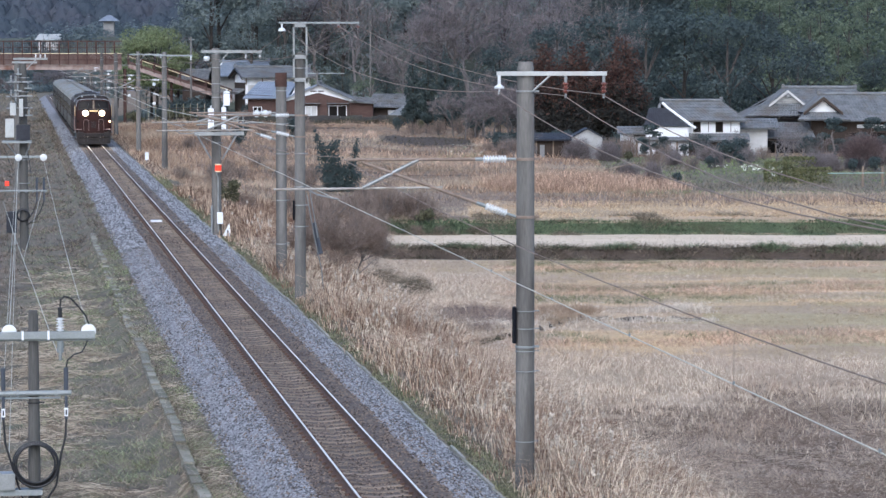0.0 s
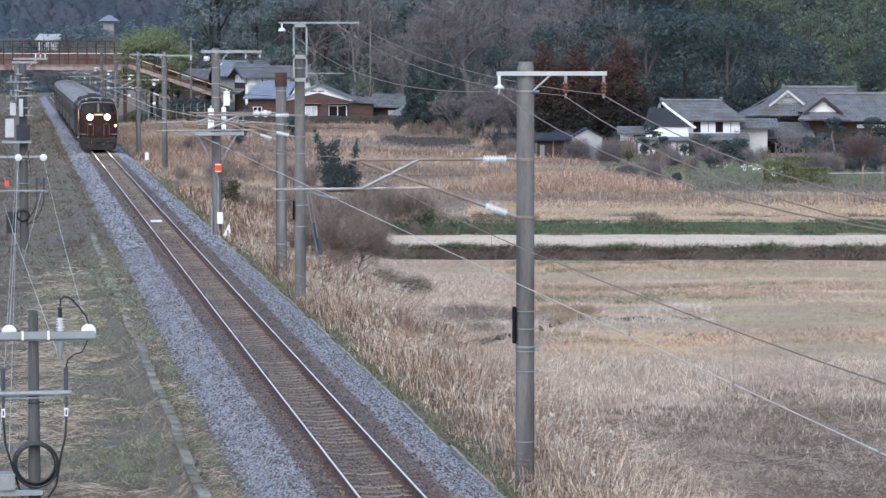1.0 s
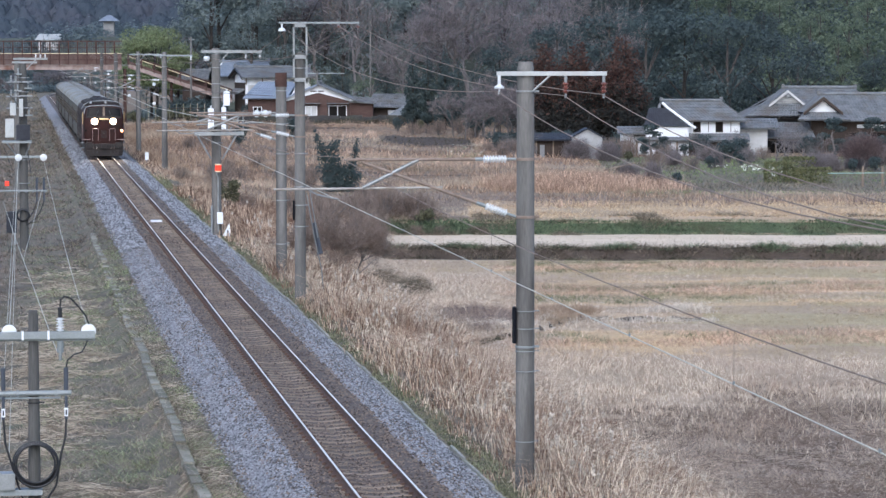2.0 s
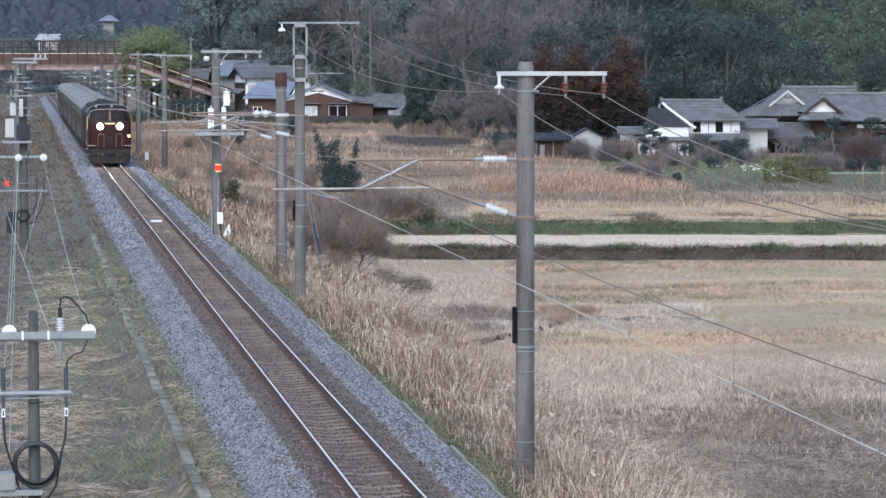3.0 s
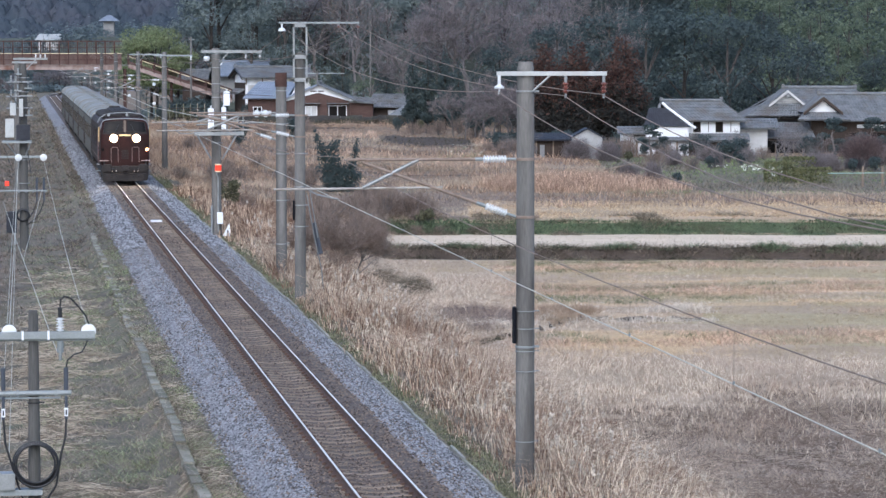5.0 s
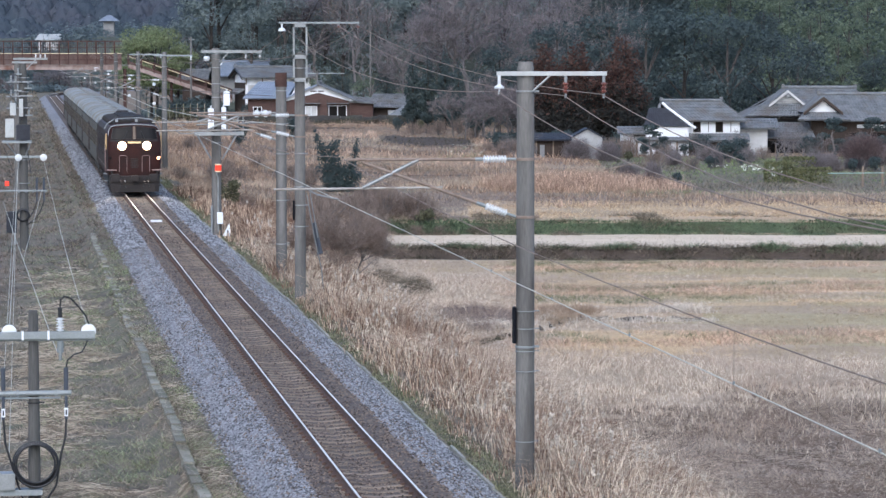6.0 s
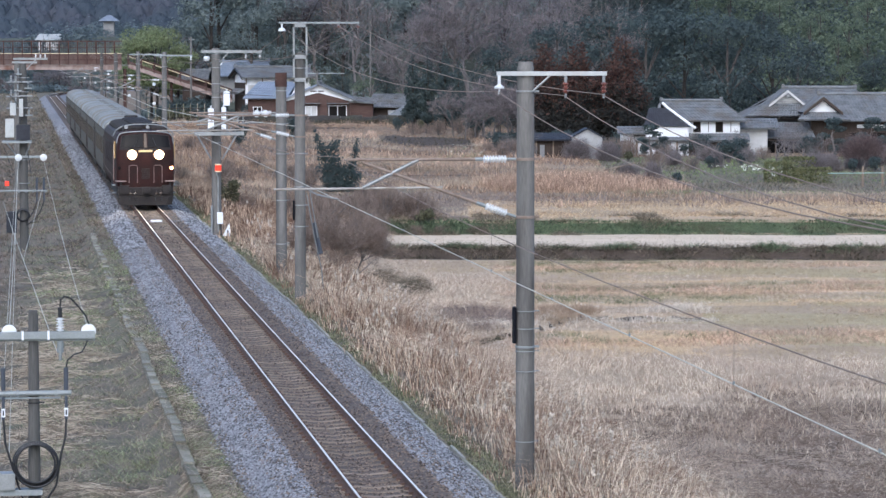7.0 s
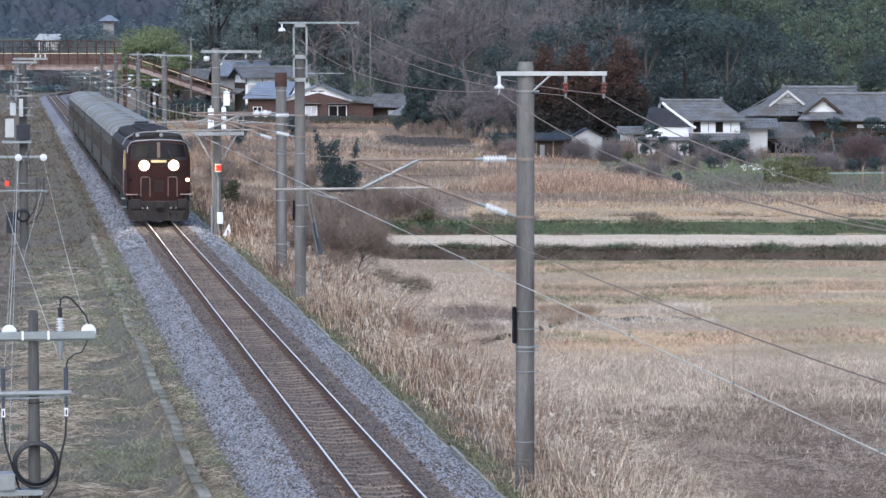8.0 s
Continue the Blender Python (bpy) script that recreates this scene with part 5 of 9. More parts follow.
bush = part("bushing", bm, M["porcelain"], ca, "white ribbed bushing")
bm = B()
tube(bm, (0.5, -0.15, 3.36), (0.5, -0.15, 3.55), 0.04, n=10)
part("cap", bm, M["black_rubber"], bush, "black rubber cap")
bm = B()
chain(bm, [(0.5, -0.15, 3.55), (0.51, -0.15, 3.7), (0.58, -0.15, 3.76), (0.7, -0.14, 3.72), (0.86, -0.12, 3.54), (0.98, -0.1, 3.38), (1.04, -0.1, 3.22)], 0.017, 6)
part("jumper", bm, M["black_rubber"], bush, "black jumper cable")
bm = B()
tube(bm, (0.5, -0.12, 2.92), (0.5, -0.12, 2.7), 0.06, n=10)
tube(bm, (0.5, -0.12, 2.7), (0.5, -0.12, 2.55), 0.03, n=8)
part("fitting", bm, M["dull_steel"], ca)
bm = B()
tube(bm, (-0.8, -0.14, 1.94), (0.7, -0.14, 1.94), 0.05, n=12)
box(bm, -0.8, 0.5, -0.12, -0.03, 1.83, 1.86, 0.004)
for x in (-0.3, 0.42):
    box(bm, x - 0.02, x + 0.02, -0.2, -0.08, 1.88, 2.0, 0.004)
la = part("lower_arm", bm, M["dull_steel"], cabpole, "pale steel tube arm")
for x in (-0.57, 0.6):
    bm = B()
    tube(bm, (x, -0.15, 2.0), (x, -0.15, 2.42), 0.042, n=10)
    tube(bm, (x, -0.15, 1.45), (x, -0.15, 1.88), 0.03, n=10)
    s = part("cable_head", bm, M["seal"], la, "dark cable sealing end")
    bm = B()
    box(bm, x - 0.035, x + 0.035, -0.2, -0.16, 1.5, 1.66, 0.006)
    tag = part("tag", bm, M["white_paint"], s)
    bm = B()
    box(bm, x - 0.014, x + 0.014, -0.205, -0.2, 1.53, 1.63, 0.002)
    part("tag_mark", bm, M["slate"], tag)
bm = B()
chain(bm, [(0.6, -0.15, 2.4), (0.63, -0.15, 2.55), (0.75, -0.14, 2.66), (0.9, -0.12, 2.7), (0.98, -0.1, 2.85), (1.02, -0.1, 2.96)], 0.015, 6)
part("jumper", bm, M["black_rubber"], cabpole)
bm = B()
chain(bm, [(0.6, -0.15, 1.45), (0.58, -0.18, 1.1), (0.5, -0.2, 0.8), (0.4, -0.2, 0.2), (0.2, -0.2, -0.1)], 0.022, 6)
part("cable", bm, M["black_rubber"], cabpole, "black power cable")
bm = B()
chain(bm, [(-0.57, -0.15, 1.45), (-0.54, -0.18, 1.0), (-0.42, -0.2, 0.6), (-0.3, -0.2, 0.2), (-0.2, -0.2, -0.1)], 0.022, 6)
part("cable", bm, M["black_rubber"], cabpole, "black power cable")
for i, (r, dx, dz) in enumerate(((0.42, 0, 0), (0.40, 0.01, 0.01), (0.38, -0.015, 0.0), (0.41, 0.012, -0.02), (0.36, 0.0, 0.015))):
    bm = B()
    chain(bm, [(0.02 + dx + r * math.cos(a), -0.2 - 0.02 * i, 0.61 + dz + r * math.sin(a)) for a in np.linspace(0, math.tau, 30)], 0.022, 6)
    part("coil_turn", bm, M["black_rubber"], cabpole, "turn of coiled black cable")
for z in (0.95, 1.75):
    band(cabpole, z, 0.11, 0.015, "black_rubber")
bm = B()
box(bm, -1.0, 0.15, -0.25, 0.1, 0.02, 0.13, 0.01)
part("shelf", bm, M["dull_steel"], cabpole, "steel shelf")
bm = B()
box(bm, -1.0, -0.36, -0.3, 0.1, 0.13, 0.45, 0.02)
part("junction_box", bm, M["galv"], cabpole, "grey junction box")

gear = mast(-6.03, 131.2, -0.7, 7.1, 0.19, 0.16, bands=(6.5, 5.9, 3.0, 2.0), label="lineside mast crowded with transformers, arms and insulators", name="switchgear_mast", group="", mat="dark_concrete")
crossarm(gear, -0.4, 1.05, 8.0, size=0.09)
for x in (0.55, 0.75, 0.95):
    bm = B()
    ribbed(bm, (x, -0.2, 8.05), (x, -0.2, 8.19), 0.035, 3)
    part("insulator", bm, M["porcelain"], gear, "white pin insulator")
for z in (7.0, 6.4, 5.9):
    bm = B()
    tube(bm, (-0.7, -0.2, z), (0.4, -0.2, z + 0.02), 0.035, n=6)
    for x in (-0.5, -0.3):
        ribbed(bm, (x, -0.2, z), (x, -0.2, z + 0.3), 0.06, 3)
    part("switch_arm", bm, M["galv"], gear)
for x0, x1, z0, z1 in ((-0.56, -0.3, 5.6, 6.12), (-0.17, 0.0, 5.55, 6.3)):
    bm = B()
    box(bm, x0, x1, -0.5, -0.22, z0, z1, 0.03)
    part("transformer", bm, M["zinc"], gear, "pale grey transformer tank")
bm = B()
box(bm, -0.3, 0.28, -0.6, -0.22, 4.55, 5.2, 0.03)
part("control_box", bm, M["slate"], gear, "dark grey control box")
bm = B()
box(bm, -0.9, 0.35, -0.6, 0.3, 4.42, 4.52, 0.01)
part("platform", bm, M["dull_steel"], gear)
bm = B()
box(bm, -0.76, -0.38, -0.5, -0.25, 4.66, 5.46, 0.03)
part("switch_box", bm, M["zinc"], gear, "pale grey switch box")
for k, (x0, z0, x1, z1) in enumerate(((-0.95, 6.9, 0.5, 6.2), (-0.9, 5.2, 0.3, 6.0), (-0.5, 7.6, 0.6, 7.0), (-0.85, 4.3, -0.1, 3.4), (0.15, 4.3, 0.5, 3.1))):
    bm = B()
    chain(bm, [(x0, -0.35, z0), ((x0 + x1) / 2, -0.38, min(z0, z1) - 0.12), (x1, -0.3, z1)], 0.014, 5)
    part("lead", bm, M["black_rubber"], gear, "slack black lead")
for x, z in ((-0.3, 6.1), (-0.22, 6.65), (0.24, 5.6), (0.22, 6.75), (-0.2, 7.35)):
    bm = B()
    box(bm, x - 0.16, x + 0.16, -0.3, -0.22, z - 0.03, z + 0.03, 0.008)
    ribbed(bm, (x, -0.26, z + 0.03), (x, -0.26, z + 0.26), 0.045, 3)
    part("cutout", bm, M["dull_steel"], gear, "small dull cut-out on a bracket")
bm = B()
tube(bm, (-0.7, -0.5, 4.42), (-0.15, -0.2, 3.7), 0.03, n=6)
tube(bm, (0.3, -0.5, 4.42), (0.1, -0.2, 3.9), 0.03, n=6)
part("brace", bm, M["galv"], gear)
bm = B()
box(bm, -1.2, 0.98, -0.25, -0.15, 3.78, 3.88, 0.01)
ga_ = part("crossarm", bm, M["dull_steel"], gear, "dull galvanised crossarm")
for x in (-0.22, 0.84):
    bm = B()
    lathe(bm, (x, -0.2, 3.8), (x, -0.33, 3.8), [(0, 0.06), (0.15, 0.15), (0.8, 0.15), (1, 0.06)], 18)
    part("disc_insulator", bm, M["porcelain"], ga_, "white disc insulator")
bm = B()
tube(bm, (-1.2, -0.2, 2.38), (0.98, -0.2, 2.38), 0.045, n=8)
for x in (-0.2, 0.1, 0.4, 0.9):
    box(bm, x - 0.04, x + 0.04, -0.26, -0.2, 2.3, 2.42, 0.01)
part("lower_arm", bm, M["dull_steel"], gear)
for x in (0.55, 0.85):
    bm = B()
    tube(bm, (x, -0.2, 2.42), (x, -0.2, 2.95), 0.05, n=8)
    tube(bm, (x, -0.2, 1.95), (x, -0.2, 2.34), 0.035, n=8)
    head = part("cable_head", bm, M["seal"], gear, "dark cable sealing end")
    bm = B()
    chain(bm, [(x, -0.2, 1.95), (x - 0.15, -0.22, 1.5), (x - 0.4, -0.22, 1.15), (0.1, -0.2, 0.9)], 0.024, 6)
    part("cable", bm, M["black_rubber"], gear, "black power cable")
for i, r in enumerate((0.27, 0.25, 0.23)):
    bm = B()
    chain(bm, [(-0.05 + r * math.cos(a), -0.25 - 0.03 * i, 1.35 + r * math.sin(a)) for a in np.linspace(0, math.tau, 20)], 0.03, 6)
    part("coil_turn", bm, M["black_rubber"], gear, "turn of coiled black cable")
bm = B()
box(bm, -0.75, -0.3, -0.45, -0.2, 0.6, 1.5, 0.03)
part("relay_box", bm, M["slate"], gear, "dark relay box low on the mast")
bm = B()
box(bm, -0.8, -0.62, -0.4, -0.22, 2.6, 2.8, 0.02)
part("red_lamp", bm, M["orange"], gear, "small red warning plate")

for x0, x1 in ((-6.57, -6.25), (-5.09, -5.19)):
    wire("cable_span", sag((x0, 57.4, 2.44), (x1, 130.9, 3.1), 0.25, 10), 0.0065, "wire", "pale cable span between lineside poles")
for x0, x1, z in ((-6.8, -6.4, 4.6), (-6.6, -6.3, 5.2)):
    wire("cable_span", sag((x0, 60.0, -0.3), (x1, 130.9, z - 2.6), 0.2, 8), 0.006, "wire", "pale cable span between lineside poles")
wire("bridle_wire", [(-5.25, 131.0, 1.75), (-6.17, 100.0, 0.86), (-5.68, 57.6, 2.05)], 0.008, "wire", "thin bridle wire slung between lineside poles")
wire("bridle_wire", [(-6.9, 131.0, 1.2), (-6.5, 114.0, 0.95), (-6.17, 100.0, 0.86)], 0.008, "wire", "thin bridle wire slung between lineside poles")
far_gear = mast(-6.2, 185.0, -0.7, 7.0, 0.2, 0.17, bands=(6, 5), label="lineside concrete mast with crossarm beyond the grass", name="lineside_mast", group="")
crossarm(far_gear, -0.3, 1.2, 7.6, size=0.12)

# small trackside things
tb = thing("trackside_board", pose(0, 0, 0), "white equipment slab lying between the rails", "track equipment")
bm = B()
box(bm, -0.27, 0.23, 139.2, 139.75, -0.17, -0.09, 0.02)
part("slab", bm, M["white_paint"], tb)
for x0, x1 in ((-1.3, -0.95), (-0.5, -0.36), (0.75, 1.3)):
    bm = B()
    box(bm, x0, x1, 139.4, 139.5, -0.16, -0.12, 0.01)
    part("pipe", bm, M["galv"], tb)
marker = thing("marker_board", pose(3.0, 219.0, -0.55), "small white triangular marker board by the track", "sign")
bm = B()
box(bm, -0.12, 0.14, 0, 0.03, 0.3, 0.85, 0.01)
part("board", bm, M["white_paint"], marker)
bm = B()
tube(bm, (0, 0.05, -0.3), (0, 0.05, 0.5), 0.03, n=8)
part("post", bm, M["galv"], marker)


# ---- footbridge over the line ----
def footbridge():
    t = thing("footbridge", pose(0, 0, 0), "rusty steel footbridge crossing high over the line with stairs", "footbridge")
    y0, y1, x0, x1 = 348.0, 350.6, -22.0, 5.8
    for y in (y0, y1):
        bm = B()
        box(bm, x0, x1, y - 0.05, y + 0.05, 5.35, 5.8, 0.01)
        box(bm, x0, x1, y - 0.16, y + 0.16, 5.3, 5.36, 0.01)
        box(bm, x0, x1, y - 0.16, y + 0.16, 5.8, 5.86, 0.01)
        part("girder", bm, M["rust_pale"], t, "rust-streaked pale girder")
        bm = B()
        box(bm, x0, x1, y - 0.02, y + 0.02, 5.9, 7.1, 0.005)
        part("panel_wall", bm, M["rust_panel"], t, "rusty brown parapet panels")
        for x in np.arange(x0, x1 + 0.1, 1.04):
            bm = B()
            box(bm, x - 0.065, x + 0.065, y - 0.1, y + 0.04, 5.86, 8.6, 0.01)
            part("post", bm, M["rust_dark"], t)
        bm = B()
        for x in np.arange(x0 + 0.26, x1, 0.26):
            box(bm, x - 0.012, x + 0.012, y - 0.02, y, 7.18, 8.5)
        tagged(part("lattice_bars", bm, M["rust_dark"], t), kind="stuff")
        for z, mt in ((7.15, "cream"), (8.58, "rust_dark"), (8.5, "rust_dark"), (7.85, "rust_dark"), (6.45, "rust_dark")):
            bm = B()
            box(bm, x0, x1 + 0.05, y - 0.08, y + 0.05, z - 0.028, z + 0.028, 0.006)
            part("rail", bm, M[mt], t)
    bm = B()
    box(bm, x0, x1, y0, y1, 5.8, 5.9, 0.01)
    part("deck", bm, M["old_concrete"], t, "concrete deck")
    for x in (-9.5, 6.2):
        for y in (y0 + 0.3, y1 - 0.3):
            bm = B()
            tube(bm, (x, y, -1.0), (x, y, 5.4), 0.16, n=12)
            part("column", bm, M["rust_dark"], t)
    # stairs down to the fields
    a, b = Vector((6.6, 0, 5.85)), Vector((18.3, 0, 1.9))
    n = 28
    bm = B()
    box(bm, 5.8, 6.7, y0, y1, 5.78, 5.88, 0.01)
    part("landing", bm, M["old_concrete"], t)
    for y in (y0, y1):
        bm = B()
        prism(bm, [(a.x, a.z - 0.35), (b.x, b.z - 0.35), (b.x, b.z + 0.1), (a.x, a.z + 0.1)], y - 0.04, y + 0.04)
        part("stringer", bm, M["rust_pale"], t)
        bm = B()
        prism(bm, [(a.x, a.z + 0.15), (b.x, b.z + 0.15), (b.x, b.z + 0.42), (a.x, a.z + 0.42)], y - 0.015, y + 0.015)
        part("panel_wall", bm, M["rust_panel"], t, "rusty brown stair panels")
        bm = B()
        for x in np.arange(a.x + 0.13, b.x, 0.26):
            z = a.z + (b.z - a.z) * (x - a.x) / (b.x - a.x)
            box(bm, x - 0.012, x + 0.012, y - 0.02, y, z + 0.4, z + 1.12)
        tagged(part("lattice_bars", bm, M["rust_dark"], t), kind="stuff")
        bm = B()
        tube(bm, (a.x, y, a.z + 1.15), (b.x, y, b.z + 1.15), 0.06, n=8)
        part("handrail", bm, M["rust_dark"], t)
        bm = B()
        tube(bm, (a.x, y, a.z + 0.98), (b.x, y, b.z + 0.98), 0.03, n=8)
        part("handrail", bm, M["cream"], t, "faded cream handrail")
        for k in range(9):
            p = a.lerp(b, k / 8)
            bm = B()
            box(bm, p.x - 0.06, p.x + 0.06, y - 0.05, y + 0.05, p.z, p.z + 1.15, 0.008)
            part("baluster", bm, M["rust_dark"], t)
    for k in range(n):
        p = a.lerp(b, (k + 0.5) / n)
        bm = B()
        box(bm, p.x - 0.2, p.x + 0.2, y0 + 0.05, y1 - 0.05, p.z - 0.04, p.z, 0.005)
        part("tread", bm, M["old_concrete"], t)
    bm = B()
    box(bm, 18.2, 18.6, y0, y1, 1.72, 1.87, 0.01)
    part("landing", bm, M["old_concrete"], t)
    for x, z in ((11.5, 4.0), (17.0, 2.2)):
        bm = B()
        tube(bm, (x, (y0 + y1) / 2, -2.5), (x, (y0 + y1) / 2, z), 0.16, n=12)
        part("column", bm, M["rust_dark"], t)


footbridge()


# ---- houses ----
def roof_plane(bm, e0, e1, r0, r1, pitch=0.3, rib=0.045, thick=0.14):
    """A tiled slope from the eaves e0-e1 to the ridge r0-r1, with rounded rows of tiles and courses stepping up."""
    e0, e1, r0, r1 = (Vector(p) for p in (e0, e1, r0, r1))
    nrm = (e1 - e0).cross(r0 - e0).normalized()
    if nrm.z < 0:
        nrm = -nrm
    n = max(2, int((e1 - e0).length / pitch)) * 4
    rows = max(2, int((r0 - e0).length / 0.55))
    grid = []
    for j in range(rows + 1):
        for lift in ((0.0, 0.03) if 0 < j < rows else (0.0,)):
            line = []
            for i in range(n + 1):
                u = i / n
                p = e0.lerp(e1, u).lerp(r0.lerp(r1, u), j / rows)
                line.append(bm.verts.new(p + nrm * (thick + lift + rib * (0.0, 0.7, 1.0, 0.7)[i % 4])))
            grid.append(line)
    for a, b in zip(grid, grid[1:]):
        for i in range(n):
            bm.faces.new((a[i], a[i + 1], b[i + 1], b[i]))
    under = [bm.verts.new(p) for p in (e0, e1, r1, r0)]
    bm.faces.new(under[::-1])
    for pair, edge in (((under[0], under[1]), grid[0]), ((under[2], under[3]), grid[-1][::-1])):
        bm.faces.new([pair[1], pair[0], *edge])
    bm.faces.new([under[3], under[0], *[g[0] for g in grid]])
    bm.faces.new([under[1], under[2], *[g[-1] for g in grid[::-1]]])
    return bm


def ridge_cap(parent, a, b, r=0.16, mat="tile"):
    bm = B()
    a, b = Vector(a), Vector(b)
    tube(bm, a + Vector((0, 0, 0.1)), b + Vector((0, 0, 0.1)), r, n=8)
    d = (b - a).normalized()
    for p, s in ((a, -1), (b, 1)):
        box(bm, p.x - 0.14, p.x + 0.14, p.y - 0.14, p.y + 0.14, p.z - 0.05, p.z + 0.42, 0.04)
    return part("ridge", bm, M[mat], parent)


def roof(parent, name, mat, *args, **kw):
    bm = B()
    roof_plane(bm, *args, **kw)
    return part(name, bm, M[mat], parent)


def slab(parent, name, mat, x0, x1, y0, y1, z0, z1, bevel=0.01, label=""):
    bm = B()
    box(bm, x0, x1, y0, y1, z0, z1, bevel)
    return part(name, bm, M[mat], parent, label)


def window(parent, x0, x1, z0, z1, y=0.0, frame="sash", panes=2, glass="glass", label=""):
    """A window in a front wall at y, facing -y."""
    w = slab(parent, "window", frame, x0 - 0.06, x1 + 0.06, y - 0.05, y + 0.02, z0 - 0.06, z0, label=label)
    slab(w, "head", frame, x0 - 0.06, x1 + 0.06, y - 0.05, y + 0.02, z1, z1 + 0.06)
    for x in np.linspace(x0, x1, panes + 1):
        slab(w, "frame", frame, x - 0.035, x + 0.035, y - 0.045, y + 0.02, z0, z1, 0.005)
    for a, b in zip(np.linspace(x0, x1, panes + 1), np.linspace(x0, x1, panes + 1)[1:]):
        slab(w, "pane", glass, a + 0.035, b - 0.035, y - 0.02, y - 0.004, z0, z1, 0)
    return w


def gable_wall(parent, name, mat, x0, x1, zb, ze, zr, y0, y1, xr=None):
    bm = B()
    xr = (x0 + x1) / 2 if xr is None else xr
    prism(bm, [(x0, zb), (x1, zb), (x1, ze), (xr, zr), (x0, ze)], y0, y1)
    return part(name, bm, M[mat], parent)


def at_field(a, b, turn=0.0, dz=0.0):
    p = field(a, b)
    z = float(height(np.array([p.x]), np.array([p.y]))[0])
    return pose(p.x, p.y, z + dz, 0, 0, -YAW + turn)


def brown_house():
    """Single-storey house with brown board walls and a gable to the front."""
    t = thing("house", at_field(330, -13.6), "brown board house with a white-trimmed gable and blue-grey tiled roof", "house")
    gable_wall(t, "gable_wall", "brown_wall", -3.4, 3.6, -0.5, 2.55, 3.9, 0, 7)
    # white plaster band under the verge
    bm = B()
    for x0, z0, x1, z1 in ((-3.7, 2.62, 0.1, 4.05), (0.1, 4.05, 3.9, 2.62)):
        v0 = [(x0, z0), (x1, z1), (x1, z1 - 0.75), (x0, z0 - 0.32)]
        if x0 > 0:
            v0 = [(x0, z0), (x1, z1), (x1, z1 - 0.32), (x0, z0 - 0.75)]
        prism(bm, v0, -0.06, 0.0)
    part("plaster_band", bm, M["plaster"], t, "white plaster band under the verge")
    bm = B()
    for s in (-0.42, 0.42):
        box(bm, s - 0.35, s + 0.35, -0.1, -0.05, 3.38, 3.52, 0.01)
    part("gable_vent", bm, M["dark_wood"], t)
    rl = roof(t, "roof_slope", "blue_tile", (-4.1, 7.3, 2.35), (-4.1, -0.5, 2.35), (0.1, 7.3, 4.1), (0.1, -0.5, 4.1))
    rr = roof(t, "roof_slope", "tile", (4.3, -0.5, 2.3), (4.3, 7.3, 2.3), (0.1, -0.5, 4.1), (0.1, 7.3, 4.1))
    ridge_cap(t, (0.1, -0.5, 4.2), (0.1, 7.3, 4.2))
    window(t, -1.3, -0.05, 0.75, 1.8, panes=2, glass="old_plaster", label="papered sliding window")
    window(t, 1.25, 3.15, 0.72, 1.85, panes=2, label="white-framed sliding window")
    for x0, x1, z in ((-1.6, 0.3, 2.1), (1.05, 3.4, 2.1)):
        slab(t, "canopy", "tile", x0, x1, -0.55, 0.0, z, z + 0.08, 0.02)
    # wing with the blue slope facing the fields
    slab(t, "wing_wall", "brown_wall", -7.6, -3.4, 1.2, 6.6, -0.5, 2.6)
    roof(t, "wing_roof", "blue_tile", (-8.1, 0.5, 2.6), (-3.3, 0.5, 2.6), (-6.6, 4.0, 4.3), (-2.4, 4.0, 4.3))
    roof(t, "wing_roof", "blue_tile", (-3.3, 7.2, 2.6), (-8.1, 7.2, 2.6), (-2.4, 4.0, 4.3), (-6.6, 4.0, 4.3))
    window(t, -7.0, -6.1, 0.5, 1.7, y=1.2, panes=2)
    # boarded annex
    slab(t, "annex_wall", "brown_wall", 3.6, 6.0, 0.4, 5.0, -0.5, 2.3)
    roof(t, "annex_roof", "tile", (3.4, -0.1, 2.25), (6.4, -0.1, 2.05), (3.4, 5.4, 2.7), (6.4, 5.4, 2.5), rib=0.02)
    slab(t, "foundation", "old_concrete", -3.45, 3.65, -0.04, 0, -0.6, -0.1)
    for x in (-3.35, -1.55, 0.2, 1.1, 3.4):
        slab(t, "post", "dark_wood", x - 0.06, x + 0.06, -0.03, 0.03, -0.1, 2.55)


def gable_end(parent, mat, x0, x1, y0, y1, zb, ze, zr):
    """A wall at a house's end, with its gable, facing along x."""
    bm = B()
    prism(bm, [(y0, zb), (y1, zb), (y1, ze), ((y0 + y1) / 2, zr), (y0, ze)], -x1, -x0)
    bm.transform(Matrix.Rotation(radians(90), 4, "Z"))
    return part("gable_wall", bm, M[mat], parent)


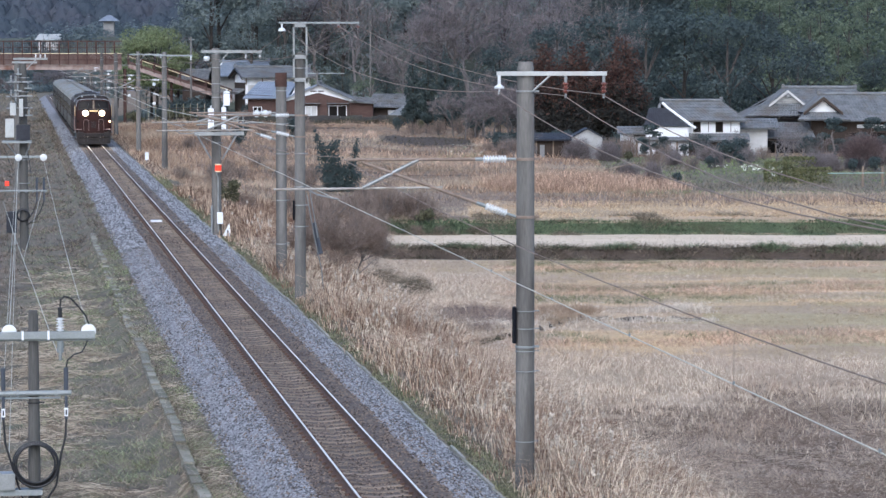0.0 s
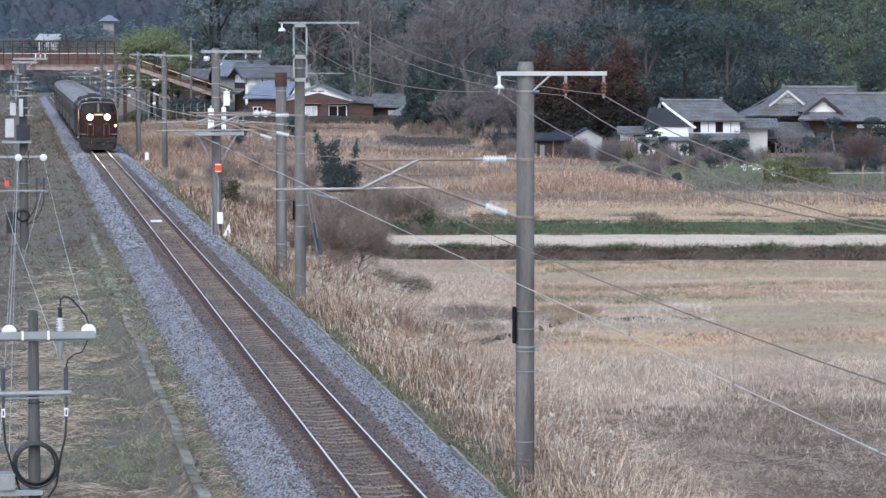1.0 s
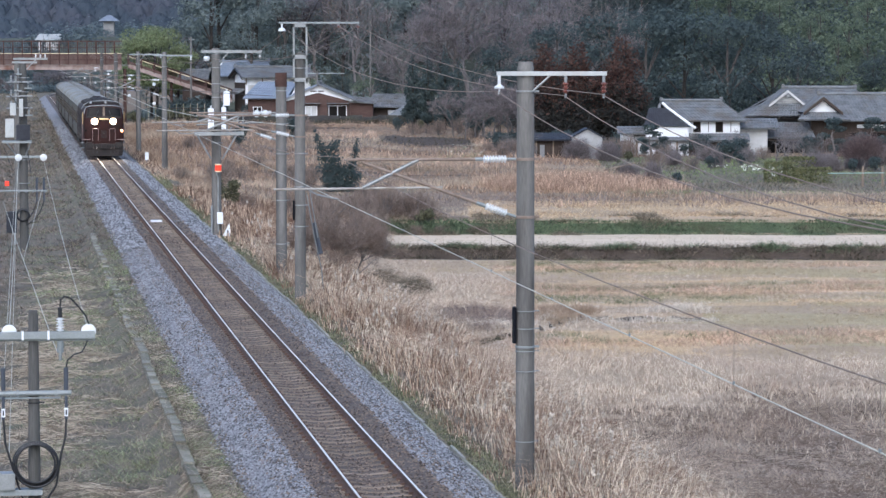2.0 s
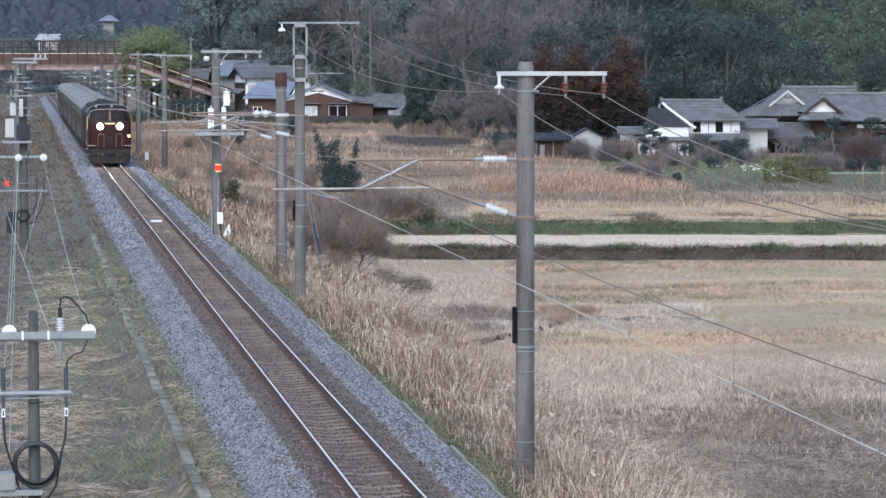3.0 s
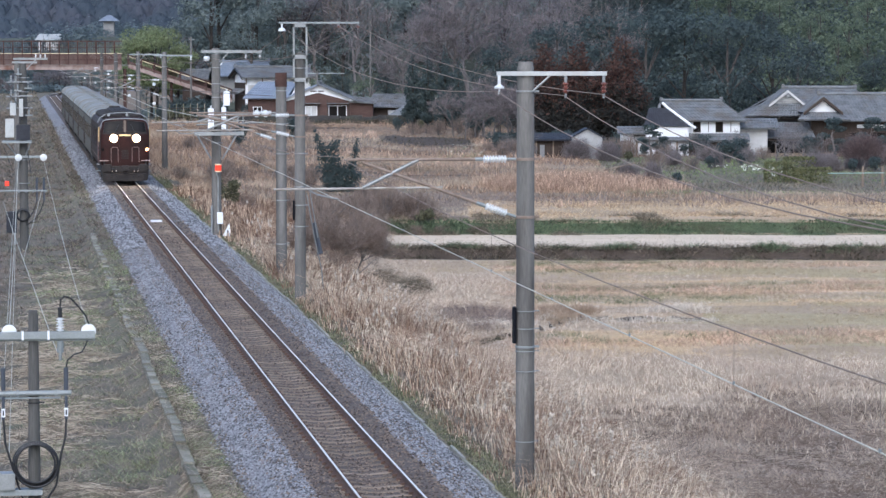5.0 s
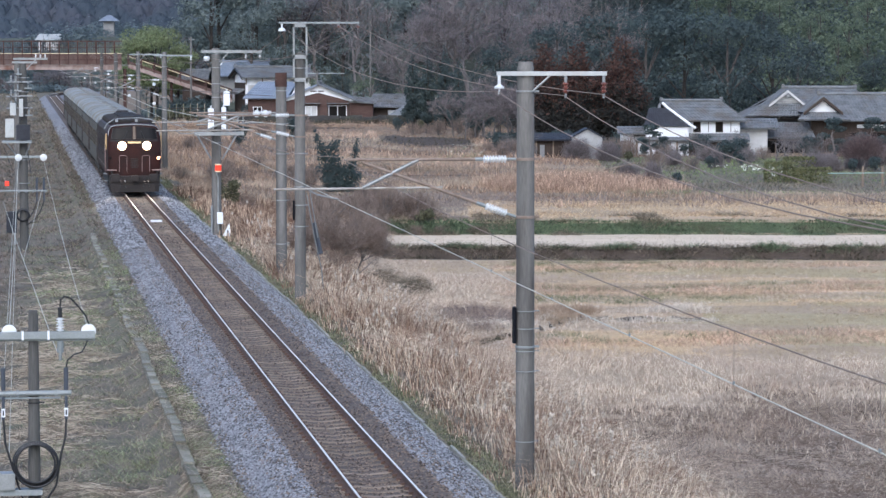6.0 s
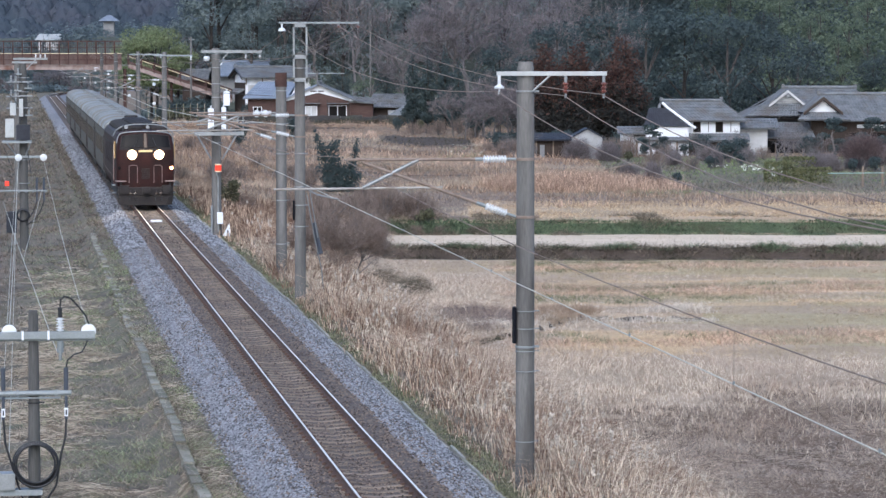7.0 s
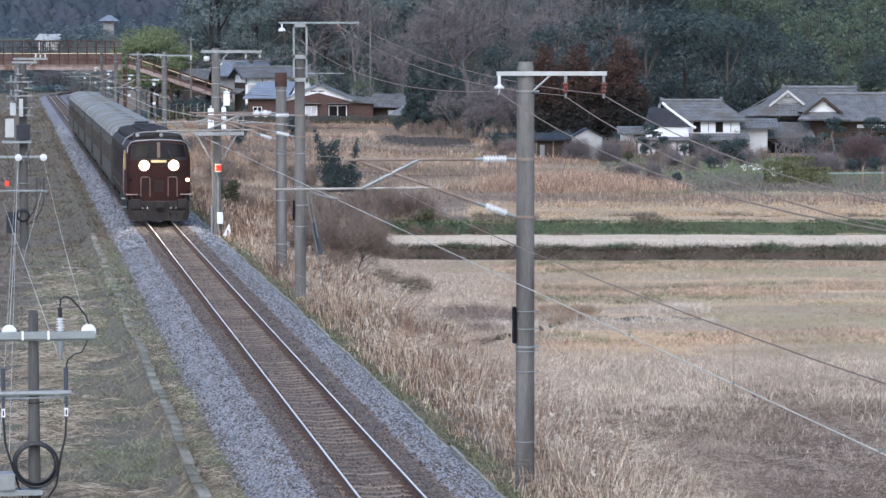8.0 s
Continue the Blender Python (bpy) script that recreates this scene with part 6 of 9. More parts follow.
def white_house():
    """Two-storey plastered house standing askew, its boarded gable end half turned to the line."""
    t = thing("house", at_field(345, -22.35, 15), "white plastered two-storey house with a grey tiled gable roof", "house")
    slab(t, "wall", "plaster", 0.0, 7.6, 0, 6, -0.5, 4.95)
    for x in (0.0, 7.45):
        gable_end(t, "plaster", x - 0.02, x + 0.17, 0, 6, 4.0, 4.95, 5.65)
    roof(t, "roof_slope", "tile", (-0.6, -0.9, 4.72), (8.1, -0.9, 4.72), (-0.6, 3.0, 5.75), (8.1, 3.0, 5.75), rib=0.07)
    roof(t, "roof_slope", "tile", (8.1, 6.9, 4.72), (-0.6, 6.9, 4.72), (8.1, 3.0, 5.75), (-0.6, 3.0, 5.75))
    ridge_cap(t, (-0.6, 3.0, 5.9), (8.1, 3.0, 5.9))
    for ye in (-0.9, 6.9):
        bm = B()
        tube(bm, (-0.6, ye, 4.78), (-0.6, 3.0, 5.84), 0.11, n=8)
        part("verge_tiles", bm, M["slate"], t, "dark rounded verge tiles")
        bm = B()
        tube(bm, (-0.52, ye, 4.62), (-0.52, 3.0, 5.66), 0.07, n=6)
        part("barge_board", bm, M["dark_wood"], t)
    for k in range(6):
        slab(t, "board_panel", "dark_wood", -0.07, 0.0, 0.02 + k, 0.98 + k, -0.5, 4.05)
    slab(t, "wall_beam", "dark_wood", -0.1, 0.03, -0.03, 6.03, 4.05, 4.2)
    roof(t, "pent_roof", "tile", (-0.9, -0.3, 3.0), (-0.9, 5.0, 3.0), (-0.05, -0.3, 3.4), (-0.05, 5.0, 3.4))
    slab(t, "dado", "old_plaster", 0.3, 3.6, -0.05, 0, 3.0, 3.95, label="stained pale lower wall panel")
    for x in (0.02, 1.9, 3.8, 5.7, 7.45):
        slab(t, "post", "timber", x, x + 0.13, -0.03, 0.02, 4.0, 4.95)
    t2 = thing("house", at_field(358, -26.6, 0, -2.3), "house with a blue-grey tiled roof behind the white house", "house")
    slab(t2, "wall", "grey_plaster", 0.4, 6.0, 0, 6, -0.5, 5.4)
    roof(t2, "roof_slope", "blue_tile", (-0.4, -0.9, 5.3), (6.8, -0.9, 5.3), (0.6, 3.0, 6.9), (6.0, 3.0, 6.9))
    roof(t2, "roof_slope", "blue_tile", (6.8, 6.9, 5.3), (-0.4, 6.9, 5.3), (6.0, 3.0, 6.9), (0.6, 3.0, 6.9))
    ridge_cap(t2, (0.6, 3.0, 7.0), (6.0, 3.0, 7.0), mat="blue_tile")
    bm = B()
    tube(bm, (-0.4, -0.95, 5.42), (0.6, 3.0, 7.02), 0.09, n=8)
    part("hip_tiles", bm, M["plaster"], t2, "white-mortared hip tiles")
    t3 = thing("house", at_field(356, -30.6, 0, -0.75), "narrow dark house with a grey tiled roof by the footbridge stairs", "house")
    slab(t3, "wall", "dark_wood", 0.2, 2.9, 0, 6, -0.5, 5.2)
    roof(t3, "roof_slope", "tile", (-0.4, -0.8, 5.1), (3.3, -0.8, 5.1), (-0.3, 3.0, 6.1), (3.2, 3.0, 6.1))
    roof(t3, "roof_slope", "tile", (3.3, 6.8, 5.1), (-0.4, 6.8, 5.1), (3.2, 3.0, 6.1), (-0.3, 3.0, 6.1))
    ridge_cap(t3, (-0.3, 3.0, 6.2), (3.2, 3.0, 6.2))


def sheds():
    t = thing("shed", at_field(338, -7.4), "low dark-roofed shed with a pale wall strip", "shed")
    slab(t, "wall", "dark_wood", -0.4, 4.2, 0, 4, -0.5, 1.55)
    slab(t, "wall_strip", "plaster", 1.3, 3.9, -0.03, 0, 0.75, 1.25)
    roof(t, "roof_slope", "tile", (-0.9, -0.7, 1.5), (4.6, -0.7, 1.5), (-0.4, 2.0, 2.9), (3.6, 2.0, 2.9))
    roof(t, "roof_slope", "tile", (4.6, 4.7, 1.5), (-0.9, 4.7, 1.5), (3.6, 2.0, 2.9), (-0.4, 2.0, 2.9))
    t = thing("shed", at_field(331, -5.2), "small shed with a pale blue-grey sheet roof", "shed")
    slab(t, "wall", "brown_wall", -0.6, 2.3, 0, 3, -0.5, 0.7)
    roof(t, "roof_slope", "galv", (-1.0, -0.5, 0.65), (2.6, -0.5, 0.65), (0.9, 3.2, 1.85), (2.4, 3.2, 1.85), rib=0.02)
    t = thing("barn", at_field(262, 8.0), "small grey-white plastered barn with a dark lean-to", "barn")
    gable_wall(t, "wall", "barn_plaster", 3.1, 5.7, -0.5, 1.85, 2.4, 0, 3.5)
    roof(t, "roof_slope", "slate", (2.95, 3.7, 1.66), (2.95, -0.15, 1.66), (4.4, 3.7, 2.46), (4.4, -0.15, 2.46), rib=0.02, thick=0.07)
    roof(t, "roof_slope", "slate", (5.85, -0.15, 1.66), (5.85, 3.7, 1.66), (4.4, -0.15, 2.46), (4.4, 3.7, 2.46), rib=0.02, thick=0.07)
    slab(t, "lean_to_wall", "dark_wood", 0.0, 3.1, 0.5, 3.0, -0.5, 1.5)
    roof(t, "lean_to_roof", "slate", (-0.3, -0.1, 1.45), (3.1, -0.1, 1.45), (-0.3, 3.2, 1.9), (3.1, 3.2, 1.9), rib=0.02)
    slab(t, "door", "grey_plaster", 0.35, 0.75, 0.44, 0.5, -0.4, 1.1)
    for x in (0.05, 1.5, 3.0):
        slab(t, "post", "timber", x - 0.06, x + 0.06, 0.4, 0.52, -0.5, 1.5)
    t = thing("trellis", at_field(226, 12.3), "weathered timber plant trellis with slanting roof poles", "trellis")
    for x in (0, 0.55, 1.1, 1.6):
        bm = B()
        tube(bm, (x, 0, -0.3), (x, 0, 0.95 + 0.2 * x), 0.05, n=6)
        part("post", bm, M["timber"], t)
    for y in (-0.4, 0.0, 0.4):
        bm = B()
        tube(bm, (-0.4, y, 0.8), (2.0, y, 1.35), 0.04, n=6)
        part("pole", bm, M["timber"], t)


def gatehouse():
    """White-walled two-storey gatehouse with a skirt roof."""
    t = thing("gatehouse", at_field(273, 20.0, 0), "white plastered gatehouse with grey tiles and a skirt roof", "house")
    D = 4.6
    slab(t, "wall", "plaster", -0.3, 6.6, 0, D, -0.5, 3.35)
    roof(t, "roof_slope", "tile", (1.2, -0.65, 3.2), (7.1, -0.65, 3.2), (-0.3, D / 2, 4.95), (5.1, D / 2, 4.95))
    roof(t, "roof_slope", "tile", (7.1, D + 0.65, 3.2), (-0.7, D + 0.65, 3.2), (5.1, D / 2, 4.95), (-0.3, D / 2, 4.95))
    roof(t, "roof_hip", "tile", (7.1, -0.65, 3.2), (7.1, D + 0.65, 3.2), (5.1, D / 2, 4.95), (5.11, D / 2 + 0.02, 4.95))
    roof(t, "roof_hip", "tile", (-0.7, D + 0.65, 3.2), (-0.7, -0.65, 3.2), (-0.3, D / 2 + 0.02, 4.95), (-0.31, D / 2, 4.95))
    ridge_cap(t, (-0.3, D / 2, 5.1), (5.1, D / 2, 5.1))
    for x in (2.45, 4.45):
        window(t, x, x + 0.6, 2.25, 3.15, panes=1, frame="dark_wood", label="small dark upper window")
        slab(t, "shutter", "plaster", x + 0.68, x + 1.3, -0.07, 0.0, 2.22, 3.18, 0.02, label="open white plaster shutter")
        slab(t, "shutter_edge", "dark_wood", x + 1.3, x + 1.36, -0.07, 0.0, 2.22, 3.18, 0.01)
    roof(t, "skirt_roof", "tile", (-2.9, -1.3, 1.35), (7.4, -1.3, 1.35), (-2.9, -0.02, 1.95), (7.4, -0.02, 1.95))
    # left wing with a dark gable to the front
    roof(t, "wing_roof", "slate", (-2.1, -0.95, 2.75), (2.15, -0.95, 2.75), (-1.55, 0.2, 4.45), (0.15, 0.2, 4.45), rib=0.02, thick=0.08)
    slab(t, "wing_wall", "plaster", -1.9, 1.95, -0.75, -0.02, -0.5, 2.8)
    bm = B()
    chain(bm, [(-0.35, 0.3, 5.0), (0.15, 0.15, 4.5), (2.2, -1.0, 2.85), (2.55, -1.0, 2.62)], 0.13, 8)
    part("verge_board", bm, M["plaster"], t, "white plastered verge")
    slab(t, "end_wall", "plaster", -4.0, -1.9, -0.4, 2.0, -0.5, 2.1)
    roof(t, "end_roof", "tile", (-4.4, -0.9, 2.0), (-1.8, -0.9, 2.0), (-4.4, 1.0, 2.6), (-1.8, 1.0, 2.6))
    slab(t, "ground_wall", "dark_wood", -0.3, 6.4, -0.06, 0, -0.5, 1.3)
    slab(t, "ground_panel", "plaster", -2.6, 0.9, -0.86, -0.78, 0.2, 1.2)
    for x in (-2.7, -0.9, 0.9, 2.7, 4.6, 6.3):
        slab(t, "post", "timber", x - 0.07, x + 0.07, -1.15, -1.02, -0.5, 1.4)
    t.scale = (1, 1, 0.94)
    t2 = thing("wall_house", at_field(276, 27.2, 0), "low white-walled link building with a tiled roof", "house")
    slab(t2, "wall", "old_plaster", -0.6, 2.2, 0, 3, -0.5, 2.4)
    roof(t2, "roof_slope", "tile", (-0.8, -0.6, 2.3), (3.2, -0.6, 2.3), (-0.8, 1.5, 3.1), (3.2, 1.5, 3.1))
    roof(t2, "roof_slope", "tile", (3.2, 3.6, 2.3), (-0.8, 3.6, 2.3), (3.2, 1.5, 3.1), (-0.8, 1.5, 3.1))


def manor():
    """The main house: two hip-and-gable roofs."""
    t = thing("farmhouse", at_field(280, 30.5, 0), "large old farmhouse with grey tiled hip-and-gable roofs", "house")
    # rear body, ridge across
    slab(t, "rear_wall", "grey_plaster", -1.6, 9.5, 4, 11, -0.5, 3.6)
    roof(t, "rear_roof", "tile", (-2.6, 3.0, 3.5), (10.5, 3.0, 3.5), (1.5, 7.0, 6.45), (8.3, 7.0, 6.45))
    roof(t, "rear_roof", "tile", (10.5, 11.5, 3.5), (-2.6, 11.5, 3.5), (8.3, 7.0, 6.45), (1.5, 7.0, 6.45))
    roof(t, "rear_hip", "tile", (-2.6, 11.5, 3.5), (-2.6, 3.0, 3.5), (0.2, 9.2, 5.0), (0.2, 4.8, 5.0))
    ridge_cap(t, (1.5, 7.0, 6.6), (8.3, 7.0, 6.6), 0.2)
    # small gable turned to the front over its own skirt
    gable_wall(t, "rear_gable", "old_plaster", 0.1, 2.86, 4.9, 4.98, 6.15, 3.4, 3.9, xr=1.48)
    roof(t, "gable_roof", "tile", (-0.25, 8.0, 4.85), (-0.25, 2.9, 4.85), (1.48, 8.0, 6.4), (1.48, 2.9, 6.4))
    roof(t, "gable_roof", "tile", (3.2, 2.9, 4.85), (3.2, 8.0, 4.85), (1.48, 2.9, 6.4), (1.48, 8.0, 6.4))
    roof(t, "gable_skirt", "tile", (-2.5, 1.9, 3.7), (4.0, 1.9, 3.7), (-0.4, 3.3, 4.95), (3.3, 3.3, 4.95))
    for s in (-1, 1):
        bm = B()
        prism(bm, [(1.48, 6.5), (1.48 + s * 1.75, 4.88), (1.48 + s * 1.75, 4.62), (1.48, 6.2)], 2.8, 2.88)
        part("barge_board", bm, M["old_plaster"], t, "weathered white barge board")
    bm = B()
    box(bm, 1.36, 1.6, 2.74, 2.8, 5.75, 6.1, 0.03)
    box(bm, 0.85, 2.1, 3.34, 3.4, 5.2, 5.26, 0.01)
    part("gable_ornament", bm, M["grey_plaster"], t)
    # front body, ridge running across to the far side
    slab(t, "front_wall", "dark_wood", 3.2, 13.0, -1.0, 4.0, -0.5, 3.5)
    roof(t, "front_roof", "tile", (5.3, -2.0, 3.25), (14.6, -2.0, 3.25), (4.2, 2.0, 5.85), (14.0, 2.0, 5.85))
    roof(t, "front_roof", "tile", (14.6, 5.5, 3.25), (2.4, 5.5, 3.25), (14.0, 2.0, 5.85), (4.2, 2.0, 5.85))
    ridge_cap(t, (4.2, 2.0, 6.0), (14.0, 2.0, 6.0), 0.2)
    gable_wall(t, "front_gable", "plaster", 2.9, 5.5, 4.2, 4.3, 5.5, -1.4, -1.0, xr=4.2)
    roof(t, "front_gable_roof", "tile", (2.45, 3.5, 4.15), (2.45, -1.9, 4.15), (4.2, 3.5, 5.78), (4.2, -1.9, 5.78))
    roof(t, "front_gable_roof", "tile", (5.95, -1.9, 4.15), (5.95, 2.0, 4.15), (4.2, -1.9, 5.78), (4.2, 2.0, 5.78))
    roof(t, "front_skirt", "tile", (1.8, -2.6, 3.4), (6.6, -2.6, 3.4), (2.5, -1.2, 4.2), (5.9, -1.2, 4.2))
    for s in (-1, 1):
        bm = B()
        prism(bm, [(4.2, 5.88), (4.2 + s * 1.8, 4.2), (4.2 + s * 1.8, 3.92), (4.2, 5.52)], -2.0, -1.92)
        part("barge_board", bm, M["dark_wood"], t)
    slab(t, "plaster_strip", "plaster", 7.4, 12.4, -1.03, -1.0, 2.6, 2.95)
    # entrance wing with low roof and open veranda
    slab(t, "entrance_wall", "grey_plaster", -3.0, -1.4, -2.0, 3.0, -0.5, 1.7)
    slab(t, "entrance_front", "dark_wood", -1.4, 3.0, -1.2, 3.0, -0.5, 1.6)
    roof(t, "entrance_roof", "tile", (-3.6, -2.8, 1.55), (3.4, -2.8, 1.55), (-2.4, 1.0, 3.0), (3.2, 1.0, 3.0))
    window(t, -2.3, -1.55, 0.1, 1.2, y=-2.0, panes=2, frame="dark_wood")
    window(t, -0.9, 2.4, -0.2, 1.3, y=-1.2, panes=4, frame="timber")
    window(t, 6.8, 11.6, 0.2, 2.1, y=-1.0, panes=6, frame="dark_wood")
    slab(t, "end_wall", "plaster", 12.6, 13.4, -1.2, -1.0, -0.5, 2.6)
    t.scale = (1, 1, 0.88)


brown_house()
white_house()
sheds()
gatehouse()
manor()

base = thing("retaining_wall", at_field(327.2, -22.0), "low dark stone wall below the brown house", "wall")
wr = random.Random(91)
x = 0.0
while x < 18.0:
    w = wr.uniform(0.7, 1.5)
    h = wr.uniform(0.75, 1.0)
    slab(base, "stone", "dark_stone", x, x + w - 0.03, wr.uniform(-0.1, 0.0), 0.5, -0.5, h, 0.06)
    x += w

# boundary fence of pale posts below the footbridge stairs
fence = thing("fence", at_field(326, -31.5), "dark weathered post fence with two rails at the field edge", "fence")
for k in range(9):
    slab(fence, "post", "moss_lid", k * 0.75 - 0.05, k * 0.75 + 0.05, -0.05, 0.05, -0.3, 2.4)
for z in (0.9, 1.9):
    slab(fence, "rail", "dark_wood", -0.1, 6.1, -0.08, -0.05, z - 0.03, z + 0.03)

# hut far up the valley and power poles before the hill
hut = thing("hut", at_field(645, -70.5), "small pale hut with a light grey hipped roof", "hut")
slab(hut, "wall", "grey_plaster", -1.1, 1.1, -1.1, 1.1, -1.5, 2.1)
for k in range(4):
    c = [(-2.0, -2.0), (2.0, -2.0), (2.0, 2.0), (-2.0, 2.0)]
    a, b = c[k], c[(k + 1) % 4]
    roof(hut, "roof_slope", "blue_tile", (*a, 2.0), (*b, 2.0), (a[0] * 0.15, a[1] * 0.15, 3.2), (b[0] * 0.15, b[1] * 0.15, 3.2), rib=0.02)
knoll_house = thing("house", at_field(640, -82.6), "low far house with a pale grey roof beyond the footbridge", "house")
slab(knoll_house, "wall", "old_plaster", -2.2, 2.2, 0, 4, -1.0, 1.2)
roof(knoll_house, "roof_slope", "zinc", (-2.8, -0.7, 1.1), (2.8, -0.7, 1.1), (-2.3, 2.0, 2.3), (2.3, 2.0, 2.3), rib=0.02)
roof(knoll_house, "roof_slope", "zinc", (2.8, 4.7, 1.1), (-2.8, 4.7, 1.1), (2.3, 2.0, 2.3), (-2.3, 2.0, 2.3), rib=0.02)
for a, b, h, arm_w in ((345, -8.2, 11.2, 0), (345, -28.5, 9.4, 0.5), (340, -14.0, 5.6, 3.0), (480, -57.5, 9.5, 0)):
    p = thing("power_pole", at_field(a, b), "slender grey concrete power pole", "power pole", "power poles")
    bm = B()
    tube(bm, (0, 0, -0.5), (0, 0, h), 0.14, 0.1, n=10)
    part("pole", bm, M["concrete"], p)
    if arm_w:
        slab(p, "crossarm", "dull_steel", -arm_w / 2, arm_w, -0.06, 0.06, h - 0.35, h - 0.25)


# ---- plants ----
def leaf_quads(lumps, n, size, seed, shell=0.35, upright=0.0, lift=0.3):
    """n leaf sprays over a set of lumps (x, y, z, radius, height radius)."""
    r = np.random.RandomState(seed)
    L = np.array(lumps, float)
    w = L[:, 3] ** 2
    k = r.choice(len(L), n, p=w / w.sum())
    d = r.normal(size=(n, 3))
    d /= np.linalg.norm(d, axis=1, keepdims=True)
    rad = (1 - shell * r.rand(n, 1) ** 1.5) * (0.85 + 0.3 * r.rand(n, 1))
    p = L[k, :3] + d * rad * np.stack([L[k, 3], L[k, 3], L[k, 4]], 1)
    nrm = d + r.normal(size=(n, 3)) * 0.7
    nrm[:, 2] += lift * (1 - upright)
    nrm /= np.linalg.norm(nrm, axis=1, keepdims=True)
    t = np.cross(nrm, r.normal(size=(n, 3)))
    t /= np.linalg.norm(t, axis=1, keepdims=True) + 1e-9
    b = np.cross(nrm, t)
    s = size * (0.5 + r.rand(n, 1))
    e = 0.45 + 0.5 * r.rand(n, 1)
    v = np.stack([p - t * s, p + b * s * e + t * s * 0.3, p + t * s * 0.7 - b * s * e], 1)
    v += r.normal(size=v.shape) * (s * 0.12)[:, None]
    return v.reshape(-1, 3), np.arange(3 * n).reshape(-1, 3)


def limb(bm, pts, r0, r1, n=6):
    pts = [Vector(p) for p in pts]
    rings = []
    for i, p in enumerate(pts):
        d = (pts[min(i + 1, len(pts) - 1)] - pts[max(i - 1, 0)]).normalized()
        q = d.to_track_quat("Z", "Y").to_matrix()
        r = r0 + (r1 - r0) * i / (len(pts) - 1)
        rings.append([bm.verts.new(p + q @ Vector((math.cos(math.tau * k / n) * r, math.sin(math.tau * k / n) * r, 0))) for k in range(n)])
    for u, v in zip(rings, rings[1:]):
        for k in range(n):
            bm.faces.new((u[k], u[(k + 1) % n], v[(k + 1) % n], v[k]))


def broadleaf(h, seed, mat, label, n=4000, name="tree", size=0.175):
    """An evergreen tree: tapered trunk, limbs, an uneven crown of leaf sprays."""
    r = random.Random(seed)
    t = thing(name, pose(0, 0, 0), label, "tree", "woodland trees")
    lumps = []
    for i in range(13):
        a, z = r.uniform(0, 6.28), h * r.uniform(0.28, 0.93)
        reach = h * 0.24 * math.sin(math.pi * min(0.95, (z / h - 0.12) / 0.95)) * r.uniform(0.5, 1.15)
        lumps.append((reach * math.cos(a), reach * math.sin(a), z, h * r.uniform(0.085, 0.16), h * r.uniform(0.07, 0.13)))
    bm = B()
    limb(bm, [(0, 0, -0.5), (0.1, 0, h * 0.3), (-0.1, 0.1, h * 0.6), (0, 0, h * 0.88)], h * 0.022, h * 0.006)
    for x, y, z, *_ in lumps[:8]:
        limb(bm, [(0, 0, z * 0.6), (x * 0.5, y * 0.5, z * 0.82), (x, y, z)], h * 0.008, h * 0.003, 5)
    part("trunk", bm, M["dark_bark"], t)
    v, f = leaf_quads(lumps, n, size * h / 14, seed, lift=0.9)
    c = finish("crown", v, f, M[mat])
    c.parent = t
    return t


def conifer(h, seed, mat, label, n=1400, width=0.17, name="conifer", group="woodland trees", taper=0.7, tiers=26, spray=0.2, low_mat=""):
    """A narrow conifer: straight trunk and drooping tiers of sprays."""
    r = random.Random(seed)
    t = thing(name, pose(0, 0, 0), label, "tree", group)
    bm = B()
    limb(bm, [(0, 0, -0.5), (0, 0, h * 0.5), (0, 0, h * 0.97)], h * 0.02, h * 0.004)
    lumps = []
    for i in range(tiers):
        s = 0.1 + 0.88 * i / (tiers - 1)
        a = i * 2.4 + r.uniform(-0.4, 0.4)
        w = h * width * (1 - s) ** taper * r.uniform(0.55, 1.05)
        lumps.append((w * 0.75 * math.cos(a), w * 0.75 * math.sin(a), h * s, max(0.25, w * 0.6), max(0.4, h * 0.06)))
        limb(bm, [(0, 0, h * s), (w * math.cos(a), w * math.sin(a), h * s - 0.05 * h * r.random())], h * 0.004, h * 0.001, 4)
    part("trunk", bm, M["dark_bark"], t)
    v, f = leaf_quads(lumps, n, spray * h / 12, seed, upright=1.0)
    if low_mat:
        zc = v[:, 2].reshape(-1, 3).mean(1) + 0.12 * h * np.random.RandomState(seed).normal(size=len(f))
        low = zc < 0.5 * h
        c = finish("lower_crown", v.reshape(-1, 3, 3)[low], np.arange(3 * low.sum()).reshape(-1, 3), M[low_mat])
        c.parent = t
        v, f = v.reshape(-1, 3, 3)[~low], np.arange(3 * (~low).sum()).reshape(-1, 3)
    c = finish("crown", v, f, M[mat])
    c.parent = t
    return t


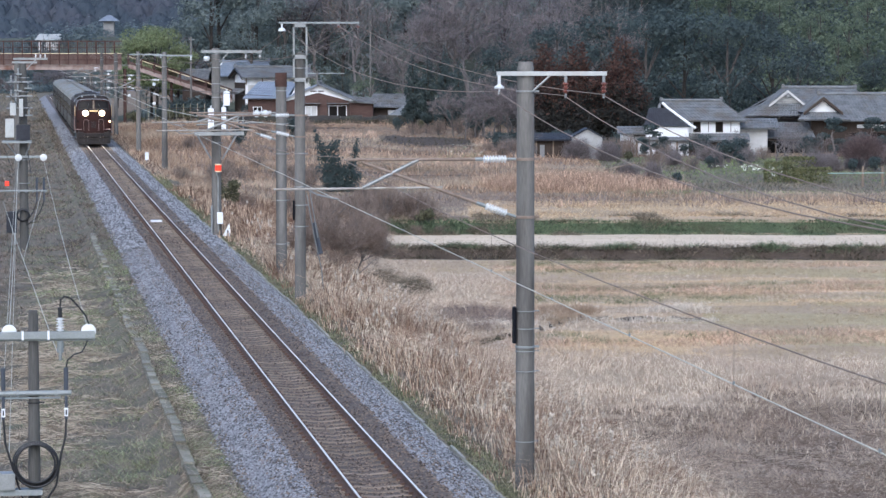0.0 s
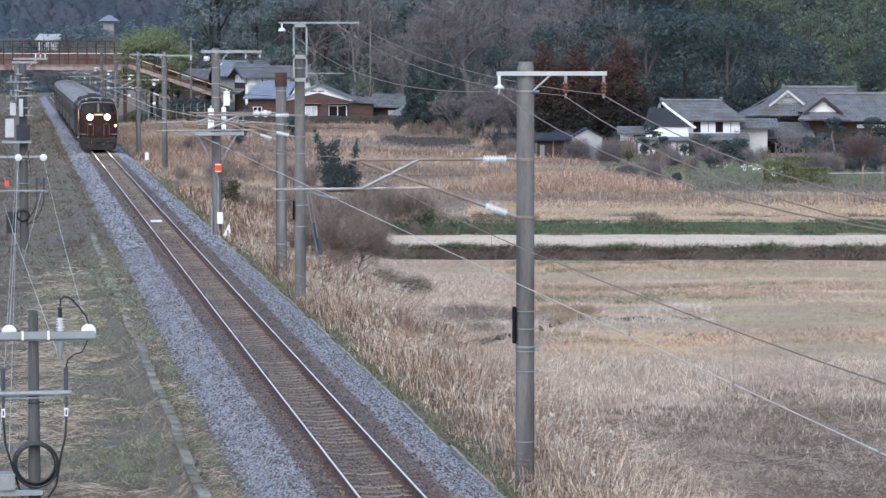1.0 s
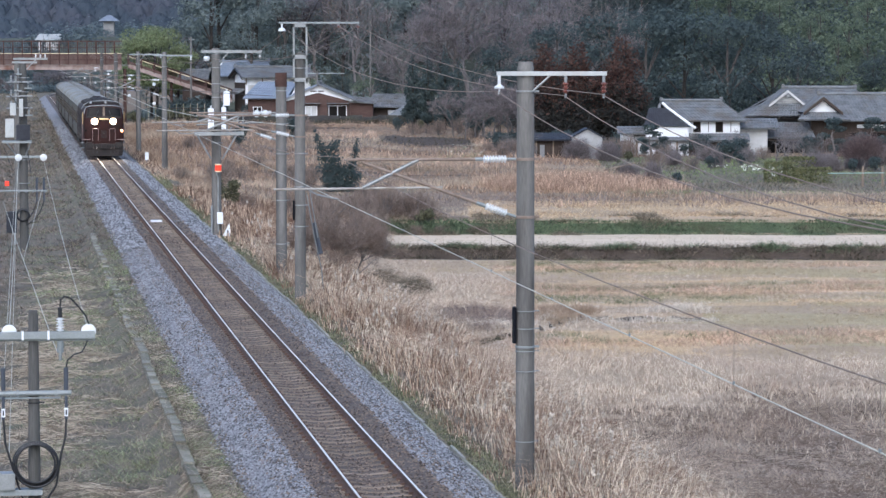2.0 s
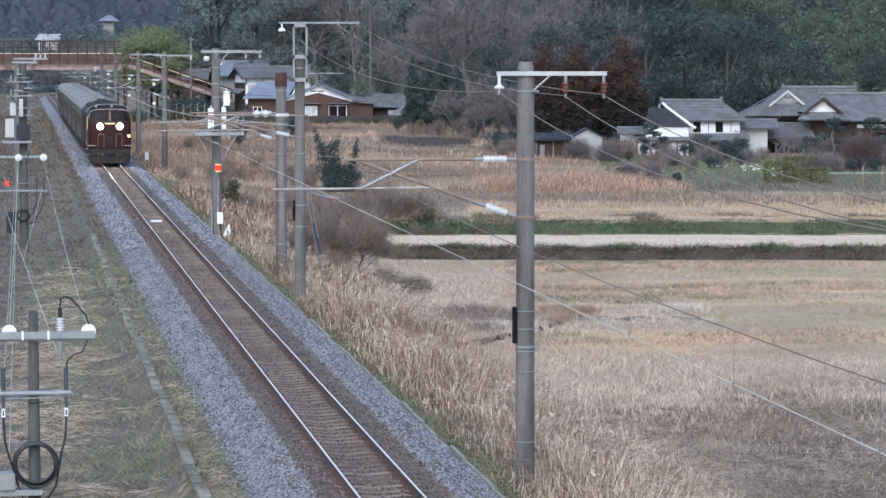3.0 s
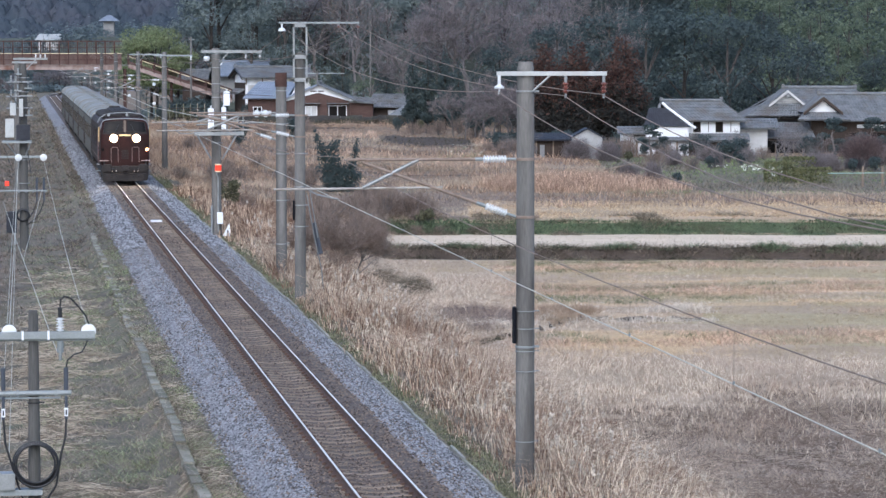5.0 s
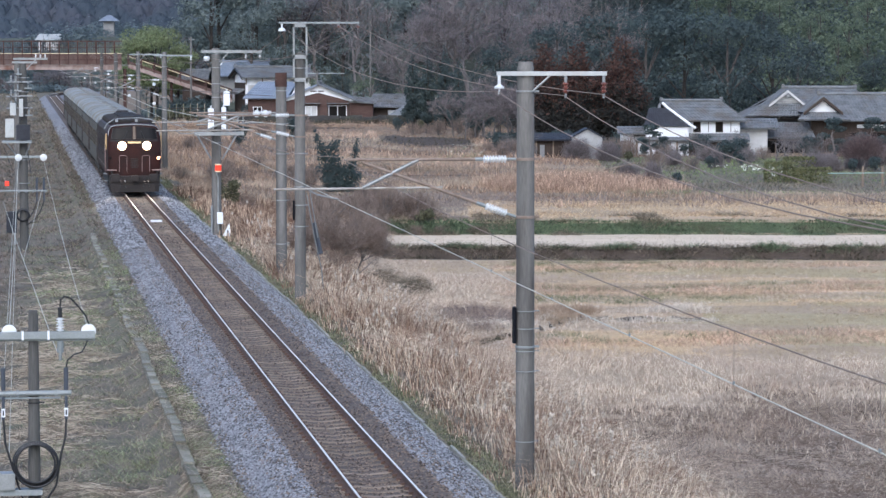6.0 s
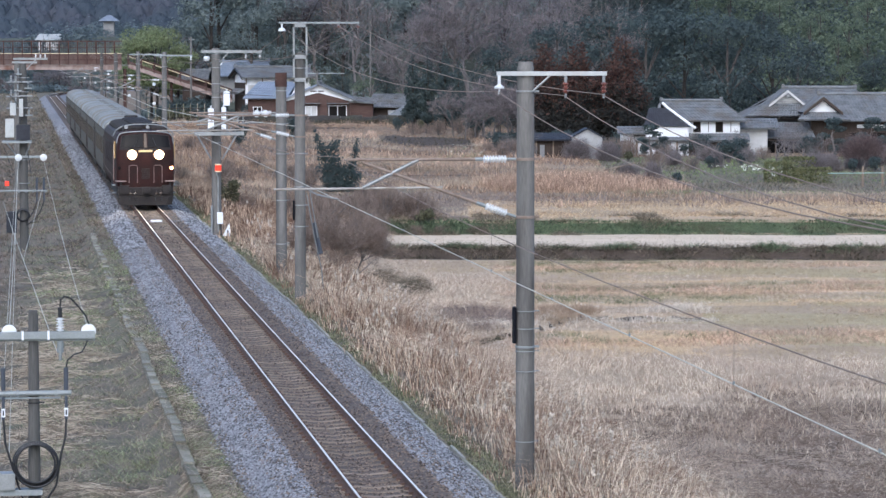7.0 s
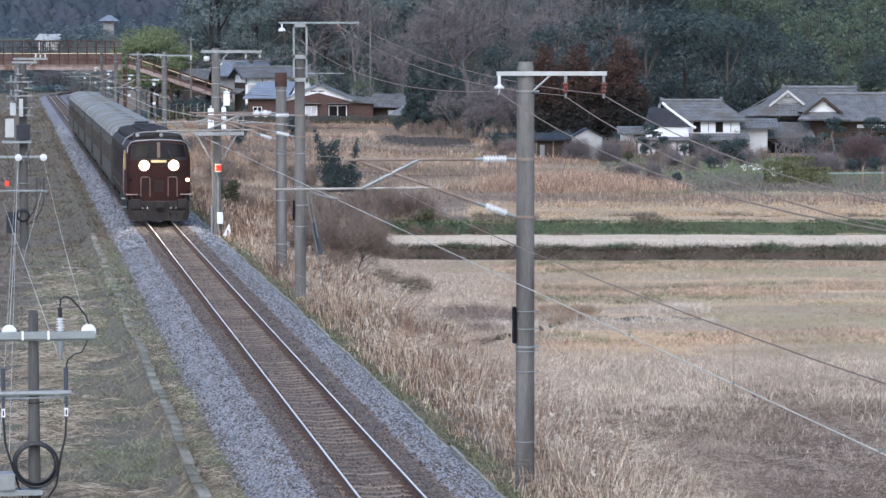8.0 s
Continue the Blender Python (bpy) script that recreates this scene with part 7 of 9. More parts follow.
def bare_tree(h, seed, label, spread_=0.55, depth=5, name="bare_tree", twigs=900, group="woodland trees", mat="twig"):
    """A leafless tree: forking limbs that end in a haze of twigs."""
    r = random.Random(seed)
    t = thing(name, pose(0, 0, 0), label, "tree", group)
    bm = B()
    ends = []

    def grow(p, d, length, rad, level):
        q = p + d * length * 0.5 + Vector((r.uniform(-1, 1), r.uniform(-1, 1), r.uniform(-0.5, 0.5))) * length * 0.07
        e = q + (d + Vector((r.uniform(-1, 1), r.uniform(-1, 1), r.uniform(-0.3, 0.6))) * 0.16).normalized() * length * 0.5
        limb(bm, [p, q, e], rad, rad * 0.62, 6 if level > 2 else 3)
        ends.append((e, (e - q).normalized(), length))
        if level == 0:
            return
        for k in range(3 if level > 1 else 2):
            a = r.uniform(0, 6.28)
            side = Vector((math.cos(a), math.sin(a), r.uniform(-0.1, 0.5)))
            nd = (d * r.uniform(0.55, 1.0) + side * spread_ * r.uniform(0.7, 1.3)).normalized()
            grow(p.lerp(e, r.uniform(0.55, 1.0)) if k else e, nd, length * r.uniform(0.62, 0.82), rad * 0.56, level - 1)

    grow(Vector((0, 0, -0.4)), Vector((r.uniform(-0.08, 0.08), 0, 1)), h * 0.34, h * 0.017, depth)
    part("trunk", bm, M["bark"], t)
    rr = np.random.RandomState(seed)
    pick = [ends[i] for i in rr.randint(len(ends) // 4, len(ends), twigs)]
    P = np.array([tuple(p) for p, _, _ in pick]) + rr.normal(size=(twigs, 3)) * 0.1
    D = np.array([tuple(d) for _, d, _ in pick]) + rr.normal(size=(twigs, 3)) * 0.55
    D /= np.linalg.norm(D, axis=1, keepdims=True)
    ln = h * 0.085 * (0.4 + rr.rand(twigs, 1))
    sd = np.cross(D, rr.normal(size=(twigs, 3)))
    sd /= np.linalg.norm(sd, axis=1, keepdims=True)
    w = h * 0.0016
    v = np.stack([P - sd * w, P + sd * w, P + D * ln + rr.normal(size=(twigs, 3)) * 0.08], 1)
    c = finish("crown", v.reshape(-1, 3), np.arange(3 * twigs).reshape(-1, 3), M[mat])
    c.parent = t
    return t


def shrub(w, h, seed, mat, label, n=500, size=0.12, name="shrub", twiggy=False, group="garden shrubs"):
    """A low bush of stems and leaf sprays, or of bare twigs."""
    r = random.Random(seed)
    t = thing(name, pose(0, 0, 0), label, "shrub", group)
    bm = B()
    lumps = []
    for i in range(9):
        a, q = r.uniform(0, 6.28), r.uniform(0, 0.36) * w
        z = h * r.uniform(0.35, 0.75)
        lumps.append((q * math.cos(a), q * math.sin(a), z, w * r.uniform(0.13, 0.22), h * r.uniform(0.15, 0.25)))
        limb(bm, [(0.06 * math.cos(a), 0.06 * math.sin(a), -0.2), (q * 0.5 * math.cos(a), q * 0.5 * math.sin(a), z * 0.6), (q * math.cos(a), q * math.sin(a), z)], 0.03 * h, 0.008 * h, 5)
    part("stem", bm, M["bark"], t)
    if twiggy:
        rr = np.random.RandomState(seed)
        ang, up = rr.rand(n) * 6.28, rr.rand(n) ** 0.8
        bulge = 1 + 0.16 * np.sin(3 * ang + seed) + 0.12 * np.sin(7 * ang + 5 * up + seed)
        q = 0.5 * w * np.sqrt(1 - (up * 0.97) ** 2) * bulge
        e = np.stack([q * np.cos(ang), q * np.sin(ang), h * (0.12 + 0.88 * up * (1 + 0.10 * np.sin(5 * ang)))], 1) * (0.5 + 0.5 * rr.rand(n, 1) ** 0.5)
        e += rr.normal(size=(n, 3)) * 0.04 * w
        a = e * 0.6 + rr.normal(size=(n, 3)) * w * 0.07
        a[:, 2] = np.maximum(a[:, 2], 0.02)
        sd = np.cross(e - a, rr.normal(size=(n, 3)))
        sd /= np.linalg.norm(sd, axis=1, keepdims=True)
        v = np.stack([a - sd * size, a + sd * size, e], 1)
        c = finish("crown", v.reshape(-1, 3), np.arange(3 * n).reshape(-1, 3), M[mat])
    else:
        v, f = leaf_quads(lumps, n, size, seed, shell=0.5)
        c = finish("crown", v, f, M[mat])
    c.parent = t
    return t


def ground_z(x, y):
    return float(height(np.array([x], float), np.array([y], float))[0])


def plant(proto, x, y, turn, scale, used):
    """Puts a copy on the ground; the first one is the prototype itself."""
    m = pose(x, y, ground_z(x, y) - 0.05, 0, 0, turn) @ Matrix.Diagonal((scale, scale, scale, 1))
    if proto.name not in used:
        used.add(proto.name)
        proto.matrix_basis = m
        return proto
    ob = copy_thing(proto, pose(x, y, ground_z(x, y) - 0.05, 0, 0, turn))
    ob.scale = (scale, scale, scale)
    return ob


used = set()
DARK = [broadleaf(14, 1, "leaf_dark", "dark evergreen tree in dense hillside woodland"), broadleaf(15, 2, "leaf_mid", "green broadleaf evergreen tree on the hillside"),
        broadleaf(13, 3, "leaf_mid", "green broadleaf evergreen tree on the hillside"), conifer(16, 4, "leaf_dark", "tall dark cedar on the hillside", 5200, 0.19, spray=0.16)]
BAMBOO = broadleaf(11, 9, "leaf_bamboo", "yellow-green bamboo clump by the footbridge", 8000, "bamboo", 0.15)
OLIVE = [broadleaf(10, 5, "leaf_olive", "yellow-green bamboo clump with feathery tops", 1900, "bamboo", 0.19), broadleaf(11, 6, "leaf_dark", "green broadleaf evergreen tree on the hillside")]
FAR = [broadleaf(14, 10, "leaf_far", "haze-tinted blue-green tree in the far valley wood", 800, "far_tree", 0.4), conifer(14, 11, "leaf_far", "haze-tinted blue-green cedar in the far valley wood", 700, 0.2, "far_conifer", spray=0.3)]
BARE = [bare_tree(14, 7, "tall leafless tree with grey-brown limbs before the dark wood", 0.6), bare_tree(12, 8, "leafless tree with a haze of fine twigs", 0.7, twigs=2600),
        bare_tree(17, 12, "great leafless tree with long spreading limbs", 0.75, twigs=3200)]

SMALL_BARE = bare_tree(12, 13, "leafless tree with a haze of fine twigs", 0.7, 4, twigs=4200)
BROWN = [broadleaf(14, 14, "leaf_brown", "purple-brown leafless oak with dense twigs", 3600, "brown_tree", 0.15), broadleaf(12, 15, "leaf_brown", "purple-brown leafless oak with dense twigs", 3200, "brown_tree", 0.15)]
GOLD = broadleaf(9, 16, "leaf_gold", "tree keeping a few faded autumn leaves", 1500, "autumn_tree", 0.12)
rnd = random.Random(5)
# the wood on the hillside, row behind row
for row, a0 in enumerate((362, 368, 376, 386, 400, 418)):
    half = 0.155 * a0 + 10
    b = (-29.5 if a0 < 372 else -33.0) + rnd.uniform(0, 3)
    while b < half:
        aa = a0 + rnd.uniform(-3, 3)
        p = field(aa, b)
        px = b / aa
        if row > 3 and px < 0.06:
            b += 4.0
            continue
        if px > 0.076:
            pool = OLIVE[:1] if rnd.random() < 0.6 else OLIVE
            sc = rnd.uniform(0.55, 0.8)
        elif px < -0.045:
            pool = DARK[1:3] if rnd.random() < (0.8 if px < -0.062 else 0.75) else BROWN
            sc = rnd.uniform(0.75, 1.05)
        elif px < 0.04:
            pool = DARK[1:3] if row > 0 and rnd.random() < 0.6 else BARE[:2] if rnd.random() < 0.75 else BROWN
            sc = rnd.uniform(0.75, 1.1)
        else:
            pool = DARK[::3]
            sc = rnd.uniform(0.9, 1.25)
        plant(rnd.choice(pool), p.x, p.y, rnd.uniform(0, 360), sc, used)
        b += rnd.uniform(3.2, 5.6) * (1 + row * 0.06)
# undergrowth all over the slope
ur = np.random.RandomState(15)
ua, ub = 353 + 130 * ur.rand(2600) ** 1.4, -34 + 118 * ur.rand(2600)
ux, uy = EYE.x + ua * FWD.x + ub * SIDE.x, ua * FWD.y + ub * SIDE.y
uz = height(ux, uy)
uh, uw = 1.0 + ur.rand(2600), 1.2 + 1.3 * ur.rand(2600)
sunny = ub / ua > 0.068
for m, n, mat, label in ((~sunny, 21000, "leaf_mid", "dense green undergrowth below the hillside trees"), (sunny, 16000, "leaf_olive", "olive bamboo grass and scrub over the hillside")):
    v, f = leaf_quads(np.stack([ux, uy, uz + 0.8, uh, uw], 1)[m], n, 0.27, 16, shell=0.6, lift=0.9)
    tagged(finish("undergrowth", v, f, M[mat]), label, "undergrowth", kind="stuff")
# dense bamboo grass and bushes rising over the open side of the hill
tr = np.random.RandomState(206)
ua = 358 + 95 * tr.rand(1500) ** 1.2
ub = ua * (0.064 + 0.095 * tr.rand(1500))
ux, uy = EYE.x + ua * FWD.x + ub * SIDE.x, ua * FWD.y + ub * SIDE.y
uh, uw = 1.2 + 1.6 * tr.rand(1500), 1.2 + 1.6 * tr.rand(1500)
olive = tr.rand(1500) < 0.72
for m, n, mat in ((olive, 40000, "leaf_olive"), (~olive, 16000, "leaf_dark")):
    v, f = leaf_quads(np.stack([ux, uy, height(ux, uy) + 1.2 + 1.5 * tr.rand(1500), uh, uw], 1)[m], n, 0.25, 207, shell=0.5, lift=0.7)
    tagged(finish("undergrowth", v, f, M[mat]), "dense olive bushes over the open hillside", "undergrowth", kind="stuff")
# dark understory closing the foot of the wood behind the farmstead
nr = np.random.RandomState(204)
ua, ub = 347 + 14 * nr.rand(420), 6 + 30 * nr.rand(420)
ux, uy = EYE.x + ua * FWD.x + ub * SIDE.x, ua * FWD.y + ub * SIDE.y
v, f = leaf_quads(np.stack([ux, uy, height(ux, uy) + 0.5 + 5.5 * nr.rand(420) ** 1.3, 1.0 + 0.9 * nr.rand(420), 1.1 + 1.1 * nr.rand(420)], 1), 34000, 0.2, 205, shell=0.6, lift=0.6)
tagged(finish("undergrowth", v, f, M["leaf_dark"]), "dense dark evergreen understory behind the farmstead", "undergrowth", kind="stuff")
# low scrub over the knoll far up the valley
ua, ub = 572 + 121 * ur.rand(1300), -128 + 80 * ur.rand(1300)
near_hut = (ua < 652) & (np.abs(ub + 70.5) < 7)
ux, uy = EYE.x + ua * FWD.x + ub * SIDE.x, ua * FWD.y + ub * SIDE.y
k = ur.rand(len(ua), 2)
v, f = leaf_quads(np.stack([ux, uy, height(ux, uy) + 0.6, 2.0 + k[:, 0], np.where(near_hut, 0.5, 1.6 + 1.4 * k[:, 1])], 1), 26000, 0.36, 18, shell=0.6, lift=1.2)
tagged(finish("far_scrub", v, f, M["leaf_far"]), "haze-tinted blue-green scrub over the knoll far up the valley", "scrub", kind="stuff")
# the canopy of the far ridge: crown beside crown, uneven in height and width, with leaf sprays over it
cr = np.random.RandomState(141)
ta, tb = 797 + 85 * cr.rand(900), -165 + 100 * cr.rand(900)
tw, tt = 1.5 + 2.2 * cr.rand(900), 1.5 + 3.2 * cr.rand(900)
ca_, cb_ = np.meshgrid(np.arange(800, 880, 0.55), np.arange(-160, -70, 0.5), indexing="ij")
lift_ = np.zeros(ca_.shape)
for k in range(900):
    d2 = ((ca_ - ta[k]) ** 2 + (cb_ - tb[k]) ** 2) / tw[k] ** 2
    lift_ = np.maximum(lift_, tt[k] * np.clip(1 - d2, 0, 1) ** 0.7)
cz = 7.5 + 120 * np.clip((ca_ - 820) / 430, 0, 1) ** 0.8 + lift_ + 0.4 * cr.normal(size=ca_.shape)
ci = np.arange(ca_.size).reshape(ca_.shape)
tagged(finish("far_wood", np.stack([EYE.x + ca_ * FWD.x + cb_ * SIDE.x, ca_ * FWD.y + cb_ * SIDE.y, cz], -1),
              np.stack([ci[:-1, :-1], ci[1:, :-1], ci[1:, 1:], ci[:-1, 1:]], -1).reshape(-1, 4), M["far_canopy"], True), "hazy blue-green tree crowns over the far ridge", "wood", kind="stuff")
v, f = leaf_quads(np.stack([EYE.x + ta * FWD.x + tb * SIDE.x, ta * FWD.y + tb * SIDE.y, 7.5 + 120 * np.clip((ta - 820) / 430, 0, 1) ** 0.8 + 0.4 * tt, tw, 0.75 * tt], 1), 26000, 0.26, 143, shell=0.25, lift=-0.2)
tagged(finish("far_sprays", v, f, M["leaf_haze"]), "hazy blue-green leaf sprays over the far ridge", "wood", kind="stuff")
# leafless scrub and a roof on the knoll below the hut
for k in range(26):
    p = field(rnd.uniform(588, 604), rnd.uniform(-84, -54))
    plant(BROWN[1], p.x, p.y, rnd.uniform(0, 360), rnd.uniform(0.3, 0.5), used)
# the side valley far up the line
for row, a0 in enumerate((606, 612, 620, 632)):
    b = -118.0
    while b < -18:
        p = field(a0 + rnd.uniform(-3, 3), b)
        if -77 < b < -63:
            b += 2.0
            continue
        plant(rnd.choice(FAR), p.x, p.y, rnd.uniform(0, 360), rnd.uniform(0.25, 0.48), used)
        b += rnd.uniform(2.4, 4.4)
for a0, b0, b1 in ((420, -49, -31), (440, -52, -36), (500, -58, -40), (520, -80, -72)):
    b = b0
    while b < b1:
        p = field(a0 + rnd.uniform(-4, 4), b)
        plant(rnd.choice(DARK[2:3] + [SMALL_BARE]), p.x, p.y, rnd.uniform(0, 360), rnd.uniform(0.3, 0.5), used)
        b += rnd.uniform(2.5, 4.5)
# bamboo by the footbridge
for a, b in ((360, -36.0), (364, -34.8), (358, -33.6), (362, -32.2), (370, -36.8), (360, -31.2), (366, -33.4)):
    p = field(a, b)
    plant(BAMBOO, p.x, p.y, rnd.uniform(0, 360), rnd.uniform(0.92, 1.08) * (0.8 if b > -32.6 else 1.0), used)
for a, b in ((372, -14.4), (374, -12.2), (378, -10.8)):
    p = field(a, b)
    plant(GOLD, p.x, p.y, rnd.uniform(0, 360), 1.35, used)
# great bare trees before the wood
for a, b, s, k in ((344, 2.8, 1.0, 2), (348, 9.5, 0.95, 0), (340, -4.0, 0.8, 1), (352, 15.0, 1.05, 2), (350, -8.5, 0.85, 0)):
    p = field(a, b)
    plant(BARE[k], p.x, p.y, rnd.uniform(0, 360), s, used)
for a, b, s in ((322, -1.6, 0.5), (320, 0.2, 0.55), (325, -3.2, 0.5), (318, 1.6, 0.45)):
    p = field(a, b)
    plant(DARK[3], p.x, p.y, rnd.uniform(0, 360), s, used)
# olive trees behind the brown house, leafless thicket beside the shed
for a, b, s in ((345, -14.0, 0.5), (347, -11.5, 0.55), (345, -9.0, 0.5), (348, -6.5, 0.55), (346, -4.2, 0.45), (349, -16.5, 0.55), (343, -2.0, 0.5)):
    p = field(a, b)
    plant(OLIVE[1] if s > 0.5 else OLIVE[0], p.x, p.y, rnd.uniform(0, 360), s, used)
for a, b, s in ((300, 1.0, 0.5), (298, 3.2, 0.55), (296, 5.0, 0.58), (292, 6.6, 0.52), (302, 7.5, 0.66), (304, 4.0, 0.66), (290, 4.0, 0.42), (299, 6.4, 0.6), (294, 2.2, 0.45), (297, 8.6, 0.55)):
    p = field(a, b)
    plant(SMALL_BARE, p.x, p.y, rnd.uniform(0, 360), s, used)
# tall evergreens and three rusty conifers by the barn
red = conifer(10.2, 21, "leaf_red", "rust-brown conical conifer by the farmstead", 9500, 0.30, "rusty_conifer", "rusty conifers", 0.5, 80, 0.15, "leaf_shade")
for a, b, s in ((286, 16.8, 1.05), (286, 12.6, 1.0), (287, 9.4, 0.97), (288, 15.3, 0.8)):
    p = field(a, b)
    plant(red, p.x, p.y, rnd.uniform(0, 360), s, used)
for a, b, s in ((300, 20, 0.95), (304, 24, 1.0), (300, 28, 0.95), (306, 33, 0.85), (318, 37, 0.8), (312, 17, 1.0), (322, 12, 0.9), (318, 28, 1.0), (325, 6, 0.7)):
    p = field(a, b)
    plant(DARK[0], p.x, p.y, rnd.uniform(0, 360), s, used)

# thickets along the field edges
dk = shrub(3.0, 2.6, 31, "leaf_dark", "dark evergreen thicket at the field edge", 900, 0.12, group="field thickets")
md = shrub(2.6, 2.0, 32, "bush_olive", "green bush at the field edge", 1000, 0.11, group="field thickets")
br = shrub(3.0, 2.2, 33, "shrub_twig", "leafless brown brushwood at the field edge", 620, 0.014, twiggy=True, group="field thickets")
for a0, a1, b0, b1, n, pool in ((338, 350, -30, 12, 40, (dk, dk, md, br)), (262, 272, 3.5, 11, 8, (br, br, br)), (268, 280, 5, 20, 10, (dk, br)), (300, 326, -6, 4, 12, (dk, br, md)),
                                (178, 192, -5.5, -1.5, 9, (br,)), (163, 178, -9, -3.5, 16, (br,)), (178.0, 180.0, -4, -0.5, 4, (br,)), (190, 235, -18, -9, 8, (br,)), (270, 276, 4, 13, 12, (dk, br, dk)), (276, 283, 7, 18, 16, (dk,)), (264, 270, 13, 18, 6, (dk, br)), (300, 335, -54, -49, 7, (br,)), (331, 339, -34.5, -24, 26, (dk, dk, md)), (262, 270, 20, 40, 6, (br, dk)), (206, 220, -12, -4, 4, (br,)), (240, 258, 11, 20, 5, (br, br, md)), (254, 264, 22, 42, 8, (br, md, dk, br)), 
                                (262, 300, -24, -12, 14, (br, br, dk, br))):
    for _ in range(n):
        p = field(rnd.uniform(a0, a1), rnd.uniform(b0, b1))
        plant(rnd.choice(pool), p.x, p.y, rnd.uniform(0, 360), rnd.uniform(0.5, 1.0), used)
for a, b, q in ((338.5, -29.3, 1.1), (338, -28.0, 1.2), (338.6, -26.8, 1.15), (338, -25.6, 1.1), (337, -30.5, 1.0)):
    p = field(a, b)
    plant(dk, p.x, p.y, 70 * a, q, used)
# the dark bushes in mid-field and the fuzzy leafless shrub by the masts
small = thing("small_tree", at_field(203.6, -7.7), "shaggy dark evergreen tree leaning over among dry grass", "tree")
lean = [(-0.85, 0, 4.1, 0.16, 0.3), (-0.7, 0, 3.6, 0.3, 0.4), (-0.45, 0.1, 3.0, 0.42, 0.45), (0.3, 0, 3.0, 0.5, 0.4), (0.55, 0.1, 3.3, 0.3, 0.3), (-0.3, 0, 2.4, 0.5, 0.5), (0.35, 0.1, 2.2, 0.6, 0.6), (0.0, 0, 1.6, 0.7, 0.6),
        (0.7, 0, 1.4, 0.7, 0.6), (1.3, 0, 1.2, 0.6, 0.5), (1.95, 0, 3.3, 0.2, 0.35), (1.9, 0, 2.8, 0.3, 0.4), (1.75, 0.1, 2.2, 0.36, 0.5), (1.6, 0, 1.6, 0.5, 0.5), (1.9, 0, 1.0, 0.5, 0.5),
        (0.2, 0, 0.8, 0.8, 0.5), (1.0, 0, 0.6, 0.8, 0.5), (0.3, 0, 0.2, 0.7, 0.4), (1.5, 0, 0.3, 0.7, 0.4)]
bm = B()
for x0, x1, x2, x3, z3 in ((0.2, 0.0, -0.4, -0.85, 4.2), (0.4, 0.5, 0.45, 0.5, 3.4), (1.5, 1.6, 1.75, 1.95, 3.5), (0.9, 1.1, 1.3, 1.4, 1.6)):
    limb(bm, [(x0, 0, -0.3), (x1, 0, z3 * 0.3), (x2, 0, z3 * 0.65), (x3, 0, z3)], 0.07, 0.015, 5)
part("trunk", bm, M["dark_bark"], small)
v, f = leaf_quads(lean, 9500, 0.07, 41, shell=0.9)
c = finish("crown", v, f, M["leaf_dark"])
c.parent = small
fuzz = bare_tree(4.3, 42, "fuzzy leafless brown shrub beside the reeds", 0.85, 5, "bare_shrub", 9000, "bare shrubs", "shrub_twig")
for x, y, turn, s in ((7.0, 121.0, 30, 1.0), (5.9, 121.8, 200, 0.9)):
    ob = plant(fuzz, x, y, turn, s, used)
    ob.location.z -= 0.75
low_bush = shrub(2.8, 1.0, 60, "brush_twig", "low tangled olive-brown brushwood among the reeds", 1300, 0.012, "brushwood", True, "lineside bushes")
for a, b, s in ((139.0, -2.2, 0.85), (141.0, -1.5, 0.9), (142.5, -3.0, 1.0)):
    p = field(a, b)
    plant(low_bush, p.x, p.y, 40 * a, s, used)
olive_bush = shrub(1.7, 2.0, 59, "bush_olive", "shaggy brown-green bush beside the line", 2200, 0.06, "bush", group="lineside bushes")
plant(olive_bush, 4.9, 163.0, 60, 0.95, used)
plant(br, 6.0, 164.5, 10, 0.6, used)
# garden: clipped hedges, pruned pines, flowers, washing pole
hedge = thing("hedge", at_field(223, 24.0), "clipped yellow-green hedge before the farmhouse", "hedge")
hr = np.random.RandomState(51)
for x0, x1, y0, y1, h in ((-0.3, 1.7, 0.0, 1.3, 1.45), (1.2, 3.4, 1.2, 2.4, 1.75), (1.8, 4.4, -0.7, 0.5, 1.05)):
    n = 2600
    side = hr.randint(0, 3, n)
    p = np.stack([x0 + (x1 - x0) * hr.rand(n), y0 + (y1 - y0) * hr.rand(n), h * hr.rand(n)], 1)
    p[side == 0, 1] = y0
    p[side == 1, 2] = h
    p[(side == 2) & (hr.rand(n) < 0.5), 0] = x0
    p += hr.normal(size=(n, 3)) * 0.045
    v, f = leaf_quads(np.stack([p[:, 0], p[:, 1], p[:, 2], 0 * p[:, 0] + 0.05, 0 * p[:, 0] + 0.05], 1), n, 0.07, 51, shell=0.5, lift=0.5)
    c = finish("clipped_block", v, f, M["leaf_hedge"])
    c.parent = hedge
pine = thing("garden_pine", pose(0, 0, 0), "cloud-pruned garden pine before the farmhouse", "tree", "garden pines")
bm = B()
limb(bm, [(0, 0, -0.3), (0.15, 0, 1.0), (-0.1, 0, 2.0), (0.1, 0, 3.2)], 0.13, 0.05)
for x, z in ((0.8, 1.5), (-0.8, 2.0), (0.6, 2.6)):
    limb(bm, [(0, 0, z - 0.3), (x * 0.6, 0, z - 0.1), (x, 0, z)], 0.05, 0.02, 5)
part("trunk", bm, M["bark"], pine)
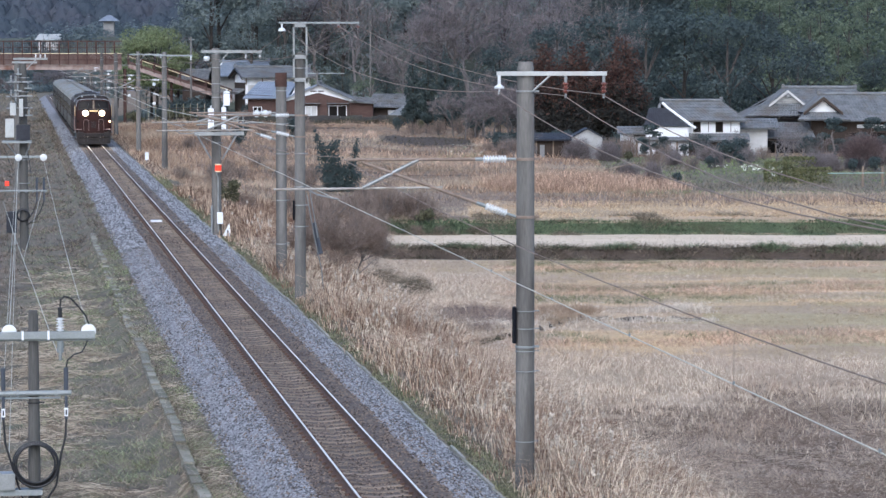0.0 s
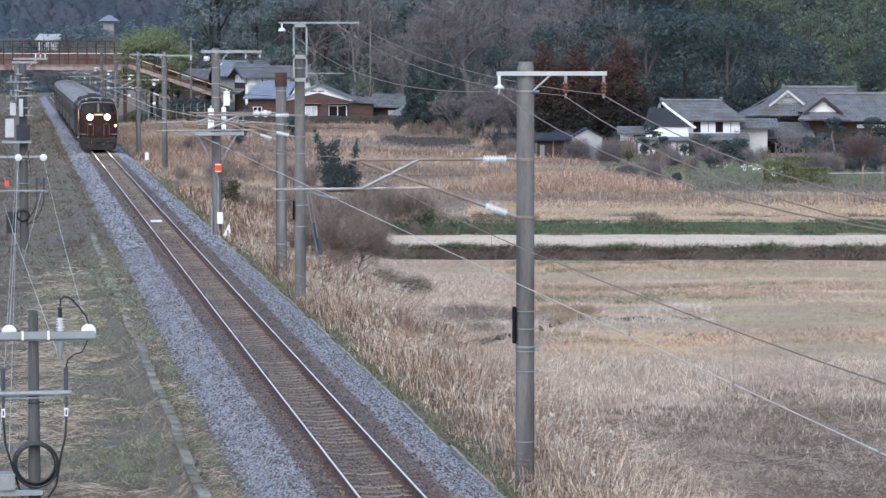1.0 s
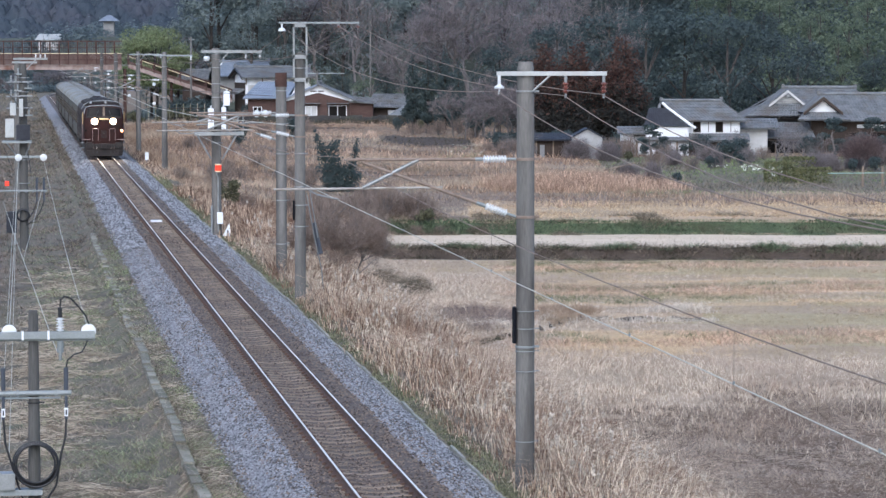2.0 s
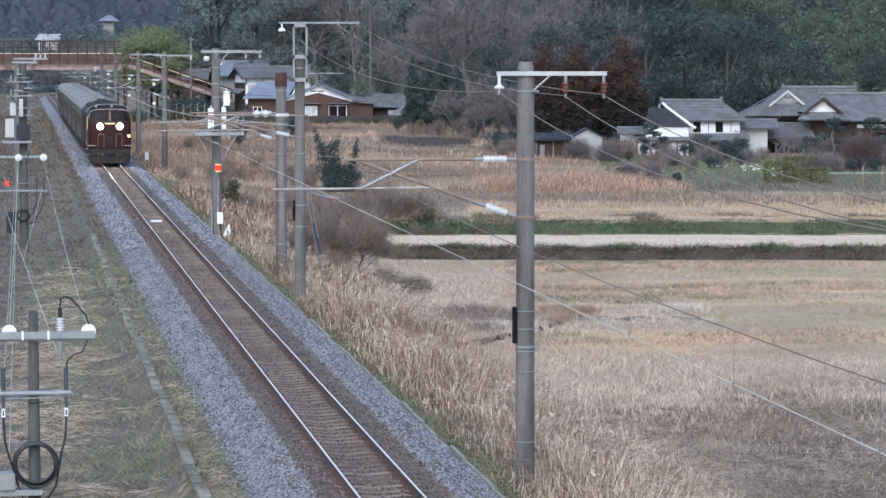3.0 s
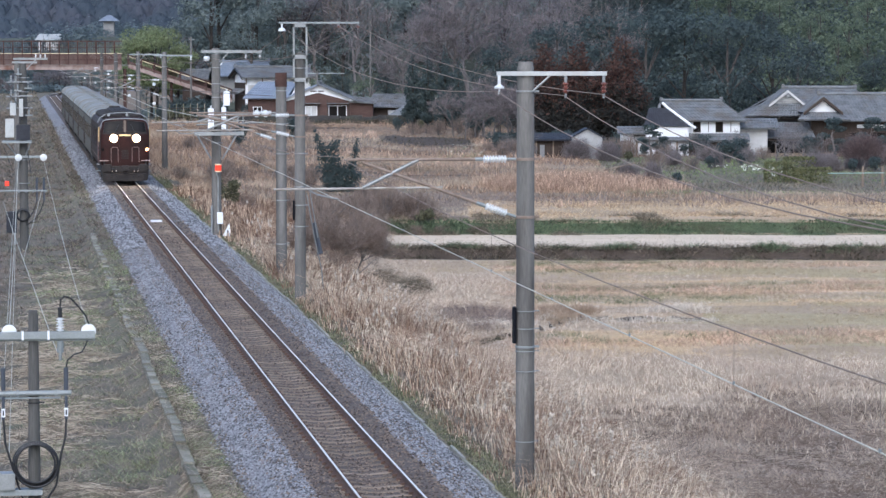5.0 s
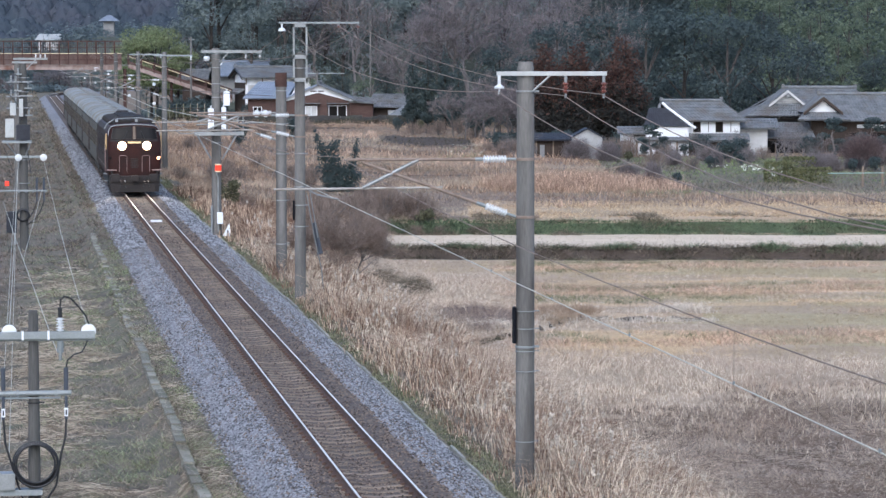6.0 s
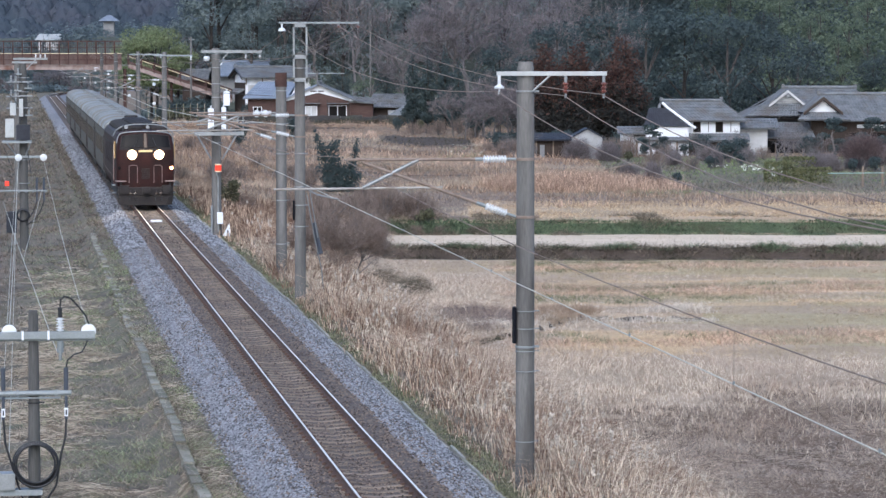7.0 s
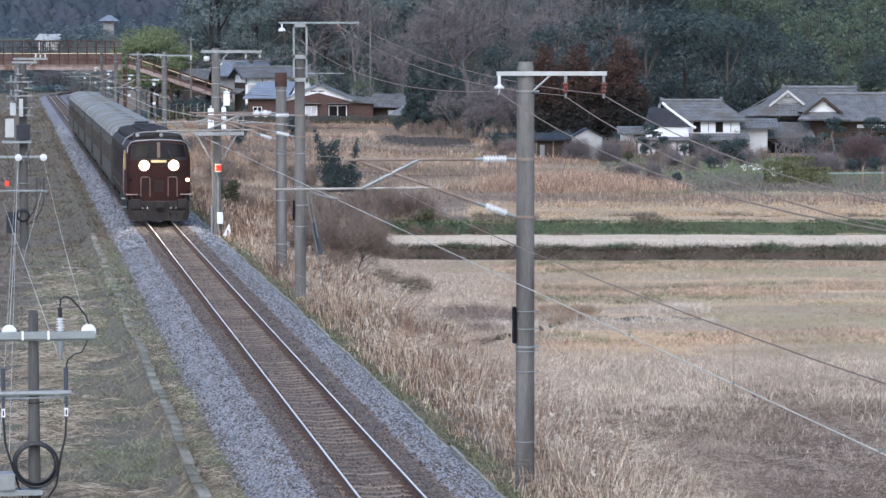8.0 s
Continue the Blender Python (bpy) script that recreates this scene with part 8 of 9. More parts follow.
v, f = leaf_quads([(0.8, 0, 1.6, 0.65, 0.25), (-0.8, 0.1, 2.1, 0.6, 0.25), (0.6, 0, 2.7, 0.55, 0.25), (0.1, 0, 3.35, 0.7, 0.32), (-0.3, -0.3, 2.9, 0.45, 0.22)], 1100, 0.11, 52)
c = finish("foliage", v, f, M["leaf_dark"])
c.parent = pine
for a, b, s in ((262, 33.5, 1.0), (263, 37.0, 1.0), (262, 38.5, 0.9), (256, 17.4, 0.9), (258, 18.6, 0.6)):
    p = field(a, b)
    plant(pine, p.x, p.y, rnd.uniform(-30, 30), s, used)
redbush = shrub(2.9, 2.0, 53, "twig", "rounded leafless garden shrub of fine grey-brown twigs", 3200, 0.012, twiggy=True)
for a, b, s in ((240, 28.8, 0.75), (243, 30.8, 0.8), (247, 34.0, 1.1), (250, 36.5, 1.1), (244, 33.0, 0.8), (226, 13.7, 0.8), (254, 31.0, 0.7), (238, 29.2, 0.85), (239, 30.3, 0.8), (258, 22.5, 0.8), (256, 25.5, 0.7), (258, 14.0, 1.0), (262, 11.5, 1.1)):
    p = field(a, b)
    plant(redbush, p.x, p.y, rnd.uniform(0, 360), s, used)
maple = shrub(4.4, 2.3, 57, "maple_twig", "spreading garden tree with dense dark reddish twigs", 4200, 0.011, "garden_maple", True)
maple.matrix_basis = at_field(240, 33.2, 20, 0.95)
trunk = B()
limb(trunk, [(0.05, 0, -1.3), (0, 0.05, -0.4), (0.1, 0, 0.6)], 0.14, 0.09)
part("trunk", trunk, M["bark"], maple)
for a, b, s in ((236, 31.8, 0.55), (237, 33.6, 0.6), (238, 35.2, 0.65), (216, 16.6, 0.5), (244, 21.5, 0.5), (250, 24.5, 0.5)):
    p = field(a, b)
    plant(dk, p.x, p.y, rnd.uniform(0, 360), s, used)
round_bush = shrub(1.8, 1.9, 58, "twig", "rounded leafless shrub of fine purplish twigs", 3600, 0.009, "shrub", True)
for a, b, s in ((220, 15.1, 1.0), (246, 22.0, 0.9), (250, 19.0, 0.85)):
    p = field(a, b)
    plant(round_bush, p.x, p.y, rnd.uniform(0, 360), s, used)
cherry = bare_tree(4.0, 54, "small leafless garden tree", 0.8, 4, "garden_tree", 500, "garden trees")
for a, b, s in ((236, 19.5, 0.8), (240, 24.0, 0.75), (246, 27.0, 1.0), (238, 17.0, 0.9), (262, 31.0, 1.1), (262, 8.0, 0.95), (258, 6.0, 0.8), (258, 21.5, 0.9), (261, 24.8, 1.0), (255, 28.6, 1.05), (250, 31.5, 1.0), (264, 29.0, 1.2)):
    p = field(a, b)
    plant(cherry, p.x, p.y, rnd.uniform(0, 360), s, used)
rack = thing("washing_pole", at_field(216, 27.3), "pale green washing pole on posts in the garden", "washing pole")
bm = B()
tube(bm, (0, 0, 0.98), (4.0, 0, 1.02), 0.028, n=8)
part("pole", bm, plain("pale_green_pole", (0.30, 0.42, 0.37), 0.5), rack)
for x in (2.5, 3.9):
    bm = B()
    tube(bm, (x, 0.08, -0.3), (x, 0.08, 1.5), 0.09, n=8)
    part("post", bm, M["timber"], rack)


# ---- grasses ----
def blades(name, x, y, h, w, lean, material, seed, label, droop=0.5, bent=True):
    """Blades standing on the ground, each a bent sliver, or a straight one where they are far off."""
    r = np.random.RandomState(seed)
    n = len(x)
    z = height(x, y) - 0.02
    a = r.rand(n) * 6.28
    tilt = lean * (0.3 + r.rand(n))
    dx, dy = np.cos(a) * tilt * h, np.sin(a) * tilt * h
    b = r.rand(n) * 6.28
    sx, sy = np.cos(b) * w / 2, np.sin(b) * w / 2
    tip = np.stack([x + dx * (1 + droop), y + dy * (1 + droop), z + h * (1 - droop * 0.35 * r.rand(n))], 1)
    foot = [np.stack([x - sx, y - sy, z], 1), np.stack([x + sx, y + sy, z], 1)]
    if bent:
        m = np.stack([x + dx * 0.4, y + dy * 0.4, z + h * 0.62], 1)
        sd = np.stack([sx * 0.8, sy * 0.8, 0 * sx], 1)
        v = np.stack([*foot, m + sd, m - sd, tip], 1)
        base = 5 * np.arange(n)[:, None]
        f = np.concatenate([base + np.array([[0, 1, 2]]), base + np.array([[0, 2, 3]]), base + np.array([[3, 2, 4]])], 1).reshape(-1, 3)
    else:
        v = np.stack([*foot, tip], 1)
        f = np.arange(3 * n).reshape(-1, 3)
    return tagged(finish(name, v.reshape(-1, 3), f, M[material]), label, "grass", kind="stuff")


def sow(n, a0, a1, seed, test, power=1.0, margin=1.5):
    """Places over the fields, a0 to a1 metres up the valley, tufted."""
    r = np.random.RandomState(seed)
    m = n * 3
    a = a0 + (a1 - a0) * r.rand(m) ** power
    half = 0.1475 * a + margin
    b = (r.rand(m) * 2 - 1) * half
    x = EYE.x + a * FWD.x + b * SIDE.x
    y = a * FWD.y + b * SIDE.y
    ok = test(a, b, x, y) & (r.rand(m) < half / half.max())
    x, y = x[ok][:n], y[ok][:n]
    return x, y, r


def tufts(x, y, per, spread_, r):
    """Blades gathered into tufts."""
    n = len(x)
    return np.repeat(x, per) + r.normal(size=n * per) * spread_, np.repeat(y, per) + r.normal(size=n * per) * spread_


def r_edge(x, y):
    return np.clip(ripple(x, y, 0.9, 175), -1, 1)


def patchy(x, y, k, seed, gain=1.0):
    return np.clip(0.5 + gain * ripple(x, y, k, seed), 0, 1)


# near field: matted grey at the near end, pale and upright, a ditch, short ochre and olive streaks up to the far bank
def field_zone(x, y, r):
    """0 tall straw, 1 matted grey, 2 short ochre, 3 short olive, 4 short straw."""
    a = (x - EYE.x) * FWD.x + y * FWD.y
    b = (x - EYE.x) * SIDE.x + y * SIDE.y
    w = a + 3.5 * ripple(x * 0.5, y, 0.3, 55) + 1.0 * r.normal(size=len(x))
    c = b + 2.6 * ripple(x, y, 0.45, 56) + 0.8 * r.normal(size=len(x))
    streak = np.sin(w * 0.85 + 2.6 * ripple(x * 0.35, y, 0.16, 54)) + 0.5 * np.sin(w * 2.1 + 0.3 * c)
    zone = np.where(w < 83 + 1.25 * np.clip(b, 0, 14) + 9 * ripple(x, y, 0.4, 53) + 7 * r.normal(size=len(x)), 1, 0)
    zone = np.where((w > 112.5) & (w < 134), np.where(c > 11, 3, np.where(w < 123, 2, 4)), zone)
    zone = np.where((w >= 134) & (c > 4), np.where(streak > 0.55, 2, np.where(streak < -0.25, 3, 4)), zone)
    zone = np.where((w >= 150) & (c <= 4), 4, zone)
    zone = np.where((w >= 155), np.where(c > 0, 3, 4), zone)
    return np.where((c < 4) & (w < 134) & (zone != 1), 0, zone), b


x, y, r = sow(31000, 60, 161.8, 61, lambda a, b, x, y: (x > 7.5) & ~((np.abs(a - ditch_line(b)) < 1.0) & (b > 1.2) & (b < 10.5)))
zone, bb = field_zone(x, y, r)
base_h = np.choose(zone, [0.40, 0.20, 0.09, 0.11, 0.17])
th = np.repeat((0.05 + base_h * (0.35 + 0.65 * patchy(x, y, 0.3, 62, 0.9)) * (0.4 + 0.6 * patchy(x, y, 0.9, 63, 0.8))) * (0.6 + 0.8 * r.rand(len(x))), 5)
zn = np.repeat(zone, 5)
x, y = tufts(x, y, 5, 0.08, r)
hh, far_ = th * (0.5 + 0.9 * r.rand(len(x))), (y > 100) | (r.rand(len(x)) > 0.6)
for k, mat in enumerate(("straw", "straw_grey", "straw_ochre", "straw_olive", "straw")):
    for isfar in (False, True):
        m = (zn == k) & (far_ == isfar)
        if m.sum():
            blades("dry_field_grass", x[m], y[m], hh[m], 0.007 + 0.00014 * y[m], (0.6, 1.3, 1.4, 1.2, 0.8)[k], mat, 64 + k, "pale dead winter grass over the fallow field", 0.7, not isfar)
# thatch of fallen stems lying between the tufts
x, y, r = sow(56000, 60, 163, 75, lambda a, b, x, y: (x > 7.0) & (ripple(x, y, 0.6, 57) > -0.3) & ~((np.abs(a - ditch_line(b)) < 0.9) & (b > 1.2) & (b < 10.5)))
zone, bb = field_zone(x, y, r)
for k, mat in enumerate(("straw", "straw_grey", "straw_ochre", "straw_olive", "straw")):
    m = zone == k
    blades("fallen_thatch", x[m], y[m], 0.04 + 0.06 * r.rand(m.sum()), 0.010 + 0.0001 * y[m], 4.0, mat, 67, "pale fallen stems matted over the field", 0.6, False)
# streaks of rusty grass and dull olive clumps over the short field
x, y, r = sow(46000, 112, 161, 191, lambda a, b, x, y: (b > 2.5) & (np.abs(a - ditch_line(b)) > 1.5) & (ripple(x * 0.22, y, 0.5, 192) > 0.15))
blades("rusty_grass", x, y, 0.12 + 0.26 * r.rand(len(x)) * patchy(x, y, 0.9, 194, 1.0), 0.028, 0.8, "straw_rust", 195, "rusty dry grass in streaks over the short field", 0.7, False)
x, y, r = sow(6000, 112, 161, 196, lambda a, b, x, y: (b > 3.5) & (np.abs(a - ditch_line(b)) > 1.5) & (ripple(x * 0.25, y, 0.42, 197) + 0.4 * ripple(x, y, 1.3, 198) > 0.34))
x, y = tufts(x, y, 9, 0.14, r)
blades("olive_clumps", x, y, 0.1 + 0.26 * r.rand(len(x)), 0.022, 0.7, "kerb_green", 199, "dull olive clumps of living grass in the fallow field", 0.6, False)
# bleached clumps along the ditch
x, y, r = sow(2600, 117, 134, 58, lambda a, b, x, y: (b > -0.5) & (b < 11.5) & (np.abs(a - ditch_line(b) - 0.8) > 1.1) & (np.abs(a - ditch_line(b) - 0.8) < 3.2) & (ripple(x, y, 0.8, 59) > -0.05))
x, y = tufts(x, y, 16, 0.16, r)
blades("ditch_grass", x, y, 0.12 + 0.3 * r.rand(len(x)), 0.022, 1.0, "straw_pale", 60, "bleached grass clumps along the field ditch", 1.1)
# dark blades for the hollow where the ditch turns towards the line, with bleached grass below it
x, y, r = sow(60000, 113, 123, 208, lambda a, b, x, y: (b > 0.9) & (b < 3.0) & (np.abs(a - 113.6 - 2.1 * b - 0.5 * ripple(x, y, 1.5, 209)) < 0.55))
# the blades' colour supplies the darkness of the hollow
blades("ditch_weeds", x, y, 0.1 + 0.16 * r.rand(len(x)), 0.03, 0.8, "bank_straw", 210, "dark blades standing in for the dark hollow of the ditch", 0.6, False)
x, y, r = sow(30000, 111, 122, 211, lambda a, b, x, y: (b > 0.9) & (b < 3.6) & (np.abs(a - 111.4 - 2.1 * b - 0.8 * ripple(x, y, 1.1, 212)) < 0.9))
blades("ditch_grass", x, y, 0.06 + 0.14 * r.rand(len(x)), 0.028, 1.6, "straw_pale", 213, "bleached grass lying below the ditch", 1.1, False)
# a russet clump and dark dead weeds by the ditch
x, y, r = sow(6000, 124, 134, 32, lambda a, b, x, y: (np.hypot(a - 129.5, (b - 5.0) * 2.2) < 3.4 + ripple(x, y, 1.0, 31)))
x, y = tufts(x, y, 7, 0.16, r)
blades("russet_clump", x, y, 0.15 + 0.35 * r.rand(len(x)), 0.024, 0.7, "red_reed", 30, "russet grass clump beside the field ditch", 0.8, False)
x, y, r = sow(8000, 118, 137, 29, lambda a, b, x, y: (np.hypot(a - 127.5, (b - 1.2) * 3.0) < 5.5 + 2 * ripple(x, y, 0.8, 28)))
x, y = tufts(x, y, 9, 0.16, r)
blades("dead_weeds", x, y, 0.12 + 0.35 * r.rand(len(x)), 0.02, 0.6, "weed", 27, "dark withered weeds beside the reeds", 0.6, False)
# tall reeds on the bank beside the line, in clumps that thin out towards the field
x, y, r = sow(16000, 52, 178, 68, lambda a, b, x, y: (x > 2.62 + 0.3 * ripple(y, x * 0, 0.5, 69)) & (x < 10.5 + 1.5 * ripple(y, y * 0, 0.1, 70)), 1.1, 12)
th = np.repeat((0.35 + 0.9 * patchy(x, y, 0.35, 71, 0.9)) * (0.6 + 0.6 * r.rand(len(x))) * np.clip((x - 2.2) / 1.0, 0.35, 1) * np.clip((12.5 - x) / 4, 0.35, 1), 7)
x, y = tufts(x, y, 7, 0.09, r)
blades("dry_reeds", x, y, th * (0.5 + 0.6 * r.rand(len(x))), 0.009 + 0.00012 * y, 0.65, "reed", 72, "tall dry brown reeds along the railway bank", 1.3)
x, y, r = sow(52000, 52, 130, 98, lambda a, b, x, y: (x > 2.7) & (x < 10.5) & (ripple(x, y, 0.9, 52) > -0.12), 1.2, 12)
blades("arching_reeds", x, y, (0.55 + 0.75 * patchy(x, y, 0.35, 71, 0.9)) * np.clip((x - 2.5) / 1.4, 0.3, 1), 0.015 + 0.0001 * y, 0.8, "reed_pale", 99, "pale arching reed leaves over the railway bank", 2.2)
x, y, r = sow(1700, 60, 128, 214, lambda a, b, x, y: (x > 3.6) & (x < 9.5) & (ripple(x, y, 0.7, 215) > 0.05), 1.1, 12)
th = np.repeat(0.75 + 0.5 * r.rand(len(x)), 9)
x, y = tufts(x, y, 9, 0.1, r)
blades("russet_stems", x, y, th * (0.6 + 0.4 * r.rand(len(x))), 0.011 + 0.0001 * y, 0.35, "russet_stem", 216, "upright russet stems in clumps among the reeds", 0.3, False)
x, y, r = sow(2600, 54, 150, 151, lambda a, b, x, y: (x > 3.3) & (x < 8.5) & (ripple(x, y, 0.6, 152) > 0.0), 1.1, 12)
v, f = leaf_quads(np.stack([x, y, height(x, y) + 0.55 + 0.6 * r.rand(len(x)), 0 * x + 0.035, 0 * x + 0.11], 1), 9000, 0.035, 153, shell=0.9)
tagged(finish("seed_heads", v, f, M["plume"]), "pale fluffy seed heads above the dry reeds", "grass", kind="stuff")
# middle and far fields: russet grass, taller in a mound
x, y, r = sow(105000, 161, 335, 73, lambda a, b, x, y: (x > 3.6) & ((a > 178.4) | (b < -2.8)) & ~((a > 208) & (a < 266) & (b > 13)) & ~((a > 275) & (a < 297) & (b > -6.0) & (b < 3.0)))
mound = np.exp(-(((x - 33) / 7) ** 2 + ((y - 214) / 9) ** 2))
lay = 0.5 + 0.5 * np.sin((x * FWD.x + y * FWD.y) * 0.33 + 4.0 * ripple(x * 0.4, y, 0.06, 74))
tall = patchy(x, y, 0.09, 75, 0.8) * (0.4 + 0.6 * lay) + 0.5 * (x < 12)
hh = (0.10 + 0.55 * tall + 1.0 * mound) * (0.4 + 0.9 * r.rand(len(x)))
ra, rb = (x - EYE.x) * FWD.x + y * FWD.y, (x - EYE.x) * SIDE.x + y * SIDE.y
pale = (ra < 197 + 4 * ripple(x, y, 0.3, 42)) & (rb > 1.5 + 2 * ripple(x, y, 0.3, 40) + r.normal(size=len(x)))
blades("russet_grass", x[~pale], y[~pale], hh[~pale], 0.047, 0.6, "red_reed", 76, "russet dry grass on the upper fields", 0.5, False)
blades("straw_grass", x[pale], y[pale], 0.5 * hh[pale], 0.05, 0.8, "straw_ochre", 77, "short straw-coloured grass above the green bank", 0.5, False)
x, y, r = sow(24000, 177.6, 198, 36, lambda a, b, x, y: (b > 1.5) & (ripple(x, y, 0.5, 35) > -0.7))
for mat, m in (("straw_ochre", r.rand(len(x)) < 0.55), ("red_reed", r.rand(len(x)) < 0.5)):
    blades("straw_grass", x[m], y[m], 0.06 + 0.16 * r.rand(m.sum()) * patchy(x[m], y[m], 0.8, 34, 0.9), 0.05, 0.9, mat, 33, "short straw-coloured grass above the green bank", 0.5, False)
# rust-coloured stands and dark withered weeds across the upper fields
x, y, r = sow(26000, 182, 332, 131, lambda a, b, x, y: (x > 6) & ~((a > 275) & (a < 297) & (b > -6.0) & (b < 3.0)) & ~((a > 205) & (a < 268) & (b > 12.5)) & (ripple(x * 0.35, y, 0.16, 132) > 0.18))
blades("rusty_grass", x, y, (0.2 + 0.4 * patchy(x, y, 0.5, 133, 1.0)) * (0.5 + r.rand(len(x))), 0.05, 0.5, "straw_rust", 134, "rust-coloured dry grass in broad patches", 0.5, False)
x, y, r = sow(26000, 180, 330, 135, lambda a, b, x, y: (x > 6) & ~((a > 275) & (a < 297) & (b > -6.0) & (b < 3.0)) & ~((a > 205) & (a < 268) & (b > 12.5)) & (ripple(x * 0.3, y, 0.2, 136) > 0.3))
blades("dead_weeds", x, y, (0.2 + 0.5 * patchy(x, y, 0.6, 137, 1.0)) * (0.5 + r.rand(len(x))), 0.045, 0.6, "weed", 138, "dark withered weeds in bands across the upper fields", 0.6, False)
x, y, r = sow(19000, 200, 228, 139, lambda a, b, x, y: (np.hypot((x - 34) / 8, (y - 213) / 9) < 1.0 + 0.3 * ripple(x, y, 0.6, 140)))
blades("rusty_mound", x, y, (0.7 + 0.8 * np.exp(-(((x - 33) / 6) ** 2 + ((y - 214) / 8) ** 2))) * (0.35 + 0.75 * r.rand(len(x))), 0.03, 0.9, "straw_rust", 141, "tall rust-coloured grass over a low mound", 0.9)
# ragged brush and dry tufts over the green bank
x, y, r = sow(15000, 175.4, 180.5, 143, lambda a, b, x, y: (b > -5) & (ripple(x, y, 1.1, 144) + 0.5 * ripple(x, y, 0.35, 145) > 0.15 + 0.25 * (b > 5)))
blades("bank_dry_grass", x, y, 0.1 + 0.4 * r.rand(len(x)) * patchy(x, y, 1.2, 146, 1.1), 0.05, 0.9, "rank", 147, "dull dry grass hanging over the green bank", 0.7, False)
for k in range(15):
    p = field(rnd.uniform(175.6, 179.6), rnd.uniform(-4.5, 5.5))
    plant(rnd.choice((low_bush, br, low_bush, md)), p.x, p.y, rnd.uniform(0, 360), rnd.uniform(0.28, 0.55), used)
# banks
x, y, r = sow(9000, 162.9, 164.4, 104, lambda a, b, x, y: (b > -3))
blades("bank_face_grass", x, y, 0.05 + 0.3 * r.rand(len(x)) * patchy(x, y, 1.4, 106, 1.2), 0.05, 1.0, "bank_straw", 105, "dark withered grass hanging over the earth bank", 0.8, False)
x, y, r = sow(21000, 175.8, 177.9, 77, lambda a, b, x, y: (b > -4) & (ripple(x, y, 1.6, 78) > -0.8))
left_end = ((x - EYE.x) * SIDE.x + y * SIDE.y) < 4.5
hh = 0.06 + 0.3 * r.rand(len(x)) * patchy(x, y, 1.3, 51, 1.0)
for m, mat, k in ((left_end, "green_turf", 1.7), (~left_end, "green_turf", 1.0)):
    blades("bank_grass", x[m], y[m], k * hh[m], 0.05, 0.8, mat, 79, "green grass on the terrace bank", 0.6, False)
x, y, r = sow(4200, 162.6, 165.0, 107, lambda a, b, x, y: (b > -4) & (ripple(x, y, 1.2, 108) > 0.1))
blades("bank_top_tufts", x, y, 0.1 + 0.35 * r.rand(len(x)), 0.045, 0.9, "rank", 109, "dull tufts breaking the edge of the earth bank", 0.8, False)
x, y, r = sow(6000, 163.8, 165.0, 80, lambda a, b, x, y: (b > -3) & (ripple(x, y, 0.9, 81) > -0.1))
blades("bank_top_grass", x, y, 0.04 + 0.5 * r.rand(len(x)) * patchy(x, y, 1.6, 103, 1.2) ** 2, 0.05, 0.8, "green_turf", 82, "tufts of green grass along the bank top", 0.6, False)
x, y, r = sow(3500, 164.5, 176, 83, lambda a, b, x, y: (b > -3))
blades("stubble_grass", x, y, 0.05 + 0.08 * r.rand(len(x)), 0.04, 0.5, "straw", 84, "short pale stubble", 0.3, False)
x, y, r = sow(22000, 207, 268, 85, lambda a, b, x, y: (b > 12.5))
ga_, gb_ = (x - EYE.x) * FWD.x + y * FWD.y, (x - EYE.x) * SIDE.x + y * SIDE.y
lawn = (ripple(x * 0.6, y, 0.25, 86) + 0.5 * r.normal(size=len(x)) * 0.4 + 1.0 * ((ga_ > 238) & (ga_ < 262) & (gb_ > 20) & (gb_ < 29.5)) - 0.3 * (ga_ < 222)) > 0.05
blades("garden_grass", x[lawn], y[lawn], 0.08 + 0.15 * r.rand(lawn.sum()), 0.06, 0.8, "lawn", 87, "green garden grass before the farmhouse", 0.5, False)
blades("garden_grass", x[~lawn], y[~lawn], 0.08 + 0.25 * r.rand((~lawn).sum()), 0.06, 0.8, "rank", 187, "brown withered garden grass before the farmhouse", 0.5, False)
x, y, r = sow(900, 228, 244, 88, lambda a, b, x, y: (b > 17) & (b < 28) & (ripple(x, y, 0.5, 89) > 0.25))
v, f = leaf_quads([(px, py, ground_z(px, py) + 0.3, 0.12, 0.12) for px, py in zip(x[:110], y[:110])], 420, 0.05, 90)
tagged(finish("daffodils", v, f, M["petal"]), "pale flowers in clumps across the garden grass", "flowers", kind="stuff")


x, y, r = sow(5200, 274, 298, 165, lambda a, b, x, y: (b > -6.5) & (b < 3.6) & (np.abs(a - 286 + 2 * ripple(x, y, 0.3, 166)) > 9.5 * (1 - np.clip(np.abs(b + 1.4) / 5.5, 0, 1) ** 2) - 3 * r_edge(x, y)))
blades("russet_grass", x, y, 0.15 + 0.3 * r.rand(len(x)), 0.05, 0.7, "red_reed", 167, "russet grass closing over the tilled strip", 0.5, False)
x, y, r = sow(2600, 275, 297, 168, lambda a, b, x, y: (b > -6) & (b < 3))
blades("tilled_clods", x, y, 0.05 + 0.16 * r.rand(len(x)), 0.12, 0.8, "bank_straw", 169, "dark clods and withered stalks on the tilled strip", 0.4, False)
x, y, r = sow(9000, 218, 250, 171, lambda a, b, x, y: ((np.abs(a - 237 - 1.5 * ripple(x, y, 0.2, 172)) < 1.2) & (b > -7) & (b < 4.5)) | ((np.abs(a - 222 - 1.5 * ripple(x, y, 0.25, 173)) < 1.0) & (b > -13) & (b < -2)))
